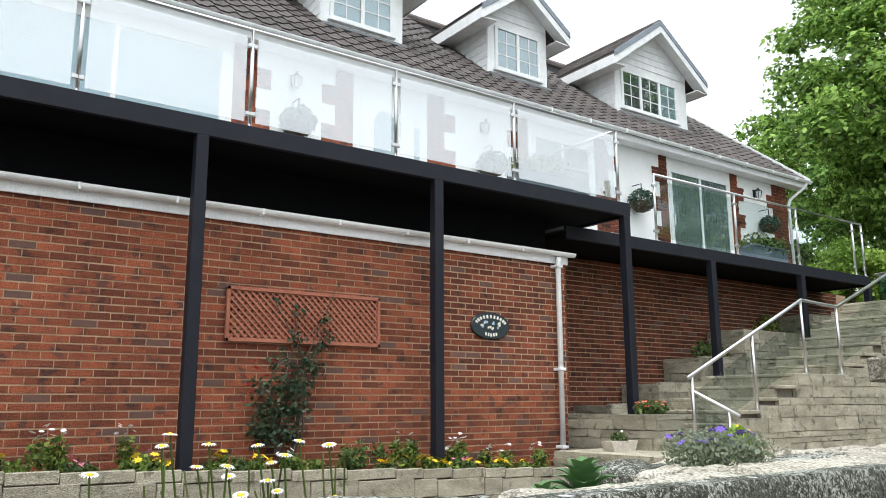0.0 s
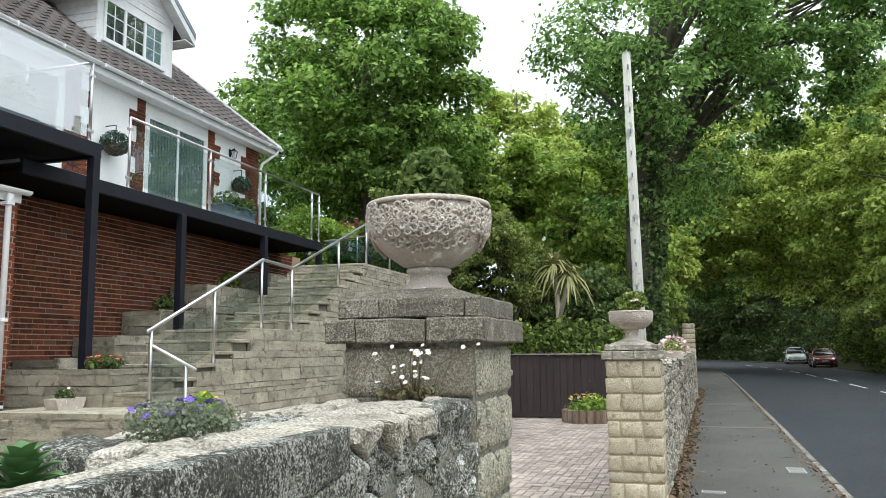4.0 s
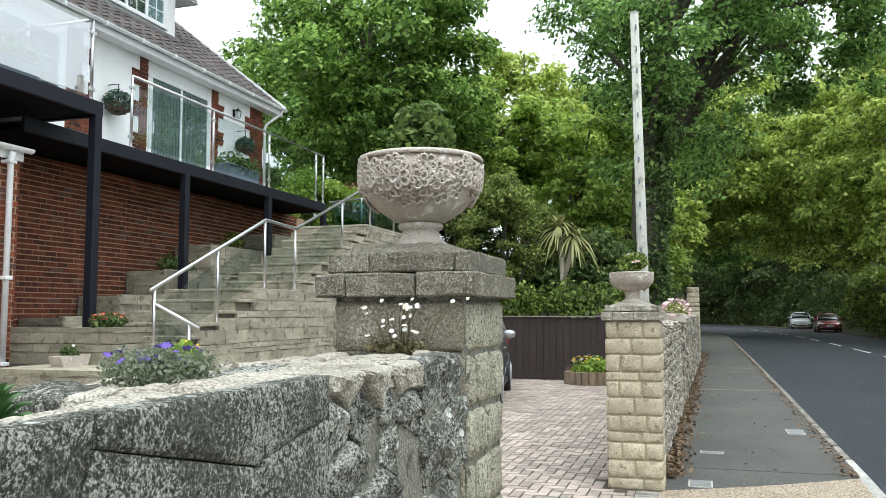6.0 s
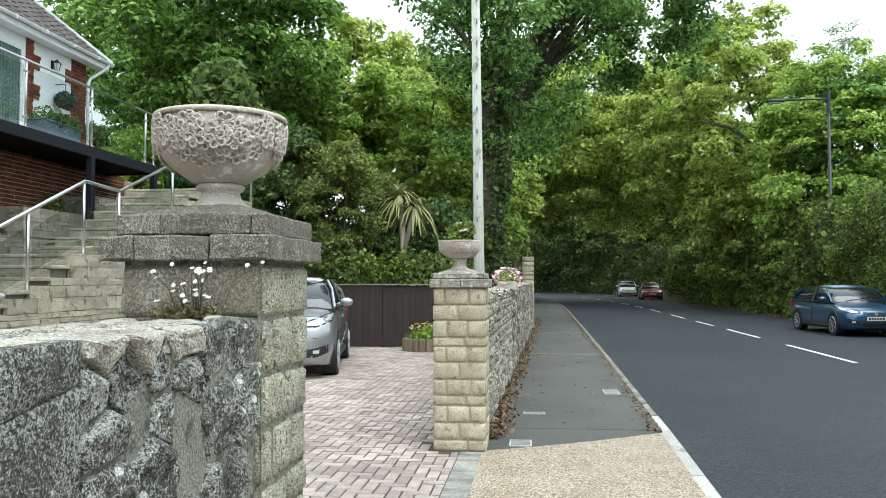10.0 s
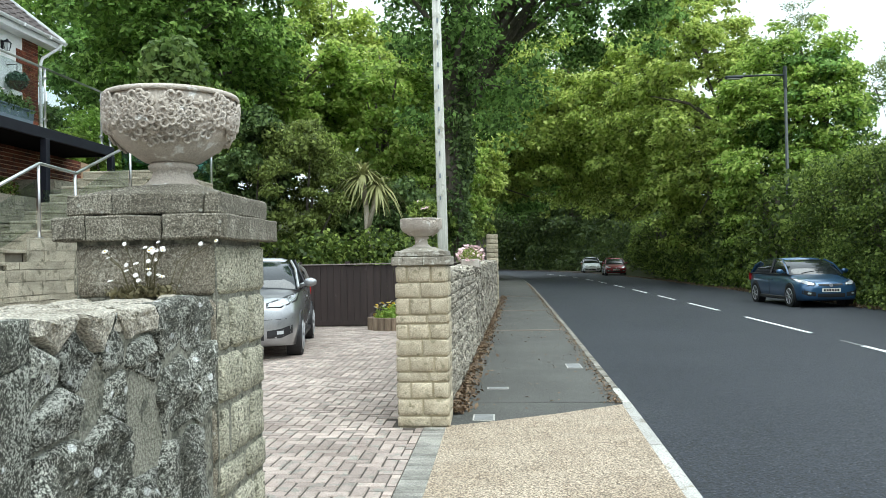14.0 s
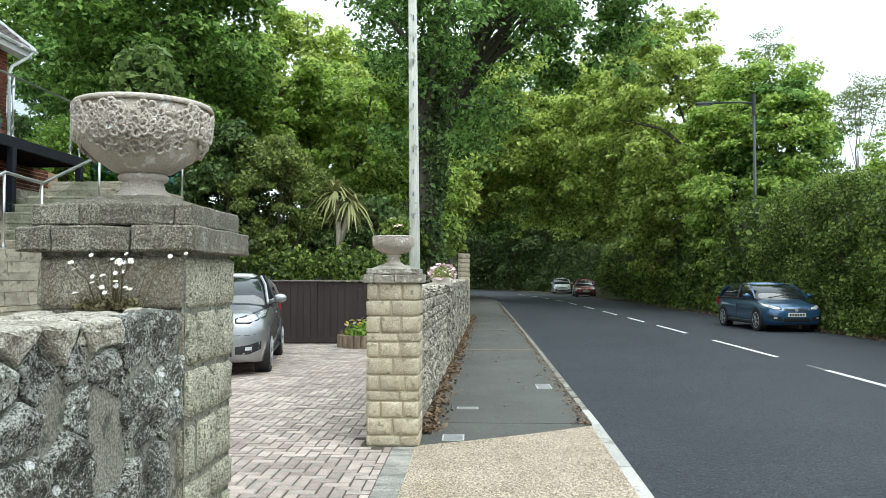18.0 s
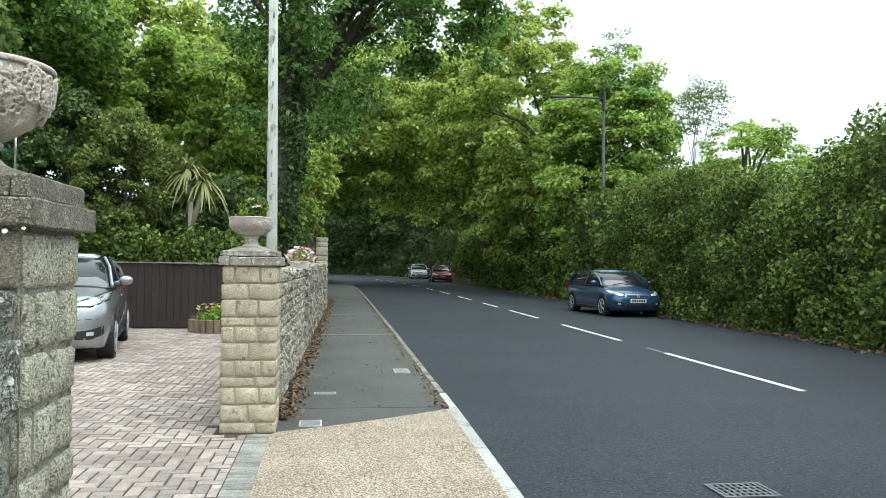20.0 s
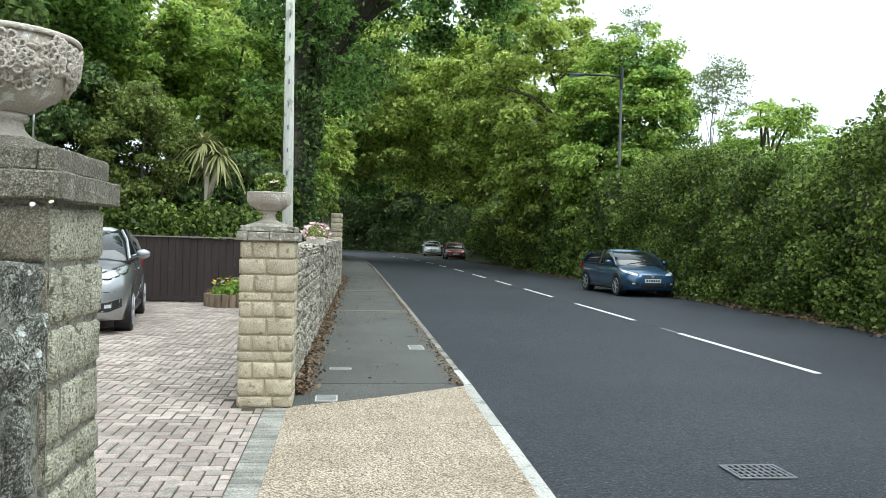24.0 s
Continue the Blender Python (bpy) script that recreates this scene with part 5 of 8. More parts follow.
def dormer(y0, y1, mid, lights, bars, label):
    ob = thing("dormer", label, "dormer", "dormers on the roof")
    xf, zb, ze = -11.0, roof_z(-11.0) - 0.05, 8.72
    half = (y1 - y0) / 2 + 0.36
    rise = half * 0.72
    apex = ze + rise - 0.12
    under = apex - (apex - ze + 0.10) * (y1 - y0) / 2 / half
    front = [(y0, zb), (y1, zb), (y1, under), (mid, apex), (y0, under)]
    part("front", prism(front, "x", xf - 0.1, xf), M_UPVC, ob, "white boarded gable")
    for yy in (y0, y1):
        s = 1 if yy == y0 else -1
        cheek = [(xf - 0.1, zb), (xf - 0.1, ze), (-9.70 - (ze - 6.5) / SL, ze)]
        part("cheek", prism(cheek, "y", min(yy, yy + s * 0.06), max(yy, yy + s * 0.06)), M_UPVC, ob, "white boarded cheek")
    n = int((ze - zb) / 0.15)
    for k in range(n):
        z = zb + 0.1 + k * 0.15
        xe = -9.70 - (z - 6.5) / SL
        for yy, o in ((y0, -0.012), (y1, 0.012)):
            part("board", box(xe, xf - 0.01, min(yy, yy + o), max(yy, yy + o), z, z + 0.14, 0.003), M_UPVC, ob)
    for k in range(5):
        z = ze + 0.02 + k * 0.15
        w = min((apex - z - 0.14) / (apex - ze + 0.10) * half - 0.03, (y1 - y0) / 2)
        if w > 0.12:
            part("board", box(xf, xf + 0.012, mid - w, mid + w, z, z + 0.14, 0.003), M_UPVC, ob)
    xo = xf + 0.3
    for s in (-1, 1):
        e = mid + s * half
        th = 0.09
        sl = [(mid, apex + 0.02), (e, ze - 0.10), (e, ze - 0.10 + th), (mid, apex + th + 0.03)]
        part("roof_slope", prism(sl, "x", -9.70 - (apex - 6.5) / SL, xo), M_TILE, ob, "tiled slope")
        part("verge_soffit", prism([(mid, apex + 0.012), (e, ze - 0.108), (e, ze - 0.128), (mid, apex - 0.008)], "x", xf + 0.004, xo - 0.002), M_UPVC, ob)
        part("barge_board", prism([(mid, apex - 0.14), (e, ze - 0.27), (e, ze - 0.10), (mid, apex + 0.02)], "x", xo, xo + 0.025), M_UPVC, ob)
        part("verge_trim", prism([(mid, apex + 0.024), (e, ze - 0.096), (e, ze + 0.03), (mid, apex + 0.15)], "x", xo + 0.002, xo + 0.04), M_VERGE, ob, "blue-grey verge strip")
        part("soffit", prism([(e - s * 0.02, ze - 0.26), (mid + s * (y1 - y0) / 2, ze - 0.24), (mid + s * (y1 - y0) / 2, ze - 0.22), (e - s * 0.02, ze - 0.24)], "x", -9.75 - (ze - 6.5) / SL, xo - 0.002), M_UPVC, ob)
        part("side_fascia", box(-9.75 - (ze - 6.5) / SL, xo, min(e, e + s * 0.02), max(e, e + s * 0.02), ze - 0.27, ze - 0.06), M_UPVC, ob)
        tl = []
        L = math.hypot(half, rise)
        for r in range(int(L / 0.3) + 1):
            f0, f1 = r * 0.3 / L, min((r * 0.3 + 0.32) / L, 1)
            ya, yb = mid + s * half * f0, mid + s * half * f1
            za, zb_ = apex + th - (apex - ze + 0.10) * f0, apex + th - (apex - ze + 0.10) * f1
            for q in range(12):
                xa = xo - q * 0.3
                if xa - 0.28 < -9.7 - (apex - 6.5) / SL:
                    break
                bb = prism([(ya, za + 0.03), (yb, zb_ + 0.05), (yb, zb_ + 0.02), (ya, za)], "x", xa - 0.28, xa)
                part("tile", bb, M_TILE, ob)
    part("ridge", tube([(xo + 0.02, mid, apex + 0.1), (-9.7 - (apex - 6.5) / SL, mid, apex + 0.1)], 0.07, 8), M_TILE, ob)
    part("apron", box(xf, xf + 0.12, y0 - 0.02, y1 + 0.02, zb, zb + 0.06, 0.01), plain("lead", (0.2, 0.21, 0.22), 0.6), ob, "grey lead apron")
    f = 0.05
    a, c, lo, hi = y0 + 0.16, y1 - 0.36 if lights == 3 else y1 - 0.2, zb + 0.2, ze - 0.16
    part("sill", box(xf, xf + 0.07, a - 0.04, c + 0.04, lo - 0.05, lo, 0.005), M_UPVC, ob)
    # Grey sheet in place of a room, its dimness put into the colour.
    part("room", box(xf + 0.001, xf + 0.006, a, c, lo, hi), M_ROOM_SHEET, ob, "grey sheet standing for the dim room behind the glass")
    part("window_frame", box(xf, xf + 0.04, a, c, hi - f, hi, 0.004), M_UPVC, ob)
    part("window_frame", box(xf, xf + 0.04, a, c, lo, lo + f, 0.004), M_UPVC, ob)
    w = (c - a) / lights
    for k in range(lights + 1):
        yy = min(max(a + k * w, a + 0.03), c - 0.03)
        part("window_frame", box(xf, xf + 0.038, yy - 0.035, yy + 0.035, lo, hi, 0.004), M_UPVC, ob)
    for k in range(lights):
        y2 = a + k * w
        part("pane", box(xf + 0.012, xf + 0.016, y2 + 0.03, y2 + w - 0.03, lo + f, hi - f), M_PANE, ob, "clear glass pane")
        part("glazing_bar", box(xf + 0.016, xf + 0.024, y2 + w / 2 - 0.01, y2 + w / 2 + 0.01, lo + f, hi - f), M_UPVC, ob)
        for i in (1, 2):
            zz = lo + f + (hi - lo - 2 * f) * i / 3
            part("glazing_bar", box(xf + 0.016, xf + 0.0235, y2 + 0.03, y2 + w - 0.03, zz - 0.01, zz + 0.01), M_UPVC, ob)
        if not (lights == 3 and k < 2):
            part("curtain", box(xf + 0.0065, xf + 0.01, y2 + 0.05, y2 + w - 0.05, lo + f, hi - f), plain("net_curtain", (0.55, 0.63, 0.68), 0.9), ob, "pale net curtain")
    return ob


dormer(*DORM[0], 2, 2, "white boarded dormer with a two-light window and tiled gable")
dormer(*DORM[1], 2, 2, "white boarded dormer with a two-light window and tiled gable")
dormer(*DORM[2], 3, 2, "wide white dormer with a three-light window and tiled gable")


# ---- lanterns, hanging baskets, troughs ----
def lantern(y, z):
    ob = thing("wall_lantern", "small black wall lantern with clear glass", "lantern", "lanterns on the front", (HX, y, z))
    part("back_plate", box(0.0, 0.02, -0.04, 0.04, -0.06, 0.12, 0.005), M_BLACK, ob)
    part("arm", tube([(0.01, 0, 0.08), (0.1, 0, 0.12), (0.12, 0, 0.1)], 0.01, 6), M_BLACK, ob)
    b = lathe([(0.045, -0.1), (0.075, 0.05)], 6)
    bmesh.ops.translate(b, vec=(0.12, 0, 0), verts=b.verts)
    part("glass", b, plain("lamp_glass", (0.6, 0.63, 0.63), 0.1), ob, "clear glass")
    b = lathe([(0.09, 0.05), (0.02, 0.11), (0.012, 0.14)], 6)
    bmesh.ops.translate(b, vec=(0.12, 0, 0), verts=b.verts)
    part("cap", b, M_BLACK, ob)
    for k in range(6):
        a = math.pi / 3 * k
        part("bar", tube([(0.12 + 0.047 * math.cos(a), 0.047 * math.sin(a), -0.1), (0.12 + 0.077 * math.cos(a), 0.077 * math.sin(a), 0.05)], 0.006, 4), M_BLACK, ob)
    return ob


for y, z in ((4.3, 5.95), (7.72, 5.95), (15.42, 5.98)):
    lantern(y, z)


def flowers(name, pts, size, mat, parent, label=""):
    """Flower heads: flat discs of petals that face up and out."""
    b = bmesh.new()
    g = random.Random(len(pts))
    for p in pts:
        n = 7
        m = Matrix.Translation(p) @ Euler((g.uniform(-0.7, 0.7), g.uniform(-0.7, 0.7), g.uniform(0, 6))).to_matrix().to_4x4()
        r = size * g.uniform(0.7, 1.2)
        for k in range(n):
            a = 2 * math.pi * k / n
            q = [(0, 0, 0), (r * 0.6 * math.cos(a - 0.4), r * 0.6 * math.sin(a - 0.4), r * 0.22), (r * math.cos(a), r * math.sin(a), r * 0.12), (r * 0.6 * math.cos(a + 0.4), r * 0.6 * math.sin(a + 0.4), r * 0.22)]
            b.faces.new([b.verts.new(m @ Vector(v)) for v in q])
    return tagged(part("blossom", b, mat, parent, label), "", "", "", "stuff")


F_PINK = plain("pink_petal", (0.75, 0.25, 0.36), 0.6)
F_RED = plain("red_petal", (0.55, 0.04, 0.04), 0.6)
F_YELLOW = plain("yellow_petal", (0.85, 0.6, 0.02), 0.6)
F_WHITE = plain("white_petal", (0.85, 0.83, 0.8), 0.6)
F_PURPLE = plain("purple_petal", (0.16, 0.09, 0.45), 0.6)
F_BLUSH = plain("blush_petal", (0.85, 0.62, 0.64), 0.6)
F_ORANGE = plain("coral_petal", (0.72, 0.2, 0.12), 0.6)


L_TOPIARY = leafy("blue_green_leaves", (0.012, 0.030, 0.022), (0.045, 0.090, 0.062), (0.11, 0.18, 0.125), 0.2)


def hanging_basket(y, z, r):
    ob = thing("hanging_basket", "leafy hanging basket on the white wall", "plant", "baskets on the front", (HX + 0.22, y, z))
    b = lathe([(0.05, -r * 0.8), (r * 0.7, -r * 0.5), (r * 0.9, -0.02)], 16)
    part("basket", b, M_SOIL, ob, "dark moss-lined basket")
    part("bracket", tube([(-0.22, 0, 0.35), (0, 0, 0.35), (0, 0, 0.02)], 0.01, 6), M_BLACK, ob)
    p, d = blob_points([(0, 0, 0.02, r * 0.92, 0.85)], 900, 0.5)
    part("leaves", leaf_mesh("leaves", p, 0.055, L_TOPIARY, d), L_TOPIARY, ob)
    return ob


for y, z, r in ((4.3, 5.3, 0.26), (7.75, 5.28, 0.26), (11.4, 5.2, 0.26), (15.58, 5.28, 0.22)):
    hanging_basket(y, z, r)


def trough(x, y0, y1, z, flower):
    ob = thing("flower_trough", "blue-grey wooden trough with trailing flowers", "planter", "troughs on the deck", (x, (y0 + y1) / 2, z))
    h = (y1 - y0) / 2
    b = prism([(-h, 0.0), (h, 0.0), (h + 0.05, 0.3), (-h - 0.05, 0.3)], "x", -0.16, 0.16)
    part("box", b, M_TERRACOTTA, ob)
    part("lip", box(-0.18, 0.18, -h - 0.07, h + 0.07, 0.28, 0.31, 0.006), M_TERRACOTTA, ob)
    p, d = blob_points([(0, t * h * 0.7, 0.36, 0.24, 0.8) for t in (-1, 0, 1)], 700, 0.7)
    part("leaves", leaf_mesh("leaves", p, 0.07, L_DARK, d), L_DARK, ob)
    g = random.Random(y0 * 10)
    flowers("flowers", [(g.uniform(-0.15, 0.15), g.uniform(-h, h), g.uniform(0.42, 0.56)) for _ in range(14)], 0.03, flower, ob)
    return ob


trough(-8.35, 12.5, 13.5, 3.93, F_BLUSH)
trough(-7.85, 6.6, 7.5, 4.22, F_BLUSH)
trough(-9.3, 1.4, 2.6, 4.22, F_WHITE)


# ---- flower bed in front of the bricks ----
def stone_courses(parent, face, a0, a1, z0, z1, fixed, seed, near=True, depth=0.05, steps_=None):
    """Thin riven walling stones on a wall that faces +x ('x': runs along y) or -y ('y': runs along x)."""
    g = random.Random(seed)
    z, rows = z0, []
    while z < z1 - 0.02:
        h = min(g.choice((0.07, 0.10, 0.13, 0.15, 0.18)), z1 - z)
        a = a0 - g.uniform(0, 0.2)
        while a < a1:
            w = g.uniform(0.22, 0.68)
            lo, hi = max(a, a0) + 0.003, min(a + w, a1) - 0.003
            o = g.uniform(0.0, 0.012)
            if steps_:
                ok = [s for s in steps_ if s[2] - 0.045 >= z + h - 0.02]
                lo = max(lo, ok[0][0]) if ok else hi
            if hi - lo > 0.02:
                if face == "x":
                    rows.append((fixed - depth, fixed + o, lo, hi, z + 0.003, z + h - 0.003))
                else:
                    rows.append((lo, hi, fixed - o, fixed + depth, z + 0.003, z + h - 0.003))
            a += w
        z += h
    for r in rows[:300] if near else []:
        sx, sy, sz = r[1] - r[0], r[3] - r[2], r[5] - r[4]
        b = box(-sx / 2, sx / 2, -sy / 2, sy / 2, -sz / 2, sz / 2, 0.006)
        part("stone", b, M_SLATE, parent).location = ((r[0] + r[1]) / 2, (r[2] + r[3]) / 2, (r[4] + r[5]) / 2)
    if rows[300:] or not near:
        stuff("stones", many_boxes("stones", rows if not near else rows[300:], M_SLATE, 0.003), parent, "riven walling stones")


bed = tagged(new("bed_wall"), "low wall of riven stone round the flower bed", "wall", "", "structure")
part("core", prism([(-8, -0.1), (7.3, -0.1), (7.3, 0.66), (-8, 1.25)], "x", -7.1, -6.945), M_STONE_JOINT, bed)
stone_courses(bed, "x", -0.5, 7.3, 0.3, 0.80, -6.9, 2)
for ob in bed.children:
    if ob.name.startswith("stone") and ob.type == "MESH":
        # the stones drop slightly towards the stairs to fit the camera's view of the top
        ob.location.z += 0.042 * (5.0 - ob.location.y)
tagged(new("bed_soil", to_mesh("bed_soil", prism([(-8, -0.1), (7.45, -0.1), (7.45, 0.63), (-8, 1.24)], "x", -7.9, -7.1), M_SOIL)), "dark soil of the flower bed", "soil", "", "structure")


def bed_plants(n, seed):
    g = np.random.default_rng(seed)
    y = g.uniform(-0.4, 7.2, n)
    x = g.uniform(-7.75, -7.15, n)
    for k in range(n):
        pick = g.integers(0, 6)
        tall = g.uniform(0.08, 0.2) if pick < 4 else g.uniform(0.2, 0.42)
        ob = thing("bedding_plant", ("low leafy bedding plant with yellow flowers", "low leafy bedding plant with pink flowers", "small green bedding plant without flowers", "bedding plant with yellow pansies", "tall bedding plant with white flowers", "tall leafy plant with dark leaves")[pick],
                   "plant", "plants in the bed", (x[k], y[k], 0.72 + 0.04 * (5.0 - y[k])))
        p, d = blob_points([(0, 0, tall * 0.5, 0.11 if pick < 4 else 0.09, tall / 0.24)], 130, 0.8)
        p[:, 2] = np.abs(p[:, 2])
        part("leaves", leaf_mesh("leaves", p, 0.05, L_DARK if pick % 2 else L_HEDGE, d), L_DARK, ob)
        f = (F_YELLOW, F_PINK, None, F_YELLOW, F_WHITE, None)[pick]
        if f:
            c = g.integers(3, 8)
            flowers("flowers", [(g.uniform(-0.09, 0.09), g.uniform(-0.1, 0.1), tall * g.uniform(0.8, 1.15)) for _ in range(c)], 0.05 if pick in (0, 3) else 0.03, f, ob)


bed_plants(64, 3)

L_ROSE = leafy("dark_rose_leaves", (0.010, 0.020, 0.010), (0.035, 0.060, 0.030), (0.085, 0.125, 0.065), 0.25)
rose = thing("climbing_rose", "dark-leaved climbing rose tied to the trellis", "plant", "", (-7.8, 3.35, 0.72))
g = random.Random(6)
tips = []
for k in range(9):
    q = [(0, 0, 0), (0.03, g.uniform(-0.2, 0.2), 0.5), (0.02, g.uniform(-0.35, 0.45), 1.05), (-0.02, g.uniform(-0.45, 0.6), g.uniform(1.2, 1.95))]
    if k > 6:
        q[-1] = (0, 0.4 + 0.15 * (k - 7), 1.65 + 0.35 * (k - 7))
    part("stem", tube(q, [0.012, 0.01, 0.007, 0.004], 5), M_BARK, rose)
    tips.append(q)
cl = []
for q in tips:
    for t in np.linspace(0.3, 1, 6):
        i = min(int(t * 3), 2)
        u = t * 3 - i
        a, c = Vector(q[i]), Vector(q[i + 1])
        p = a.lerp(c, u)
        cl.append((p.x + 0.05, p.y - 0.12 * (p.z < 1.0), p.z, g.uniform(0.04, 0.2) if p.z < 1.15 else g.uniform(0.03, 0.09), 0.9))
p, d = blob_points(cl, 1500, 0.9)
part("leaves", leaf_mesh("leaves", p, 0.05, L_ROSE, d), L_ROSE, rose)
flowers("flowers", [(0.12, g.uniform(-0.55, -0.25), g.uniform(0.75, 1.2)) for _ in range(8)], 0.045, F_RED, rose, "dark red roses")

# ---- stairs ----
stair = tagged(new("stairs"), "flight of riven stone steps up to the walkway", "stairs", "", "structure")
SX0, SX1 = -7.3, -5.92
steps = [(7.55 + 0.41 * k, 7.55 + 0.41 * (k + 1), 0.90 + 0.155 * (k + 1)) for k in range(6)]
steps[-1] = (steps[-1][0], 11.05, steps[-1][2])
steps += [(11.05 + 0.355 * k, 11.05 + 0.355 * (k + 1), 1.83 + 0.163 * (k + 1)) for k in range(8)]
steps[-1] = (steps[-1][0], 16.2, steps[-1][2])
part("landing", box(SX0, SX1 + 0.35, 6.6, 7.55, -0.1, 0.90), M_SLATE, stair, "lower landing")
for k, (a, c, z) in enumerate(steps):
    for j in range(4):
        w = (SX1 - 0.052 - SX0) / 4
        part("riser_stone", box(SX0 + j * w + 0.002, SX0 + (j + 1) * w - 0.002, a + 0.004 * ((j * 3 + k) % 3), a + 0.06, z - 0.165, z - 0.048, 0.006), M_SLATE, stair)
    part("tread", box(SX0, SX1 + 0.004, a + 0.002, c, z - 0.045, z, 0.008), M_SLATE, stair)
    part("step_core", box(SX0, SX1 - 0.06, a + 0.06, c + 0.001, -0.1, z - 0.047), M_STONE_JOINT, stair)
side = tagged(new("stair_side_wall"), "stepped side wall of thin buff stones under the steps", "wall", "", "structure")
stone_courses(side, "x", 7.55, 16.2, 0.0, 3.09, SX1, 30, False, 0.05, steps)
stone_courses(side, "x", 6.6, 7.55, 0.0, 0.86, SX1 + 0.35, 60, False)
stone_courses(side, "y", -7.3, SX1 + 0.35, 0.0, 0.86, 6.6, 61, False)
end = tagged(new("stair_end_wall"), "buff stone end of the upper landing", "wall", "", "structure")
part("core", box(-7.3, -5.97, 16.0, 16.2, -0.1, 3.08), M_STONE_JOINT, end)
lowflight = tagged(new("lower_steps"), "short flight of stone steps down to the forecourt", "stairs", "", "structure")
for k in range(5):
    part("step", box(SX1 + 0.35 + 0.3 * k, SX1 + 0.65 + 0.3 * k, 6.6, 7.55, -0.1, 0.9 - 0.18 * (k + 1), 0.01), M_SLATE, lowflight)

FRONT_X = -6.44
terr = tagged(new("terraces"), "stepped stone planting terraces beside the stairs", "wall", "", "structure")
for x1, tiers in ((-8.22, ((8.6, 9.7, 1.45), (9.7, 10.75, 1.77), (10.75, 12.0, 2.2), (12.0, 14.2, 2.7), (14.2, 16.6, 3.1))),
                  (-7.31, ((8.72, 10.3, 1.21), (10.3, 12.6, 1.42), (12.6, 15.0, 2.15), (15.0, 16.6, 2.9))), (FRONT_X, ((7.45, 8.7, 1.325),))):
    x0 = -8.25 if x1 == -7.31 else -8.95
    for y0, y1, z in tiers:
        part("core", box(x0, x1 - 0.052, y0 + 0.052, y1, -0.1, z - 0.06), M_STONE_JOINT, terr)
        stone_courses(terr, "x", y0, y1, 0.3, z, x1, int(y0 * 10), False)
        stone_courses(terr, "y", x0 - 0.02, x1, max(z - 0.75, 0.3), z, y0, int(y0 * 11), False)
        part("soil", box(x0, x1 - 0.06, y0 + 0.06, y1, z - 0.06, z - 0.02), M_SOIL, terr)


def clump(name, label, at, blobs, n, leaf, mat, flower=None, count=0, fsize=0.03, category="plant", group=""):
    """A small plant: leaves in clumps, with flower heads on it."""
    ob = thing(name, label, category, group, at)
    p, d = blob_points(blobs, n, 0.75)
    part("leaves", leaf_mesh("leaves", p, leaf, mat, d), mat, ob)
    if flower:
        g = np.random.default_rng(n)
        q, e = blob_points(blobs, count * 3, 0.15)
        q = q[e[:, 2] > 0.05][:count]
        flowers("flowers", [tuple(v) for v in q], fsize, flower, ob)
    return ob


clump("geranium", "coral geraniums on a stone terrace", (-6.72, 7.66, 1.30), [(0, -0.12, 0.08, 0.10, 0.9), (-0.02, 0.06, 0.1, 0.11, 0.9), (0, 0.24, 0.08, 0.10, 0.9)], 420, 0.05, L_DARK, F_ORANGE, 34, 0.03)
clump("geranium", "coral geraniums on an upper stone terrace", (-8.55, 11.3, 2.17), [(0, 0, 0.15, 0.2, 0.9), (0.1, 0.35, 0.1, 0.16, 0.8)], 500, 0.06, L_DARK, F_ORANGE, 10, 0.035)
clump("geranium", "low shrub on the highest stone terrace", (-8.55, 13.2, 2.67), [(0, 0, 0.15, 0.22, 0.9)], 400, 0.06, L_HEDGE)
pot = thing("flower_pot", "small stone trough with a white flower by a post", "planter", "", (-6.75, 7.15, 0.9))
pot.scale = (0.6, 0.6, 0.6)
part("trough", prism([(-0.3, 0.0), (0.3, 0.0), (0.38, 0.2), (-0.38, 0.2)], "x", -0.14, 0.14), M_URN, pot)
p, d = blob_points([(0, 0, 0.25, 0.16, 0.8)], 250, 0.8)
part("leaves", leaf_mesh("leaves", p, 0.06, L_DARK, d), L_DARK, pot)
flowers("flowers", [(0.05, 0.02, 0.38), (0.03, -0.06, 0.34)], 0.05, F_WHITE, pot)

# hand rails
rail = thing("stair_handrail", "brushed steel handrail with glass beside the steps", "handrail")
RX = SX1 - 0.04
part("rail", tube([(RX, 7.46, 1.735), (RX, 9.97, 2.815), (RX, 10.87, 2.78), (RX, 13.85, 3.93)], 0.023, 10), M_STEEL, rail, smooth=True)
for y, z0, z1 in ((7.54, 0.9, 1.76), (8.78, 1.36, 2.30), (9.95, 1.83, 2.80), (10.85, 1.83, 2.76), (12.55, 2.5, 3.41), (13.8, 3.1, 3.9)):
    part("post", tube([(RX, y, z0), (RX, y, z1)], 0.021, 10), M_STEEL, rail, smooth=True)
    part("foot", tube([(RX, y, z0), (RX, y, z0 + 0.014)], 0.05, 12), M_STEEL, rail)
for (ya, za), (yb, zb) in (((7.58, 1.05), (8.7, 1.5)), ((8.86, 1.58), (9.87, 1.98)), ((10.03, 1.95), (10.77, 1.95)), ((10.95, 2.02), (12.47, 2.6))):
    b = prism([(ya, za), (yb, zb), (yb, zb + 0.6), (ya, za + 0.52)], "x", RX - 0.004, RX + 0.004)
    p = part("pane", b, M_BALU_CLEAR, rail, "clear glass pane")
    p.visible_shadow = False
rail = thing("stair_handrail", "short steel handrail beside the lower steps", "handrail")
part("rail", tube([(RX, 7.54, 1.58), (RX + 0.02, 7.55, 1.58), (RX + 0.59, 7.55, 1.31)], 0.021, 10), M_STEEL, rail, smooth=True)
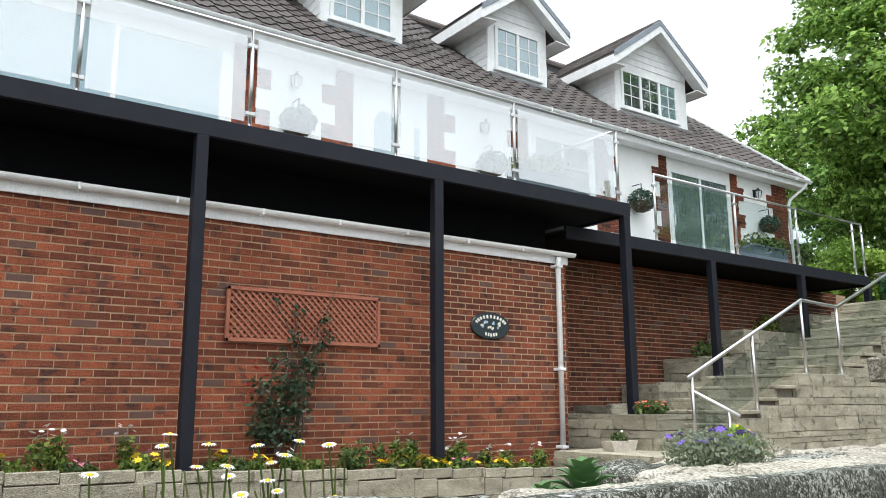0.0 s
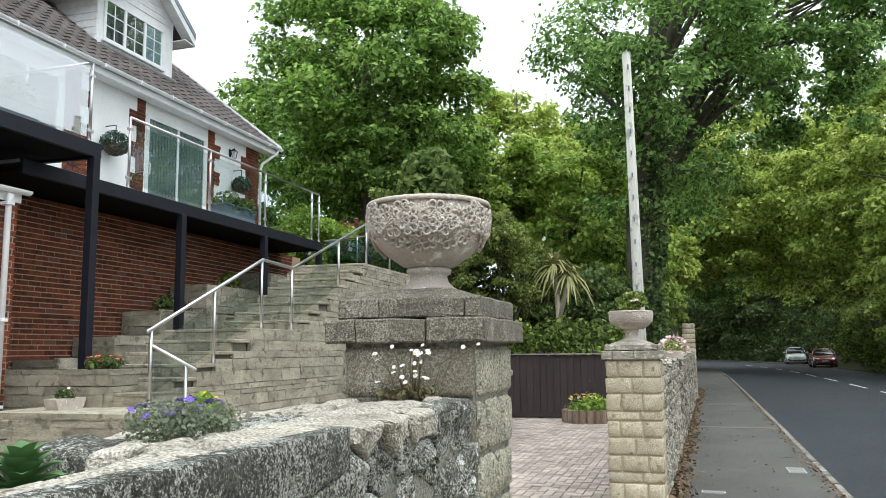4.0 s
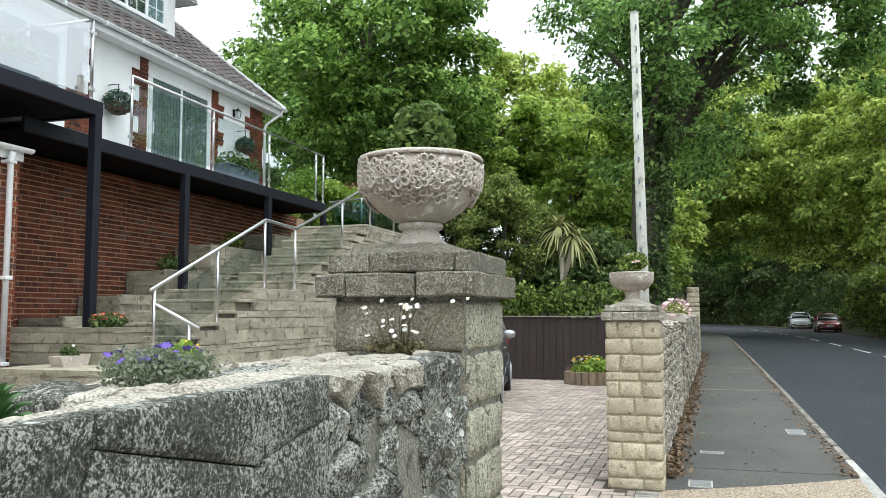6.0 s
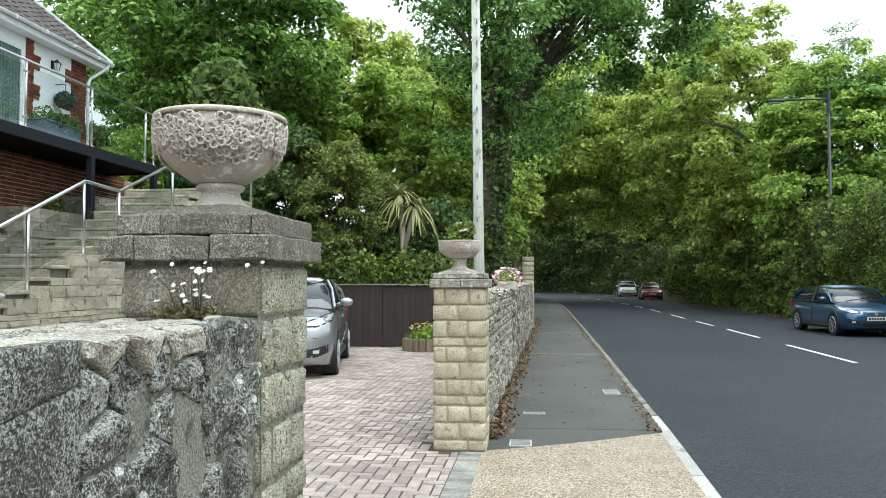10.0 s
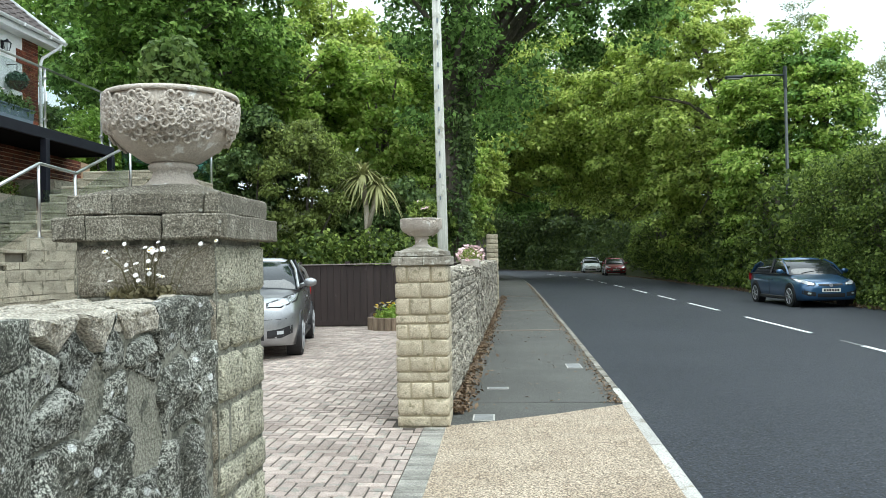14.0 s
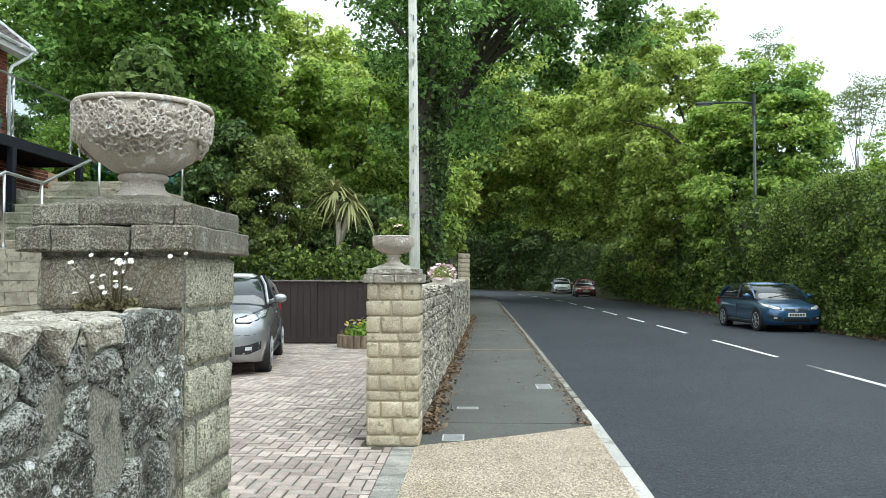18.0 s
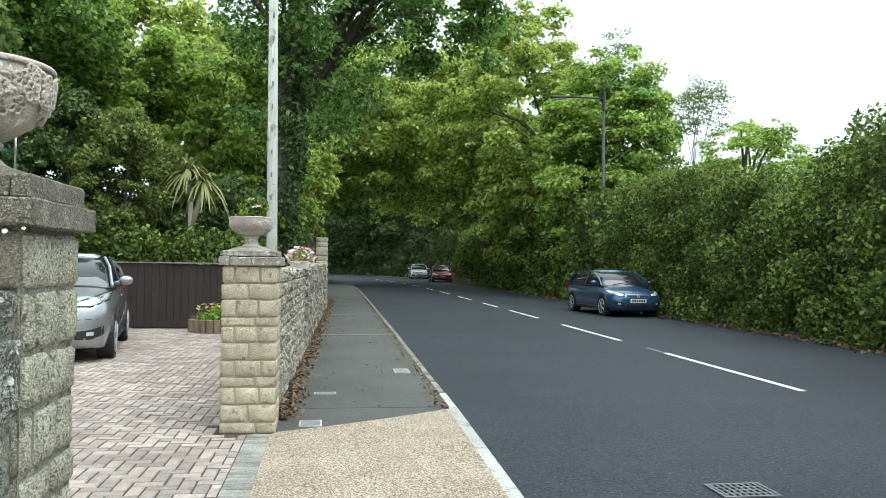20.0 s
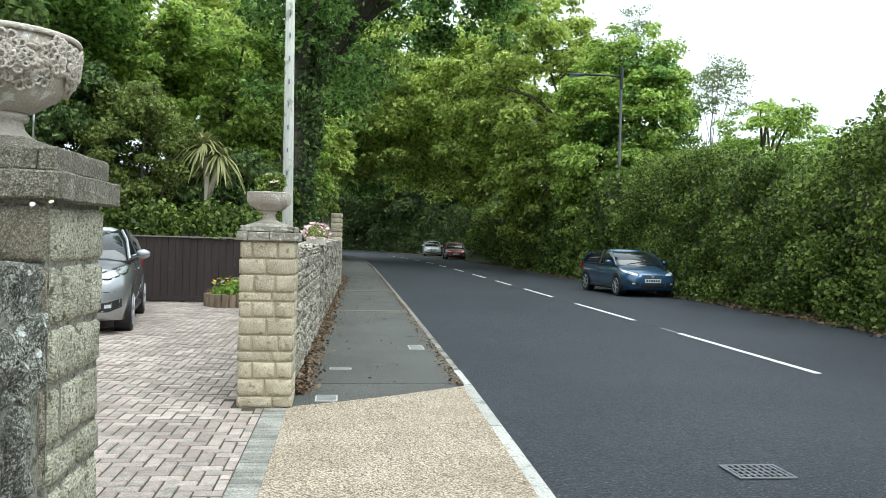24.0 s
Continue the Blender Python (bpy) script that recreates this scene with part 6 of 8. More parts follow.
part("post", tube([(RX + 0.46, 7.55, 0.3), (RX + 0.46, 7.55, 1.37)], 0.019, 10), M_STEEL, rail, smooth=True)
p = part("pane", prism([(RX + 0.05, 0.75), (RX + 0.43, 0.58), (RX + 0.43, 1.24), (RX + 0.05, 1.42)], "y", 7.546, 7.554), M_BALU_CLEAR, rail, "clear glass pane")
p.visible_shadow = False
ob = thing("glass_balustrade", "glass balustrade round the upper landing", "balustrade", "glass balustrades")
part("top_rail", tube([(-8.02, 16.3, 4.0), (-5.95, 16.2, 4.1), (-5.95, 13.85, 3.93)], 0.021, 10), M_STEEL, ob, smooth=True)
for q in ((-7.2, 16.25), (-5.95, 16.2), (-5.95, 15.0)):
    part("post", tube([(*q, 3.1), (*q, 4.05)], 0.02, 10), M_STEEL, ob, smooth=True)
M_GREENGLASS = glass("green_tinted_glass", (0.55, 0.75, 0.72), 0.85)
for q in (box(-7.9, -6.05, 16.22, 16.23, 3.2, 3.98), box(-5.955, -5.945, 14.0, 14.95, 3.15, 3.85), box(-5.955, -5.945, 15.1, 16.1, 3.15, 3.95)):
    p = part("pane", q, M_GREENGLASS, ob, "greenish glass pane")
    p.visible_shadow = False

# ---- raised bed behind the near wall ----
tagged(new("raised_bed", to_mesh("raised_bed", prism([(-1.95, -6), (-0.87, -6), (-0.87, 0.55), (-0.935, 0.79), (-1.24, 0.94), (-1.24, 1.9), (-1.95, 1.9)], "z", -0.1, 1.08), M_SOIL)), "raised soil bed behind the near wall", "soil", "", "structure")
def succulent(label, at, n, size):
    """A rosette of broad, keeled, pointed leaves, the inner ones steeper."""
    ob = thing("agave", label, "plant", "succulents on the wall top", at)
    for k in range(n):
        a, ring = 2.4 * k, k / n
        lift = radians(80 - 62 * ring)
        L = size * (0.62 + 0.38 * ring)
        b = bmesh.new()
        prev = None
        for t, w in ((0.0, 0.10), (0.2, 0.13), (0.42, 0.21), (0.64, 0.27), (0.8, 0.22), (0.92, 0.11), (1.0, 0.01)):
            bend = lift - 0.35 * t * t
            c = Vector((L * t * math.cos(bend), 0, L * t * math.sin(bend)))
            up = Vector((-math.sin(bend), 0, math.cos(bend))) * w * L * 0.35
            row = [b.verts.new(c + Vector((0, -w * L, 0)) + up), b.verts.new(c), b.verts.new(c + Vector((0, w * L, 0)) + up)]
            if prev:
                b.faces.new((prev[0], prev[1], row[1], row[0]))
                b.faces.new((prev[1], prev[2], row[2], row[1]))
            prev = row
        part("leaf", b, L_AGAVE, ob, smooth=True).matrix_basis = pose(0, 0, 0.01 - 0.05 * ring, 0, 0, math.degrees(a))
    part("stem", tube([(0, 0, 1.07 - at[2]), (0, 0, 0.01)], 0.009, 8), L_AGAVE, ob)


succulent("green rosette of broad pointed succulent leaves", (-1.03, 0.765, 1.318), 36, 0.085)
succulent("smaller green succulent rosette beside a larger one", (-1.045, 0.69, 1.295), 24, 0.062)
clump("pansies", "purple pansies and silvery leaves in a hollow of the wall top", (-0.99, 1.08, 1.348), [(0, 0, 0.025, 0.045, 0.9), (0.02, 0.07, 0.02, 0.04, 0.9), (-0.03, -0.06, 0.025, 0.04, 0.9), (-0.05, 0.05, 0.025, 0.04, 0.9)], 2600, 0.0085, L_GREY, F_PURPLE, 24, 0.0105)
clump("pansies", "yellow-leaved sprig with dry stems on the wall top", (-1.1, 1.3, 1.348), [(0, 0, 0.03, 0.035, 1.0), (-0.03, 0.03, 0.03, 0.03, 1.0)], 320, 0.013, L_LIME, F_YELLOW, 9, 0.0065)


def oxeye(x, y, z, h, lean, r=0.02):
    ob = thing("oxeye_daisy", "white daisy with a yellow eye on a thin stem", "flower", "daisies behind the wall", (x, y, z))
    tip = Vector((lean[0], lean[1], h))
    part("stem", tube([(0, 0, 0), tip * 0.5 + Vector((0.01, 0, 0)), tip], 0.0022, 5), L_HEDGE, ob)
    b = bmesh.new()
    m = Matrix.Translation(tip) @ Euler((random.uniform(-0.25, 0.25), random.uniform(-0.05, 0.3), 0)).to_matrix().to_4x4()
    for k in range(16):
        a = 2 * math.pi * k / 16
        q = [(0.3 * r * math.cos(a), 0.3 * r * math.sin(a), 0), (0.75 * r * math.cos(a - 0.17), 0.75 * r * math.sin(a - 0.17), 0.002), (r * math.cos(a), r * math.sin(a), -0.001), (0.75 * r * math.cos(a + 0.17), 0.75 * r * math.sin(a + 0.17), 0.002)]
        b.faces.new([b.verts.new(m @ Vector(v)) for v in q])
    part("petals", b, F_WHITE, ob)
    b = lathe([(0.006, 0.0), (0.005, 0.003), (0.002, 0.0045)], 10)
    bmesh.ops.transform(b, matrix=m, verts=b.verts)
    part("eye", b, F_YELLOW, ob, "yellow eye")
    return ob


g = random.Random(9)
for x, y, z in ((-1.6, 0.19, 1.41), (-1.62, 0.21, 1.43), (-1.6, 0.28, 1.41), (-1.6, 0.38, 1.405), (-1.58, 0.43, 1.385), (-1.6, 0.41, 1.37), (-1.63, 0.33, 1.365), (-1.5, 0.36, 1.345), (-1.48, 0.30, 1.325), (-1.5, 0.38, 1.325), (-1.62, 0.48, 1.41), (-1.62, 0.55, 1.40), (-1.55, 0.53, 1.30), (-1.72, 0.30, 1.36), (-1.7, 0.36, 1.34), (-1.66, 0.08, 1.36)):
    dx, dy = g.uniform(-0.03, 0.03), g.uniform(-0.05, 0.03)
    oxeye(x - dx, y - dy + 0.05, 1.08, z - 1.105, (dx, dy), g.uniform(0.013, 0.019))
b = thing("daisy_stems", "thin bare flower stems behind the wall", "plant", "", (-1.6, 0.3, 1.08))
for k in range(30):
    y = g.uniform(-0.1, 0.35)
    part("stem", tube([(g.uniform(-0.1, 0.1), y, 0), (g.uniform(-0.1, 0.1), y + g.uniform(-0.05, 0.05), g.uniform(0.12, 0.28))], 0.002, 4), L_RUST, b)

L_FLEA = leafy("dry_fleabane_leaves", (0.07, 0.065, 0.03), (0.15, 0.13, 0.065), (0.25, 0.22, 0.12), 0.2)
# fleabane at the foot of the pillar
ob = thing("fleabane", "white and pink fleabane growing at the pillar foot", "plant", "", (-0.97, 2.17, 1.352))
p, d = blob_points([(0, 0, 0.01, 0.06, 0.5), (0.06, 0, 0.01, 0.05, 0.5), (-0.06, 0, 0.01, 0.05, 0.5)], 500, 0.9)
p[:, 2] = np.abs(p[:, 2])
part("leaves", leaf_mesh("leaves", p, 0.015, L_FLEA, d), L_FLEA, ob)
heads = []
for k in range(26):
    tip = Vector((g.gauss(0.02, 0.085), g.uniform(-0.06, -0.01), g.uniform(0.035, 0.16)))
    heads.append(tip)
    part("stem", tube([(tip.x * 0.4, 0, 0), tip * 0.6 + Vector((0, 0, 0.01)), tip], 0.0013, 4), L_FLEA, ob)
b = bmesh.new()
for tip in heads:
    m = Matrix.Translation(tip) @ Euler((g.uniform(0.2, 1.3), g.uniform(-0.4, 0.4), 0)).to_matrix().to_4x4()
    rr = g.uniform(0.007, 0.011)
    for k in range(12):
        a = 2 * math.pi * k / 12
        q = [(0, 0, 0.001), (0.7 * rr * math.cos(a - 0.25), 0.7 * rr * math.sin(a - 0.25), 0.002), (rr * math.cos(a), rr * math.sin(a), 0), (0.7 * rr * math.cos(a + 0.25), 0.7 * rr * math.sin(a + 0.25), 0.002)]
        b.faces.new([b.verts.new(m @ Vector(v)) for v in q])
part("blossom", b, F_WHITE, ob)
b = bmesh.new()
for tip in heads[:7]:
    bmesh.ops.create_icosphere(b, subdivisions=1, radius=0.0026, matrix=Matrix.Translation(tip + Vector((0, -0.002, 0.001))))
part("flower_eye", b, F_YELLOW, ob)

# plants in the urns
clump("urn_plant", "green curly bushy plant growing out of the large urn", (-0.985, 2.43, 1.955), [(0, 0, 0.07, 0.10, 0.9), (-0.05, 0.03, 0.12, 0.065, 0.9), (0.055, -0.02, 0.11, 0.065, 0.9), (-0.02, -0.04, 0.15, 0.055, 0.9), (0.01, 0, 0.18, 0.055, 0.9), (0.03, 0.03, 0.2, 0.035, 0.9)], 3400, 0.026, L_CURLY)
clump("urn_sprig", "yellowish bronze sprig trailing over the urn rim", (-0.885, 2.40, 1.972), [(0, 0, 0.02, 0.035, 0.7), (0.045, 0.0, 0.01, 0.032, 0.7), (0.01, 0.04, 0.03, 0.03, 0.7), (0.03, -0.05, 0.015, 0.025, 0.6)], 500, 0.014, L_RUST)
clump("urn_plant", "green plant with pale pink flowers in the small urn", (-0.645, 7.045, 1.8), [(0.0, 0, 0.08, 0.10, 0.9), (0.06, 0, 0.12, 0.08, 0.9), (-0.05, 0, 0.1, 0.07, 0.9)], 800, 0.035, L_HEDGE, F_BLUSH, 5, 0.04)
wp = thing("wall_planter", "stone trough of small white flowers on the wall", "planter", "", (-0.42, 12.6, 1.32))
part("trough", box(-0.14, 0.14, -0.45, 0.45, 0.0, 0.14, 0.015), M_URN, wp)
p, d = blob_points([(0, t, 0.17, 0.17, 0.8) for t in (-0.3, 0, 0.3)], 500, 0.6)
part("leaves", leaf_mesh("leaves", p, 0.05, L_RUST, d), L_RUST, wp)
q, e = blob_points([(0, t, 0.19, 0.2, 0.8) for t in (-0.3, 0, 0.3)], 260, 0.1)
flowers("flowers", [tuple(v) for v in q if v[2] > 0.1], 0.032, F_BLUSH, wp)

# ---- fence, planter, pole, lamp, ironwork ----
fence = thing("board_fence", "dark brown stained board fence across the drive", "fence")
x = -6.4
g = random.Random(3)
while x < -0.9:
    z1 = 1.37 + (0.03 if x < -3.4 else 0.0)
    part("board", box(x, x + 0.146, 17.62 + 0.02 * (x > -3.4), 17.645 + 0.02 * (x > -3.4), 0.02, z1 + g.uniform(-0.006, 0.006), 0.003), M_FENCE, fence)
    x += 0.15
for x in (-6.3, -4.5, -3.4, -2.2, -1.0):
    part("post", box(x - 0.05, x + 0.05, 17.67, 17.77, 0.0, 1.46, 0.006), M_FENCE, fence)
part("rail", box(-6.4, -0.9, 17.6, 17.62, 0.03, 0.13, 0.003), M_FENCE, fence, "gravel board")
part("rail", box(-6.4, -0.9, 17.59, 17.68, 1.385, 1.41, 0.003), surf("pale_cap_rail", (0.2, 0.17, 0.15), (0.28, 0.25, 0.22), 4, 0.8, 0.2, 40), fence, "greyed cap rail")
M_LOG = surf("brown_log_wood", (0.15, 0.11, 0.075), (0.28, 0.215, 0.15), 5, 0.9, 0.5, 60, vary=0.25, streak=(4, 4, 0.6))
hp = thing("log_planter", "round wooden planter with yellow and white flowers", "planter", "", (-2.25, 16.9, 0))
for k in range(22):
    a = 2 * math.pi * k / 22
    part("log", tube([(0.5 * math.cos(a), 0.5 * math.sin(a), 0), (0.5 * math.cos(a), 0.5 * math.sin(a), 0.26)], 0.075, 8), M_LOG, hp)
part("soil", tube([(0, 0, 0.05), (0, 0, 0.22)], 0.45, 16), M_SOIL, hp)
p, d = blob_points([(-0.2, 0, 0.3, 0.22, 0.8), (0.15, -0.1, 0.32, 0.25, 0.9), (0.1, 0.2, 0.32, 0.25, 0.9)], 900, 0.7)
part("leaves", leaf_mesh("leaves", p, 0.07, L_LIME, d), L_LIME, hp)
q, e = blob_points([(-0.1, -0.05, 0.36, 0.3, 0.8)], 60, 0.1)
q = [tuple(v) for v in q if v[2] > 0.3]
flowers("flowers", q[::2], 0.05, F_YELLOW, hp)
flowers("flowers", q[1::2], 0.05, F_WHITE, hp)

pole = thing("telegraph_pole", "weathered grey wooden telegraph pole behind the wall", "pole", "", (-1.06, 15.0, 0))
part("shaft", tube([(0.03, 0, -0.3), (0.02, 0, 2), (-0.03, 0, 7.1)], [0.112, 0.100, 0.078], 14), M_POLE, pole, smooth=True)
part("cap", tube([(-0.03, 0, 7.1), (-0.03, 0, 7.13)], 0.083, 14), M_POLE, pole)
for k, z in enumerate(np.arange(2.2, 6.9, 0.42)):
    part("step_bolt", box(-0.012, 0.012, -0.125, -0.07, z - 0.04, z + 0.04), M_TERRACOTTA, pole, "rusty fixing")
lamp = thing("street_lamp", "dark grey street lamp on a tall pole with a long arm", "street lamp", "", (11.5, 32.7, -0.5))
M_LAMP = plain("lamp_paint", (0.03, 0.04, 0.04), 0.5)
part("pole", tube([(0, 0, 0.3), (0, 0, 2.0), (0, 0, 2.05), (0, 0, 9.25)], [0.1, 0.1, 0.07, 0.055], 12), M_LAMP, lamp, smooth=True)
part("arm", tube([(0, 0, 9.1), (-0.8, 0, 9.13), (-1.7, 0, 9.11)], 0.04, 8), M_LAMP, lamp, smooth=True)
b = box(-2.35, -1.65, -0.12, 0.12, 9.03, 9.14, 0.03)
part("head", b, M_LAMP, lamp, "flat lamp head")
part("lens", box(-2.28, -1.75, -0.09, 0.09, 9.0, 9.03, 0.008), plain("lamp_lens", (0.5, 0.5, 0.48), 0.3), lamp)
part("bracket", tube([(0, 0, 8.6), (0, 0, 9.45)], 0.075, 10), M_LAMP, lamp)

drain = thing("road_drain", "iron gully grate let into the road", "drain", "", (2.86, 5.17, -0.098))
drain.scale = (0.86, 0.66, 1)
M_IRON = surf("worn_iron", (0.12, 0.125, 0.13), (0.24, 0.25, 0.26), 9, 0.5, 0.2, 80, 0.6)
for a in ((-0.24, 0.24, -0.24, -0.215), (-0.24, 0.24, 0.215, 0.24), (-0.24, -0.215, -0.215, 0.215), (0.215, 0.24, -0.215, 0.215)):
    part("frame", box(*a, 0.0, 0.012, 0.002), M_IRON, drain)
# Flat plate; the shade of an open pit is only its colour.
part("pit", box(-0.215, 0.215, -0.215, 0.215, 0.0, 0.003), M_NEAR_BLACK, drain, "near-black plate standing for the shaded pit below the bars")
for k in range(8):
    x = -0.19 + k * 0.054
    part("bar", box(x - 0.01, x + 0.01, -0.215, 0.215, 0.003, 0.010), M_IRON, drain)
for k in range(3):
    y = -0.11 + k * 0.11
    part("bar", box(-0.215, 0.215, y - 0.012, y + 0.012, 0.003, 0.009), M_IRON, drain)
M_COVER = surf("cast_cover", (0.17, 0.175, 0.17), (0.27, 0.275, 0.27), 6, 0.7, 0.3, 70)
for x, y, sx, sy, z in ((-0.12, 7.25, 0.10, 0.14, 0.0), (0.0, 8.9, 0.12, 0.07, 0.002), (1.0, 10.7, 0.10, 0.22, 0.002)):
    ob = thing("cover_plate", "small grey service cover set in the pavement", "cover", "covers in the pavement", (x, y, z))
    part("frame", box(-sx, sx, -sy, sy, -0.01, 0.004, 0.001), M_KERB, ob)
    part("lid", box(-sx + 0.015, sx - 0.015, -sy + 0.015, sy - 0.015, 0.004, 0.007, 0.001), M_COVER, ob)
# cement bands laid across the pavement
for k, y in enumerate((16.2, 22.5, 31.0)):
    x = kerb_x(y)
    b = box(x - 1.9, x - 0.14, y - 0.12, y + 0.12, -0.02, 0.004)
    structure("pavement_band_%d" % (k + 1), b, surf("pale_cement_%d" % k, (0.13, 0.105, 0.08), (0.19, 0.165, 0.135), 3, 0.9, 0.3, 60), "brownish cement band across the pavement", "pavement")
# wind-blown leaves along the wall foot
g2 = np.random.default_rng(21)
n = 2600
yy = 7.4 + 24 * g2.random(n) ** 1.3
off = np.abs(g2.normal(0, 0.10, n))
pts = np.column_stack([[wall2_x(v) for v in yy] + off, yy, 0.012 + 0.02 * g2.random(n)])
me = leaf_mesh("leaf_litter", pts, 0.05, L_DRY, None, 1.5)
tagged(new("leaf_litter", me), "brown fallen leaves blown along the wall foot", "leaves", "", "stuff")
n = 1500
yy = 7.9 + 40 * g2.random(n) ** 1.5
pts = np.column_stack([[kerb_x(v) - 0.1 for v in yy] - np.abs(g2.normal(0, 0.07, n)), yy, 0.01 + 0.012 * g2.random(n)])
tagged(new("leaf_litter", leaf_mesh("leaf_litter", pts, 0.035, L_DRY, None, 2.5)), "dry leaves and dirt caught along the kerb", "leaves", "", "stuff")
n = 420
yy = 7.6 + 28 * g2.random(n) ** 1.3
pts = np.column_stack([[kerb_x(v) for v in yy] - g2.uniform(0.12, 1.7, n), yy, 0.006 + 0.006 * g2.random(n)])
tagged(new("leaf_litter", leaf_mesh("leaf_litter", pts, 0.035, L_DRY, None, 4.0)), "scattered brown leaves lying on the pavement", "leaves", "", "stuff")
n = 2500
yy = g2.uniform(8, 45, n)
pts = np.column_stack([[kerb_x(v) + 9.2 for v in yy] + g2.normal(0, 0.35, n), yy, -0.05 + 0.03 * g2.random(n)])
tagged(new("leaf_litter", leaf_mesh("leaf_litter", pts, 0.06, L_DRY, None, 1.5)), "brown fallen leaves under the hedge", "leaves", "", "stuff")


# ---- cars ----
M_TYRE = plain("tyre_rubber", (0.02, 0.02, 0.021), 0.85)
M_RIM = plain("alloy_rim", (0.5, 0.51, 0.53), 0.35, 0.5)
M_TRIM = plain("black_trim", (0.02, 0.02, 0.022), 0.5)
M_LENS = plain("headlight_lens", (0.78, 0.82, 0.85), 0.06, 0.35, 1.0)
M_RED = plain("tail_light", (0.4, 0.02, 0.02), 0.2)
M_CARGLASS = surf("car_glass", (0.012, 0.016, 0.018), (0.02, 0.025, 0.028), 2, 0.03, 0)
M_CARGLASS.node_tree.nodes["Principled BSDF"].inputs["Specular IOR Level"].default_value = 0.8
M_PLATE = plain("plate_white", (0.75, 0.75, 0.7), 0.5)
M_PLATE_Y = plain("plate_yellow", (0.75, 0.55, 0.05), 0.5)


def loft(rings):
    b = bmesh.new()
    vr = [[b.verts.new(p) for p in r] for r in rings]
    n = len(vr[0])
    for a, c in zip(vr, vr[1:]):
        for k in range(n):
            b.faces.new((a[k], a[(k + 1) % n], c[(k + 1) % n], c[k]))
    b.faces.new(vr[0][::-1])
    b.faces.new(vr[-1])
    bmesh.ops.recalc_face_normals(b, faces=b.faces)
    return b


def car(label, at, turn, L, W, H, paint, hood=0.92, nose=0.62, plate=M_PLATE, estate=0.0):
    """A hatchback whose front looks towards -y: lofted body, glasshouse with pillars, wheels, lights and trim."""
    ob = thing("parked_car", label, "car", "parked cars", at)
    ob.rotation_euler = (0, 0, radians(turn))
    hw = W / 2

    def section(y, w, zb, zt, crown=0.03):
        half = [(0.0, zt), (w * 0.55, zt - crown * 0.3), (w * 0.82, zt - crown), (w * 0.95, zt - 0.10), (w, zb + (zt - zb) * 0.55), (w * 0.985, zb + (zt - zb) * 0.30), (w * 0.94, zb + 0.02), (w * 0.6, zb), (0.0, zb)]
        return [(x, y, z) for x, z in half] + [(-x, y, z) for x, z in half[-2:0:-1]]
    st = [(0.0, 0.66, 0.34, nose - 0.10), (0.035, 0.78, 0.25, nose + 0.0), (0.10, 0.88, 0.21, nose + 0.07), (0.22, 0.95, 0.19, nose + 0.14), (0.45, 0.985, 0.18, hood - 0.08), (0.85, 1.0, 0.18, hood), (1.15, 1.0, 0.18, hood + 0.05),
          (1.8, 1.0, 0.17, hood + 0.04), (2.8, 1.0, 0.17, hood + 0.06), (L - 0.7, 0.985, 0.19, hood + 0.09), (L - 0.25, 0.95, 0.22, hood + 0.09), (L - 0.06, 0.86, 0.28, hood + 0.02), (L, 0.72, 0.36, hood - 0.2)]
    part("body", loft([section(y, hw * w, zb, zt) for y, w, zb, zt in st]), paint, ob, smooth=True)

    def skin_y(x, z):
        """How far behind the nose the body's skin lies at a place seen from in front."""
        for y in np.linspace(0.0, 1.3, 261):
            w, zb, zt = (float(np.interp(y, [r[0] for r in st], [r[c] for r in st])) for c in (1, 2, 3))
            ring = section(y, hw * w, zb, zt)[:9]
            if zb <= z <= zt and x <= np.interp(z, [p[2] for p in ring[::-1]], [p[0] for p in ring[::-1]]):
                return float(y)
        return 1.3

    def decal(s, low, high, out, grow):
        """A thin panel on the front of the body between a lower and an upper edge of (share of the half width, height)."""
        b = bmesh.new()
        rows = []
        n = 10
        lo_x, hi_x = low[0][0], low[-1][0]
        for i in range(n + 1):
            q = lo_x - grow + (hi_x - lo_x + 2 * grow) * i / n
            z0 = float(np.interp(q, [p[0] for p in low], [p[1] for p in low])) - grow
            z1 = float(np.interp(q, [p[0] for p in high], [p[1] for p in high])) + grow
            row = []
            for j in range(6):
                z = z0 + (z1 - z0) * j / 5
                x = q * hw
                y = skin_y(x, z)
                d = Vector((0.5 * q, -0.8, 0.25)).normalized() * out
                row.append(b.verts.new((s * (x + d.x), y + d.y, z + d.z)))
            rows.append(row)
        for r0, r1 in zip(rows, rows[1:]):
            for j in range(5):
                b.faces.new((r0[j], r0[j + 1], r1[j + 1], r1[j]))
        bmesh.ops.recalc_face_normals(b, faces=b.faces)
        bmesh.ops.solidify(b, geom=b.faces[:], thickness=0.004)
        return b

    hz = nose + 0.02
    HEAD = ([(0.50, hz - 0.03), (0.72, hz - 0.035), (0.93, hz + 0.05)], [(0.50, hz + 0.02), (0.72, hz + 0.09), (0.93, hz + 0.165)])
    belt = hood + 0.03
    glasses = [(0.98, 0.80, belt - 0.03, belt + 0.02), (1.35, 0.80, belt - 0.03, belt + 0.02 + (H - belt) * 0.55), (1.78, 0.73, belt - 0.03, H - 0.05), (2.4, 0.72, belt - 0.03, H - 0.01), (L - 0.62, 0.70, belt - 0.03, H - 0.05), (L - 0.34, 0.74, belt - 0.03, belt + (H - belt) * 0.6), (L - 0.1, 0.76, belt - 0.03, belt + 0.03)]
    rings = []
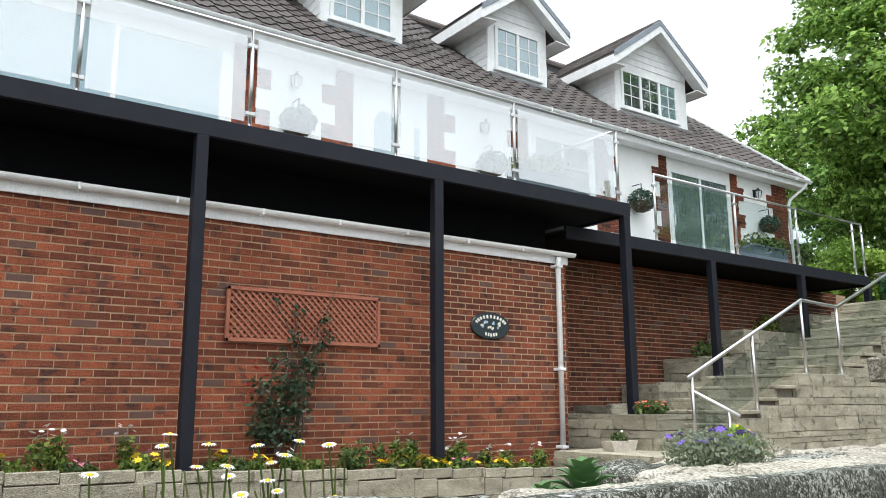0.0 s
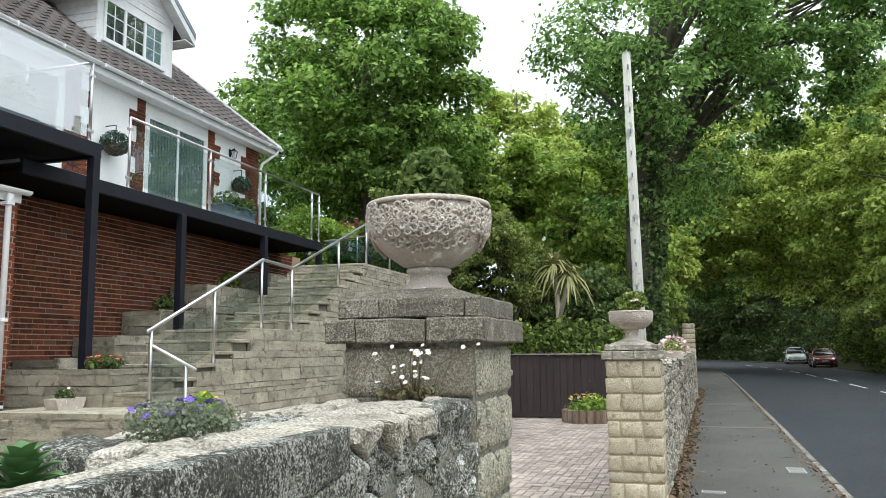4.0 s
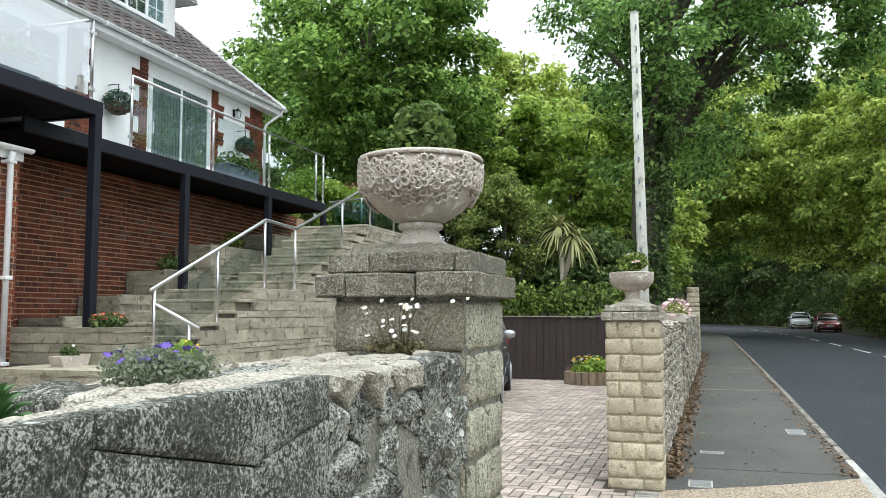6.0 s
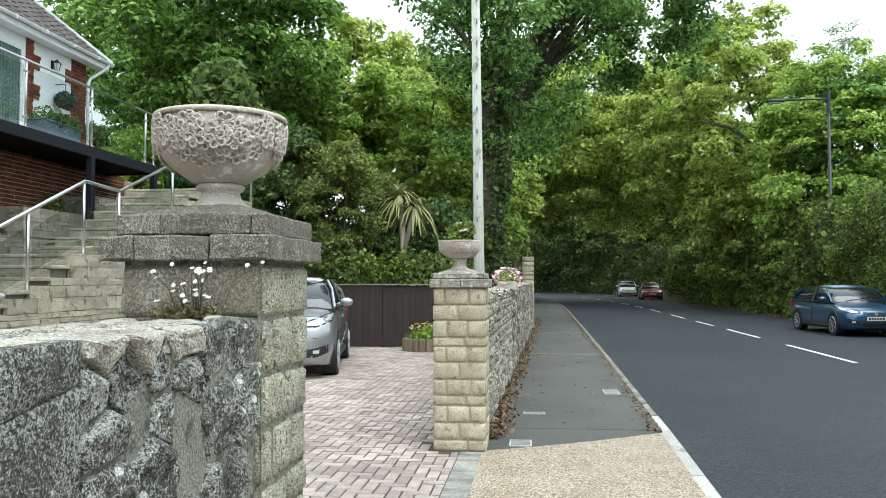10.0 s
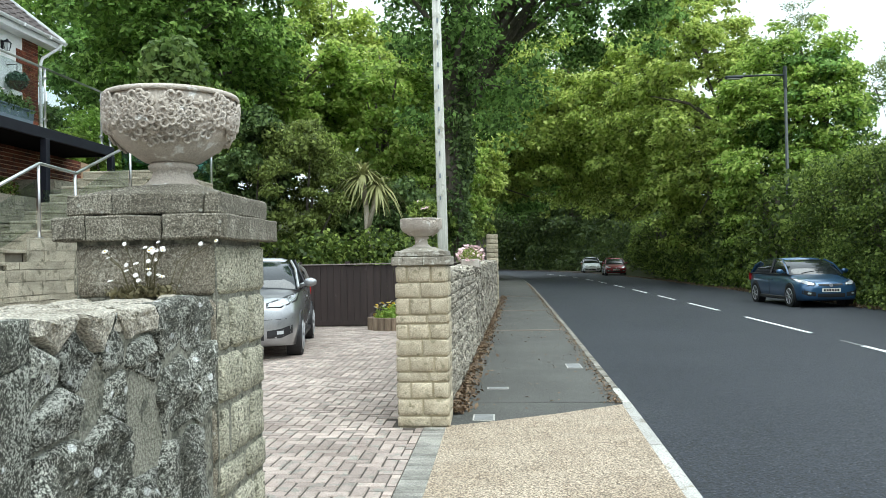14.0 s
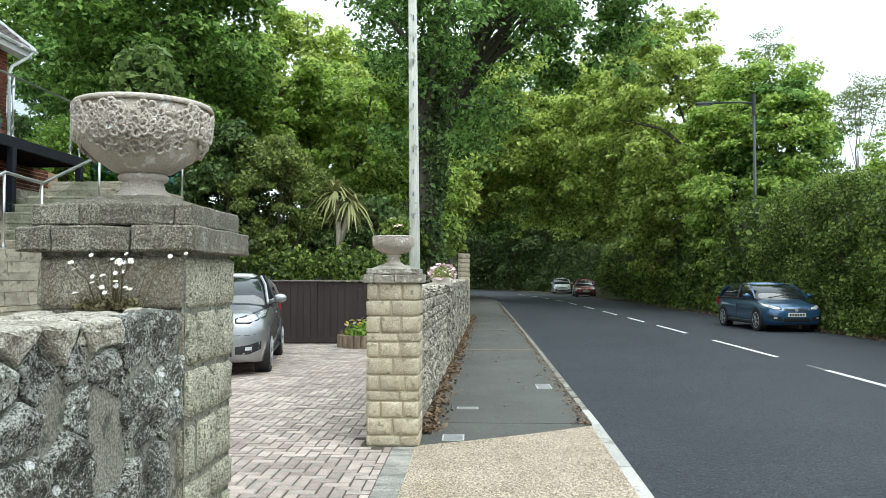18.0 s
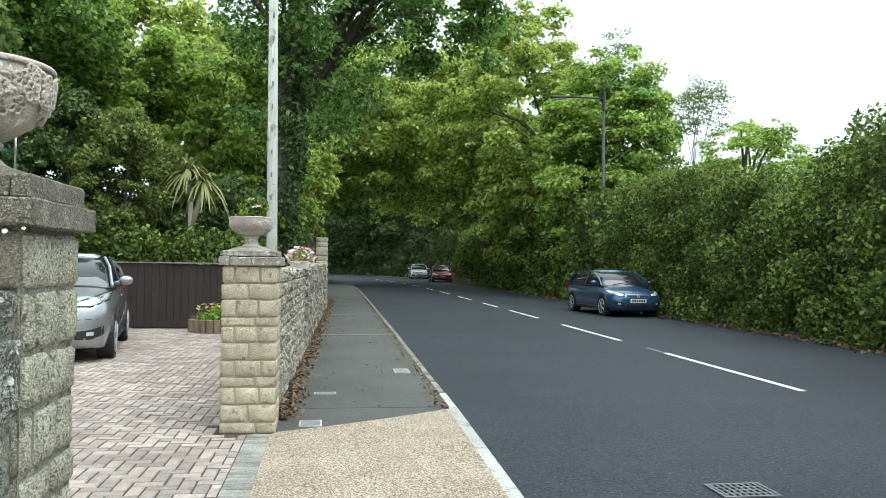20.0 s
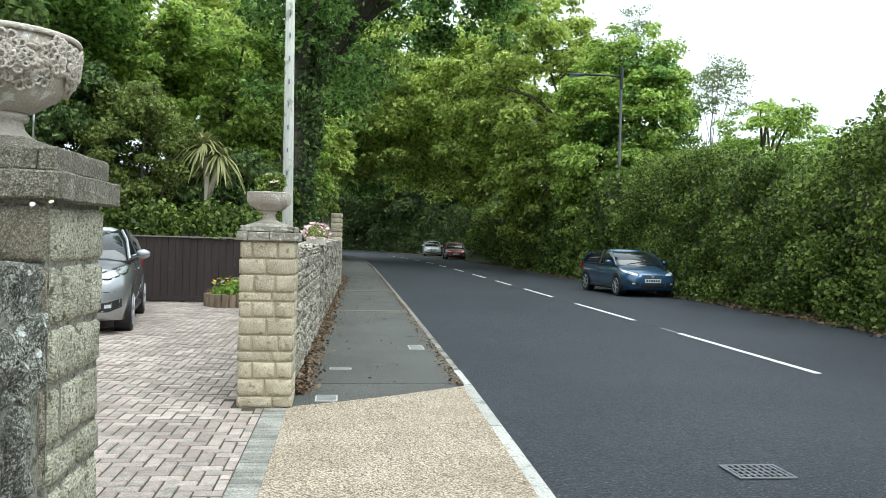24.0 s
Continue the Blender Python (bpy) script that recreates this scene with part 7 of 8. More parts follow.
    for y, w, zb, zt in glasses:
        t = (zt - zb) / (H - belt)
        wt = hw * (0.93 - (0.93 - w) * min(t, 1))
        half = [(0.0, zt), (wt * 0.7, zt - 0.012), (wt, zt - 0.05), (hw * 0.93, zb), (0.0, zb)]
        rings.append([(x, y, z) for x, z in half] + [(-x, y, z) for x, z in half[-2:0:-1]])
    part("glasshouse", loft(rings), M_CARGLASS, ob, "dark tinted glass", True)
    rf = []
    for y, w, zb, zt in glasses[2:5]:
        wt = hw * w
        rf.append([(x, y, z) for x, z in ((-wt - 0.01, zt - 0.07), (-wt * 0.72, zt + 0.002), (0, zt + 0.016), (wt * 0.72, zt + 0.002), (wt + 0.01, zt - 0.07), (wt * 0.7, zt - 0.03), (0, zt - 0.02), (-wt * 0.7, zt - 0.03))])
    part("roof", loft(rf), paint, ob, smooth=True)
    for s in (-1, 1):
        a = [(s * hw * 0.935, 0.98, belt), (s * hw * 0.85, 1.4, belt + (H - belt) * 0.58), (s * hw * 0.735, 1.8, H - 0.07)]
        part("front_pillar", tube(a, 0.024, 6), paint, ob)
        part("middle_pillar", tube([(s * hw * 0.94, 2.35, belt), (s * hw * 0.735, 2.42, H - 0.05)], 0.03, 6), M_TRIM, ob)
        part("rear_pillar", tube([(s * hw * 0.69, L - 0.66, H - 0.13), (s * hw * 0.81, L - 0.42, belt + (H - belt) * 0.5), (s * hw * 0.91, L - 0.25, belt)], 0.035, 6), paint, ob)
        part("window_line", tube([(s * hw * 0.955, 1.05, belt - 0.005), (s * hw * 0.955, L - 0.4, belt + 0.01)], 0.012, 5), M_TRIM, ob)
        part("sill", box(min(s * hw * 0.93, s * hw * 0.985), max(s * hw * 0.93, s * hw * 0.985), 1.1, L - 1.1, 0.2, 0.3, 0.02), M_TRIM, ob)
        part("door_line", box(s * hw * 1.0 - 0.004, s * hw * 1.0 + 0.004, 2.33, 2.345, 0.35, hood - 0.1), M_TRIM, ob)
        part("door_handle", box(s * hw * 1.0 - 0.015, s * hw * 1.0 + 0.015, 2.05, 2.25, hood - 0.16, hood - 0.13, 0.006), paint, ob)
        m = part("mirror", tube([(s * hw * 0.93, 1.22, belt + 0.03), (s * hw * 1.08, 1.2, belt + 0.07)], [0.025, 0.03], 6), paint, ob)
        b = bmesh.new()
        bmesh.ops.create_icosphere(b, subdivisions=2, radius=1, matrix=Matrix.Translation((s * hw * 1.13, 1.2, belt + 0.08)) @ Matrix.Diagonal((0.11, 0.06, 0.075, 1)))
        part("mirror_shell", b, paint, m, smooth=True)
        part("headlight_surround", decal(s, HEAD[0], HEAD[1], 0.004, 0.012), M_TRIM, ob, "black headlight surround", True)
        part("headlight", decal(s, HEAD[0], HEAD[1], 0.012, -0.008), M_LENS, ob, "clear headlight", True)
        part("lamp_bowl", decal(s, [(0.70, hz + 0.015), (0.82, hz + 0.03)], [(0.70, hz + 0.075), (0.82, hz + 0.10)], 0.016, 0.0), M_RIM, ob)
        part("fog_surround", decal(s, [(0.50, 0.33), (0.72, 0.33), (0.90, 0.40)], [(0.50, 0.44), (0.72, 0.47), (0.90, 0.52)], 0.006, 0.0), M_TRIM, ob, "black fog lamp recess")
        part("fog_lamp", decal(s, [(0.66, 0.385), (0.76, 0.39)], [(0.66, 0.435), (0.76, 0.44)], 0.012, 0.0), M_LENS, ob)
        part("tail_light", box(min(s * hw * 0.66, s * hw * 0.93), max(s * hw * 0.66, s * hw * 0.93), L - 0.13, L - 0.02, hood - 0.22, hood + 0.03, 0.03), M_RED, ob)
        for y in (0.80, L - 0.78):
            b = tube([(s * (hw - 0.19), y, 0.315), (s * (hw + 0.012), y, 0.315)], 0.315, 26)
            w = part("wheel", b, M_TYRE, ob, "black tyre")
            part("arch", tube([(s * (hw - 0.22), y, 0.34), (s * (hw + 0.004), y, 0.34)], 0.365, 26), M_TRIM, ob)
            part("rim", tube([(s * (hw + 0.004), y, 0.315), (s * (hw + 0.018), y, 0.315)], [0.225, 0.2], 22), M_TRIM, w)
            for k in range(7):
                a = 2 * math.pi / 7 * k
                part("spoke", tube([(s * (hw + 0.022), y + 0.03 * math.cos(a), 0.315 + 0.03 * math.sin(a)), (s * (hw + 0.02), y + 0.205 * math.cos(a), 0.315 + 0.205 * math.sin(a))], [0.017, 0.012], 5), M_RIM, w)
            part("rim_lip", lathe_ring(0.222, 0.011, (s * (hw + 0.014), y, 0.315)), M_RIM, w)
    for s in (-1, 1):
        part("grille", decal(s, [(0.0, nose - 0.045), (0.40, nose - 0.03)], [(0.0, nose + 0.02), (0.40, nose + 0.025)], 0.006, 0.0), M_TRIM, ob, "slim black grille")
        part("lower_grille", decal(s, [(0.0, 0.29), (0.45, 0.30)], [(0.0, 0.40), (0.45, 0.41)], 0.006, 0.0), M_TRIM, ob, "black lower air intake")
        part("bumper_line", decal(s, [(0.0, 0.595), (0.45, 0.60), (0.9, 0.615)], [(0.0, 0.603), (0.45, 0.608), (0.9, 0.623)], 0.003, 0.0), M_TRIM, ob)
    part("number_plate", box(-0.26, 0.26, -0.022, -0.008, 0.45, 0.56, 0.003), plate, ob, "pale plate with dark bars")
    for k in range(6):
        part("plate_bar", box(-0.215 + 0.075 * k, -0.165 + 0.075 * k, -0.026, -0.022, 0.475, 0.535), M_TRIM, ob)
    part("badge", tube([(0, -0.02, nose - 0.02), (0, 0.02, nose - 0.02)], 0.045, 12), M_RIM, ob)
    part("wiper", tube([(-0.4, 0.97, belt + 0.03), (0.25, 1.1, belt + 0.12)], 0.01, 4), M_TRIM, ob)
    part("rear_plate", box(-0.26, 0.26, L - 0.03, L + 0.004, 0.55, 0.66, 0.003), M_PLATE_Y, ob)
    return ob


def lathe_ring(r, t, at):
    b = bmesh.new()
    n = 24
    rings = []
    for k in range(n):
        a = 2 * math.pi * k / n
        c = Vector((0, math.cos(a), math.sin(a)))
        rings.append([b.verts.new(Vector(at) + c * (r + t * u) + Vector((t * v, 0, 0))) for u, v in ((1, 0), (0, 1), (-1, 0), (0, -1))])
    for k in range(n):
        a, c = rings[k], rings[(k + 1) % n]
        for q in range(4):
            b.faces.new((a[q], a[(q + 1) % 4], c[(q + 1) % 4], c[q]))
    return b


def car_paint(name, col, metal=0.5):
    m = plain(name, col, 0.3, metal, 1.0)
    return m


car("silver family hatchback parked on the block-paved drive", (-3.87, 11.46, 0.0), 10, 4.3, 1.82, 1.55, car_paint("silver_paint", (0.40, 0.41, 0.42), 0.7), 1.02, 0.8)
car("metallic blue hatchback parked facing the camera by the hedge", (9.35, 23.3, -0.1), 3, 4.28, 1.7, 1.44, car_paint("blue_paint", (0.035, 0.10, 0.21), 0.45), 0.92, 0.66)
car("dark red car parked far up the road", (9.7, 68.5, -0.1), -2, 4.1, 1.75, 1.5, car_paint("red_paint", (0.22, 0.012, 0.02)), 0.95, 0.66)
car("white car parked far up the road behind a red one", (9.2, 82.0, -0.1), -2, 4.2, 1.8, 1.6, car_paint("white_paint", (0.75, 0.76, 0.77), 0.0), 1.0, 0.7)


# ---- banks under the planting ----
def heights(name, x0, x1, y0, y1, n, m, f, mat, label):
    b = bmesh.new()
    vs = [[b.verts.new((x, y, f(x, y))) for x in np.linspace(x0, x1, n)] for y in np.linspace(y0, y1, m)]
    for j in range(m - 1):
        for i in range(n - 1):
            b.faces.new((vs[j][i], vs[j][i + 1], vs[j + 1][i + 1], vs[j + 1][i]))
    return structure(name, b, mat, label, "ground", True)


def ease(v, a, c):
    t = min(max((v - a) / (c - a), 0), 1)
    return t * t * (3 - 2 * t)


def bank_z(x, y):
    return -0.1 + 1.1 * ease(y, 17.9, 19.0) * ease(-x, 0.6, 1.4) + 1.0 * ease(y, 18.5, 26) * ease(-x, 1.0, 3) + 1.6 * ease(-x, 5.2, 7) + 0.12 * noise.noise(Vector((x * 0.6, y * 0.6, 0)))


heights("bank_left", -45, -0.75, 17.85, 75, 60, 60, bank_z, M_GRASS_GROUND, "planted earth bank behind the fence and wall")
heights("bank_right", 10.6, 60, -40, 150, 30, 60, lambda x, y: -0.12 + 1.6 * ease(x, kerb_x(y) + 9.2, kerb_x(y) + 13) + 0.1 * noise.noise(Vector((x, y, 3))), M_GRASS_GROUND, "wooded earth bank across the road")


# ---- hedges ----
def hedge(label, line, n, leaf, mat, seed, twigs=0):
    """A hedge of leaf clumps: line holds (x, y, z0, top, depth) stations."""
    ob = thing("hedge", label, "hedge", "", (line[0][0], line[0][1], line[0][2]))
    g = np.random.default_rng(seed)
    o = np.array(line[0][:3])
    blobs, cores = [], bmesh.new()
    for (xa, ya, z0, ta, da), (xb, yb, z1, tb, db) in zip(line, line[1:]):
        steps = max(int(math.hypot(xb - xa, yb - ya) / 0.7), 1)
        for i in range(steps):
            t = (i + g.random()) / steps
            x, y, zz, tp, dp = (a + (c - a) * t for a, c in zip((xa, ya, z0, ta, da), (xb, yb, z1, tb, db)))
            for z in np.arange(zz + 0.25, tp, 0.6):
                f = (z - zz) / (tp - zz)
                back = dp * 0.42 * f ** 1.5
                for q in range(2):
                    blobs.append((x + back + g.normal(0, 0.16) + q * dp * 0.4, y + g.normal(0, 0.3), z + g.normal(0, 0.15) - 0.1, 0.36 + 0.3 * g.random(), 0.85))
            blobs.append((x + dp * 0.6, y, tp - 0.35 + g.normal(0, 0.16), 0.5, 0.8))
    blobs = np.array(blobs)
    blobs[:, :3] -= o
    p, d = blob_points(blobs, n, 0.6)
    keep = p[:, 2] > 0.02
    part("leaves", leaf_mesh("leaves", p[keep], leaf, mat, d[keep], 0.2), mat, ob)
    rows = []
    for (xa, ya, z0, ta, da), (xb, yb, z1, tb, db) in zip(line, line[1:]):
        if abs(xb - xa) > 0.7:
            continue
        rows.append((min(xa, xb) + 0.75 - o[0], max(xa, xb) + max(da, db) - o[0], ya - o[1], yb - o[1], 0.0, min(ta, tb) - 0.9 - o[2]))
    if rows:
        part("inner_wood", many_boxes("dead_wood", rows, M_BARK, 0.0), M_BARK, ob, "dark twiggy inside")
    for k in range(twigs):
        b = blobs[g.integers(len(blobs))]
        a = Vector(b[:3])
        part("twig", tube([a, a + Vector((g.normal(0, 0.3) - 0.2, g.normal(0, 0.4), 0.5 + 0.7 * g.random()))], [0.012, 0.004], 4), M_BARK, ob)
    return ob


hx = lambda y: kerb_x(y) + 9.15
hedge("tall clipped dark green hedge along the far side of the road", [(hx(y), y, -0.1, t, 1.9) for y, t in ((5, 4.8), (9, 5.1), (12, 5.0), (14.2, 4.8), (15.6, 4.5), (17, 4.1), (18.4, 3.6), (20, 3.75), (21.5, 4.05), (25, 4.6), (30, 4.8))], 190000, 0.1, L_HEDGE, 31, 30)
hedge("tall green hedge running on up the road under trees", [(hx(y) + s, y, -0.1, t, 2.2) for y, t, s in ((30, 4.7, 0), (40, 4.9, 0), (50, 4.8, 0.3), (62, 4.6, 1.2), (76, 4.4, 2.4))], 60000, 0.2, L_HEDGE, 32, 20)
ob = hedge("low dark laurel hedge behind the board fence", [(-7.4, 19.1, 0.4, 2.3, 0.5), (-5.6, 19.1, 0.4, 2.25, 0.5), (-4.2, 19.0, 0.4, 2.15, 0.5), (-2.8, 19.0, 0.4, 2.05, 0.5), (-1.9, 19.0, 0.3, 2.0, 0.3)], 16000, 0.11, L_HEDGE, 33)


hedge("dense hedge along the near side of the road beyond the wall", [(kerb_x(y) - 4.6, y, 0.0, t, 2.0) for y, t in ((26, 2.6), (34, 3.2), (44, 3.6), (56, 4.0), (70, 4.6), (84, 5.0), (98, 5.5), (112, 6.0))], 50000, 0.22, L_HEDGE, 34)
# Leaf colour darkened here in place of the shade at the bend.
hedge("undergrowth in shade-dark leaves closing the view at the bend", [(kerb_x(y) + 11.6, y, -0.1, t, 3.0) for y, t in ((76, 4.6), (88, 5.2), (100, 6.0), (112, 6.5), (124, 7.0), (138, 7.0))], 40000, 0.32, L_TUNNEL_SHADE, 35)


# fallen leaves along the foot of the hedge
ln = 5200
ly = 9 + 55 * rng.random(ln) ** 1.6
lx = np.array([kerb_x(v) for v in ly]) + 8.95 - np.abs(rng.normal(0, 0.22, ln))
tagged(new("leaf_litter", leaf_mesh("leaf_litter", np.column_stack([lx, ly, np.full(ln, -0.085) + 0.03 * rng.random(ln)]), 0.09, L_DRY, None, 2.5)), "brown fallen leaves along the foot of the hedge", "leaves", "", "stuff")


# ---- shrubs ----
def shrub(label, x, y, z, h, r, mat, n, leaf, seed, stems=7, clumps=22):
    ob = thing("shrub", label, "shrub", "", (x, y, z))
    g = np.random.default_rng(seed)
    cb = crown_blobs((0, 0, h * 0.56), (r * 0.85, r * 0.85, h * 0.44), clumps * 4, r * 0.22, seed)
    for k in range(stems):
        q = cb[g.integers(len(cb))]
        part("stem", tube([(g.normal(0, 0.1), g.normal(0, 0.1), -0.1), tuple(q[:3] * (0.4, 0.4, 0.5)), tuple(q[:3])], [0.05, 0.035, 0.012], 5), M_BARK, ob)
    p, d = blob_points(cb, n)
    part("leaves", leaf_mesh("leaves", p, leaf, mat, d), mat, ob)
    return ob


def polar(az, d):
    """A place at an angle left of the road's line and a distance from the camera's stand, to fit its view."""
    return -math.sin(radians(az)) * d, math.cos(radians(az)) * d


for az, d, h, r, mat, n, leaf, lab in (
        (13.9, 20.0, 4.3, 1.25, L_RUST, 20000, 0.085, "tall olive-green feathery shrub behind the fence"),
        (17.3, 20.5, 3.4, 1.3, L_DARK, 14000, 0.11, "dense dark evergreen shrub behind the fence"),
        (10.6, 22.5, 2.4, 1.0, L_DARK, 8000, 0.11, "rounded dark shrub on the bank"),
        (7.0, 23.0, 2.2, 1.1, L_DARK, 8000, 0.12, "low dark shrub beside the palm"),
        (4.8, 24.0, 2.0, 0.9, L_HEDGE, 7000, 0.12, "green shrub behind the far urn"),
        (20.5, 21.0, 3.2, 1.2, L_HEDGE, 9000, 0.11, "green shrub beside the upper landing"),
        (27.0, 22.5, 2.9, 1.3, L_LIME, 11000, 0.10, "golden-green shrub above the stairs"),
        (30.0, 24.0, 3.0, 1.5, L_DARK, 10000, 0.12, "dark shrub at the house corner"),
        (23.6, 23.5, 2.3, 0.9, L_BRONZE, 6000, 0.09, "small reddish shrub above the stairs"),
        (24.8, 20.3, 1.6, 0.8, L_HEDGE, 6000, 0.09, "low green shrub by the landing")):
    x, y = polar(az, d)
    shrub(lab, x, y, bank_z(x, y), h, r, mat, n, leaf, int(az * 10))

# ---- cabbage palm ----
px_, py_ = polar(9.5, 19.7)
M_PALE_TRUNK = surf("pale_palm_trunk", (0.36, 0.31, 0.23), (0.5, 0.45, 0.36), 4, 0.95, 0.6, 40)
palm = thing("cabbage_palm", "spiky cabbage palm with arching sword leaves on a pale trunk", "tree", "", (px_, py_, bank_z(px_, py_)))
part("trunk", tube([(0, 0, -0.2), (0.03, 0, 0.9), (0.0, 0, 1.9)], [0.09, 0.07, 0.06], 10), M_PALE_TRUNK, palm, smooth=True)
part("limb", tube([(0.02, 0, 1.2), (0.2, 0, 1.8), (0.3, 0, 2.28)], [0.07, 0.06, 0.05], 8), M_PALE_TRUNK, palm, smooth=True)
part("limb", tube([(0.0, 0, 1.8), (-0.06, 0, 2.48)], [0.07, 0.06], 8), M_PALE_TRUNK, palm, smooth=True)
g = random.Random(17)
for cx, cz, cnt in ((-0.06, 2.5, 110), (0.3, 2.3, 60)):
    for k in range(cnt):
        a, up = g.uniform(0, 6.28), g.uniform(-0.2, 1.35)
        L = g.uniform(0.6, 0.88)
        b = bmesh.new()
        prev = None
        for t, w in ((0, 0.024), (0.3, 0.034), (0.65, 0.028), (1, 0.003)):
            droop = L * t * t * (1.05 - 0.45 * up)
            c = Vector((cx + L * t * math.cos(a) * math.cos(up), L * t * math.sin(a) * math.cos(up), cz + L * t * math.sin(up) - droop))
            s = Vector((-math.sin(a), math.cos(a), 0)) * w
            row = (b.verts.new(c - s), b.verts.new(c + s))
            if prev:
                b.faces.new((prev[0], prev[1], row[1], row[0]))
            prev = row
        part("leaf", b, L_PALM, palm)

# ---- trees ----
x, y = polar(23.4, 28.5)
tree("sycamore_tree", "broad sycamore in full fresh green leaf behind the house", (x, y, 2.4), 11.8, 8.0, (4.4, 4.4, 5.2), L_SYC, 95, 70000, 0.225, 3, 0.27, 1.15, (0.2, 0), 16)
tree("roadside_tree", "large old tree with an ivy-clad trunk by the road", (-1.5, 24.6, 0.8), 16, 10.6, (3.7, 4.6, 6.2), L_DARK2, 50, 30000, 0.19, 4, 0.42, 1.2, (1.2, 0.5), 26)
tree("roadside_tree", "old tree whose dark crown hangs far over the road", (-2.2, 28.8, 0.9), 16, 12.0, (4.2, 4.2, 4.2), L_DARK2, 48, 34000, 0.21, 6, 0.36, 1.15, (8.2, 0), 22)
iv = thing("ivy", "ivy climbing thickly up the old trunk", "ivy", "", (-1.5, 24.6, 0.8))
p, d = blob_points([(0.1 * math.sin(k) + 0.03 * k, 0.1 * math.cos(k), 0.4 + 0.45 * k, 0.62 - 0.015 * k, 1.0) for k in range(17)], 9000, 0.4)
part("leaves", leaf_mesh("leaves", p, 0.13, L_DARK, d), L_DARK, iv)


def wood(lab, x, y, z, h, cz, r, rz, mat, n, leaf, cl, seed, lean=(0, 0)):
    tree("woodland_tree", lab, (x, y, z), h, cz, (r, r, rz), mat, cl, n, leaf, seed, 0.18 + 0.008 * h, 0.28 * r, lean, 12)


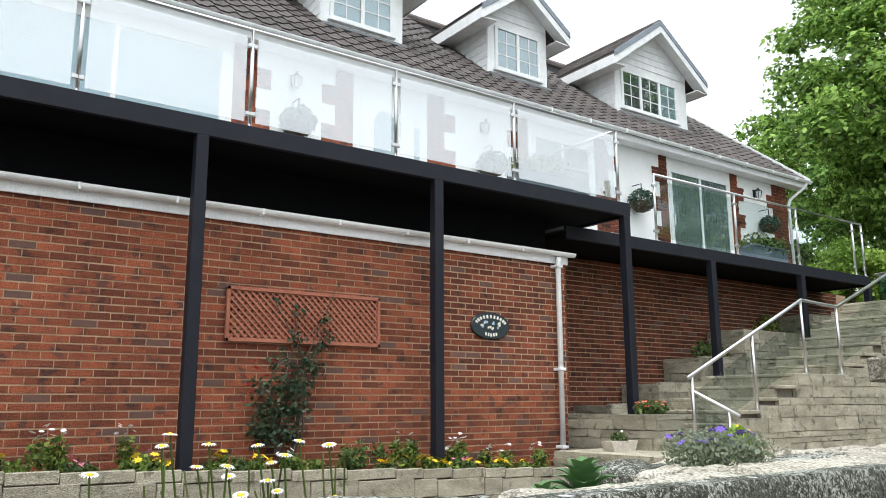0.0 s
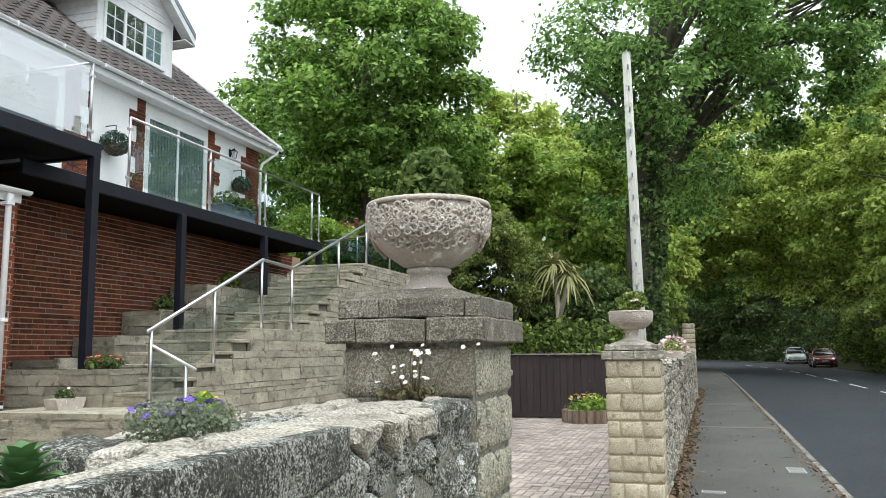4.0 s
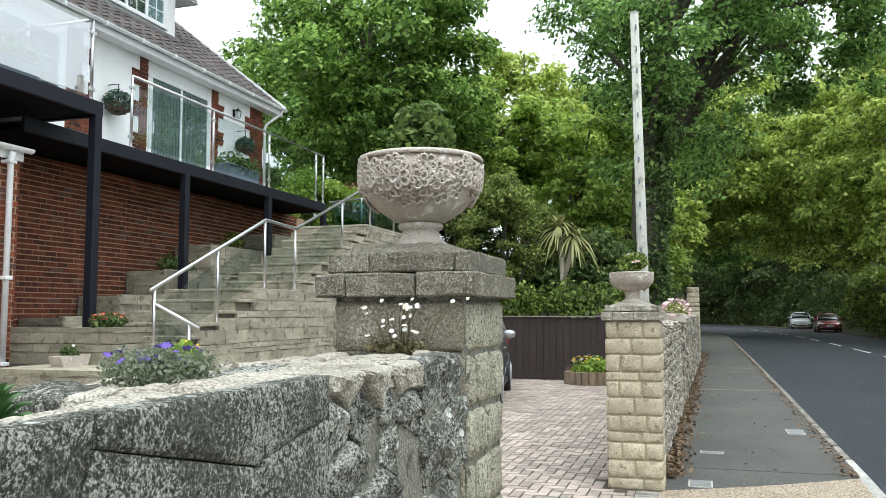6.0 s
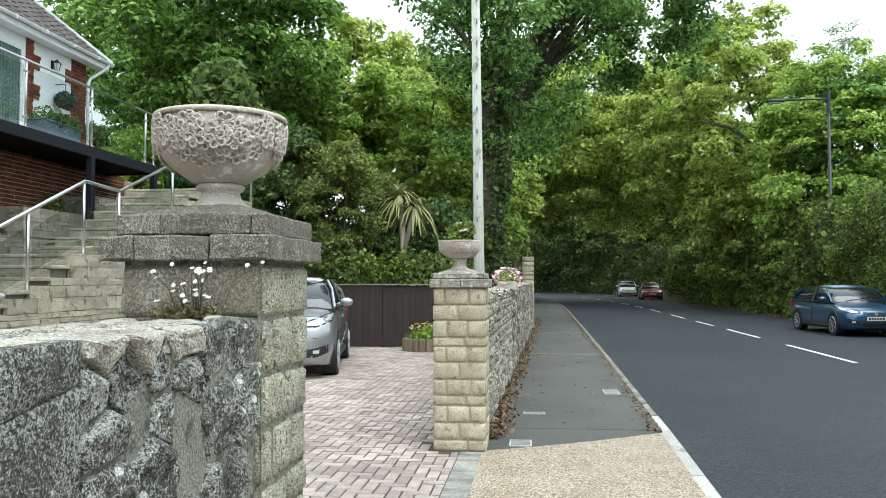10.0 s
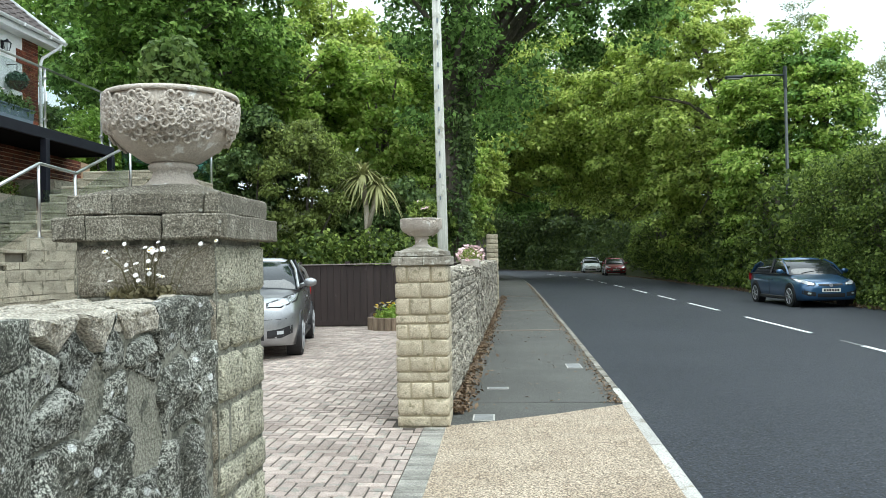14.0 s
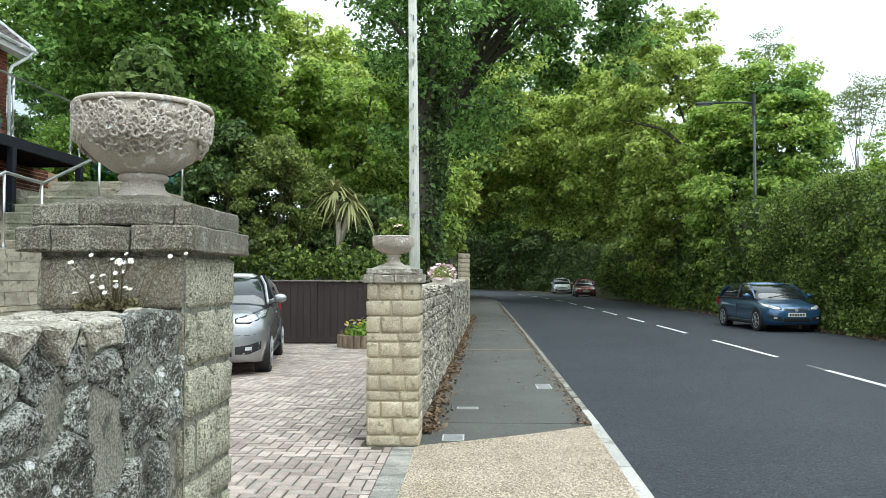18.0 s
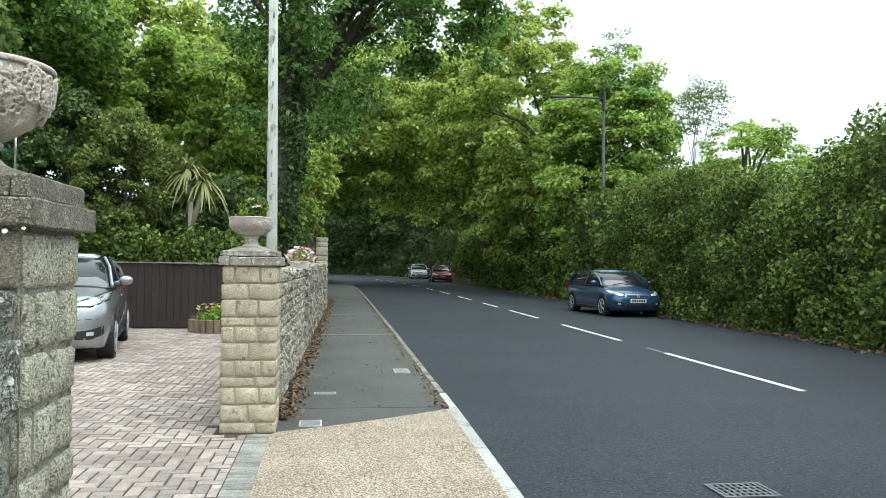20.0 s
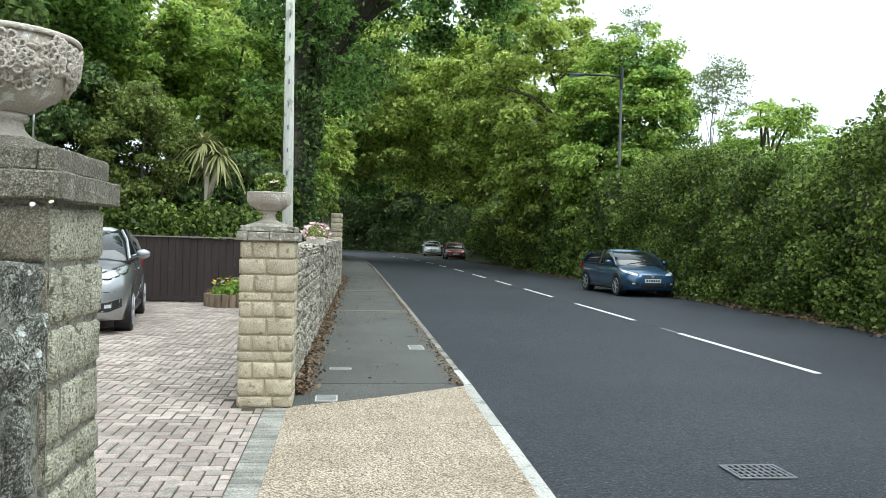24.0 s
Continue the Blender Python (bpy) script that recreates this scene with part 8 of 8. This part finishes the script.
for k, (az, d, h, cz, r, rz, mat, n, leaf, cl, lab) in enumerate((
        (19.5, 34, 8.4, 5.2, 3.2, 3.6, L_SYC, 24000, 0.25, 60, "tall green tree behind the shrubs"),
        (15.4, 32, 6.8, 4.1, 2.8, 3.2, L_LIME2, 24000, 0.23, 55, "light green tree behind the shrubs"),
        (8.4, 33, 8.0, 4.6, 3.0, 3.6, L_LIME2, 26000, 0.24, 60, "green tree behind the palm"),
        (5.2, 36, 6.5, 3.2, 2.8, 3.4, L_LIME2, 26000, 0.23, 55, "light green tree behind the telegraph pole"),
        (3.6, 45, 7.5, 4.0, 3.4, 4.0, L_OAK, 26000, 0.27, 45, "spreading young yellow-green tree beside the road"),
        (11.8, 44, 12.2, 7.6, 4.2, 4.8, L_OAK, 24000, 0.32, 55, "tall dark tree far behind the garden"),
        (26.5, 42, 12, 8.2, 4.2, 4.6, L_DARK2, 22000, 0.3, 45, "dark tree beyond the house"),
        (6.4, 62, 13, 8.0, 5.5, 7.0, L_DARK2, 24000, 0.36, 55, "dark tree beyond the garden"),
        # The trees round the bend carry the tunnel's shade in their leaf colour.
        (-1.2, 118, 14, 7.0, 10.0, 7.0, L_TUNNEL_SHADE, 22000, 0.55, 50, "shaded tree across the bend"),
        (-5.0, 104, 14, 7.0, 8.0, 7.0, L_TUNNEL_SHADE, 22000, 0.5, 50, "shaded tree beyond the parked cars"),
        (-9.4, 92, 13, 7.0, 6.0, 6.5, L_TUNNEL_SHADE, 20000, 0.45, 45, "shaded tree above the parked cars"),
        (-3.4, 138, 16, 8.0, 11.0, 8.0, L_TUNNEL_SHADE, 12000, 0.9, 50, "shaded wood far beyond the bend"),
        (-8.6, 122, 15, 7.5, 10.0, 7.5, L_TUNNEL_SHADE, 12000, 0.8, 50, "shaded wood behind the parked cars"),
        (-12.4, 98, 14, 7.0, 8.0, 7.0, L_TUNNEL_SHADE, 14000, 0.6, 50, "shaded wood above the far hedge"),
        (-19.2, 40.0, 10.4, 5.5, 3.4, 5.4, L_LIME2, 40000, 0.23, 75, "bright lime-green tree behind the street lamp"),
        (-29.0, 33.5, 5.8, 4.4, 1.9, 1.9, L_LIME2, 15000, 0.14, 40, "bright green bushy tree behind the hedge"),
        (-33.5, 36.0, 5.0, 3.9, 2.0, 1.6, L_LIME2, 14000, 0.14, 40, "low bright green tree behind the hedge"))):
    x, y = polar(az, d)
    wood(lab, x, y, bank_z(x, y) if az > 1 and x < -0.9 else 1.0, h, cz, r, rz, mat, n, leaf, cl, 40 + k)
# tall trees on both banks that lean over the road
for k, (x, y, z, lean, h, cz, r, rz, mat, n, leaf, lab) in enumerate((
        (13.6, 45, 1.2, -4.0, 15.5, 8.6, 4.1, 7.2, L_OAK, 44000, 0.28, "tall oak above the hedge, leaning over the road"),
        (14.2, 54, 1.2, -7.0, 16.0, 9.4, 5.0, 7.0, L_OAK, 44000, 0.3, "tall oak whose crown hangs over the road"),
        (14.5, 64, 1.2, -10.5, 16.5, 10.8, 5.6, 6.6, L_OAK, 40000, 0.34, "tall tree whose crown closes over the road"),
        (-4.6, 56, 0.6, 7.5, 16.5, 11.0, 5.2, 6.4, L_OAK, 38000, 0.33, "tall roadside tree reaching across the road"),
        (-5.5, 70, 0.8, 9.0, 17.0, 10.8, 6.0, 6.2, L_DARK2, 28000, 0.4, "dark tree reaching over the bend"),
        (14.0, 78, 1.2, -9.0, 17.0, 10.6, 6.2, 6.4, L_OAK, 28000, 0.42, "tall tree over the parked cars"),
        (15.5, 38, 1.2, -1.5, 10.0, 6.0, 2.8, 4.4, L_DARK2, 22000, 0.25, "dark leafy tree behind the hedge"))):
    wood(lab, x, y, z, h, cz, r, rz, mat, n, leaf, 70, 70 + k, (lean, 0))
# thin half-bare tops
for k, (az, d, h, r, n) in enumerate(((-20.2, 44.0, 12.4, 1.6, 2600), (-25.6, 41, 9.0, 1.6, 2600))):
    x, y = polar(az, d)
    tree("sparse_tree", "thin half-bare young tree against the sky", (x, y, 1.4), h, h * 0.86, (r, r, h * 0.16), L_RUST2, 34, n + 1400, 0.12, 90 + k, 0.05, 0.55, (0.25, 0), 4)
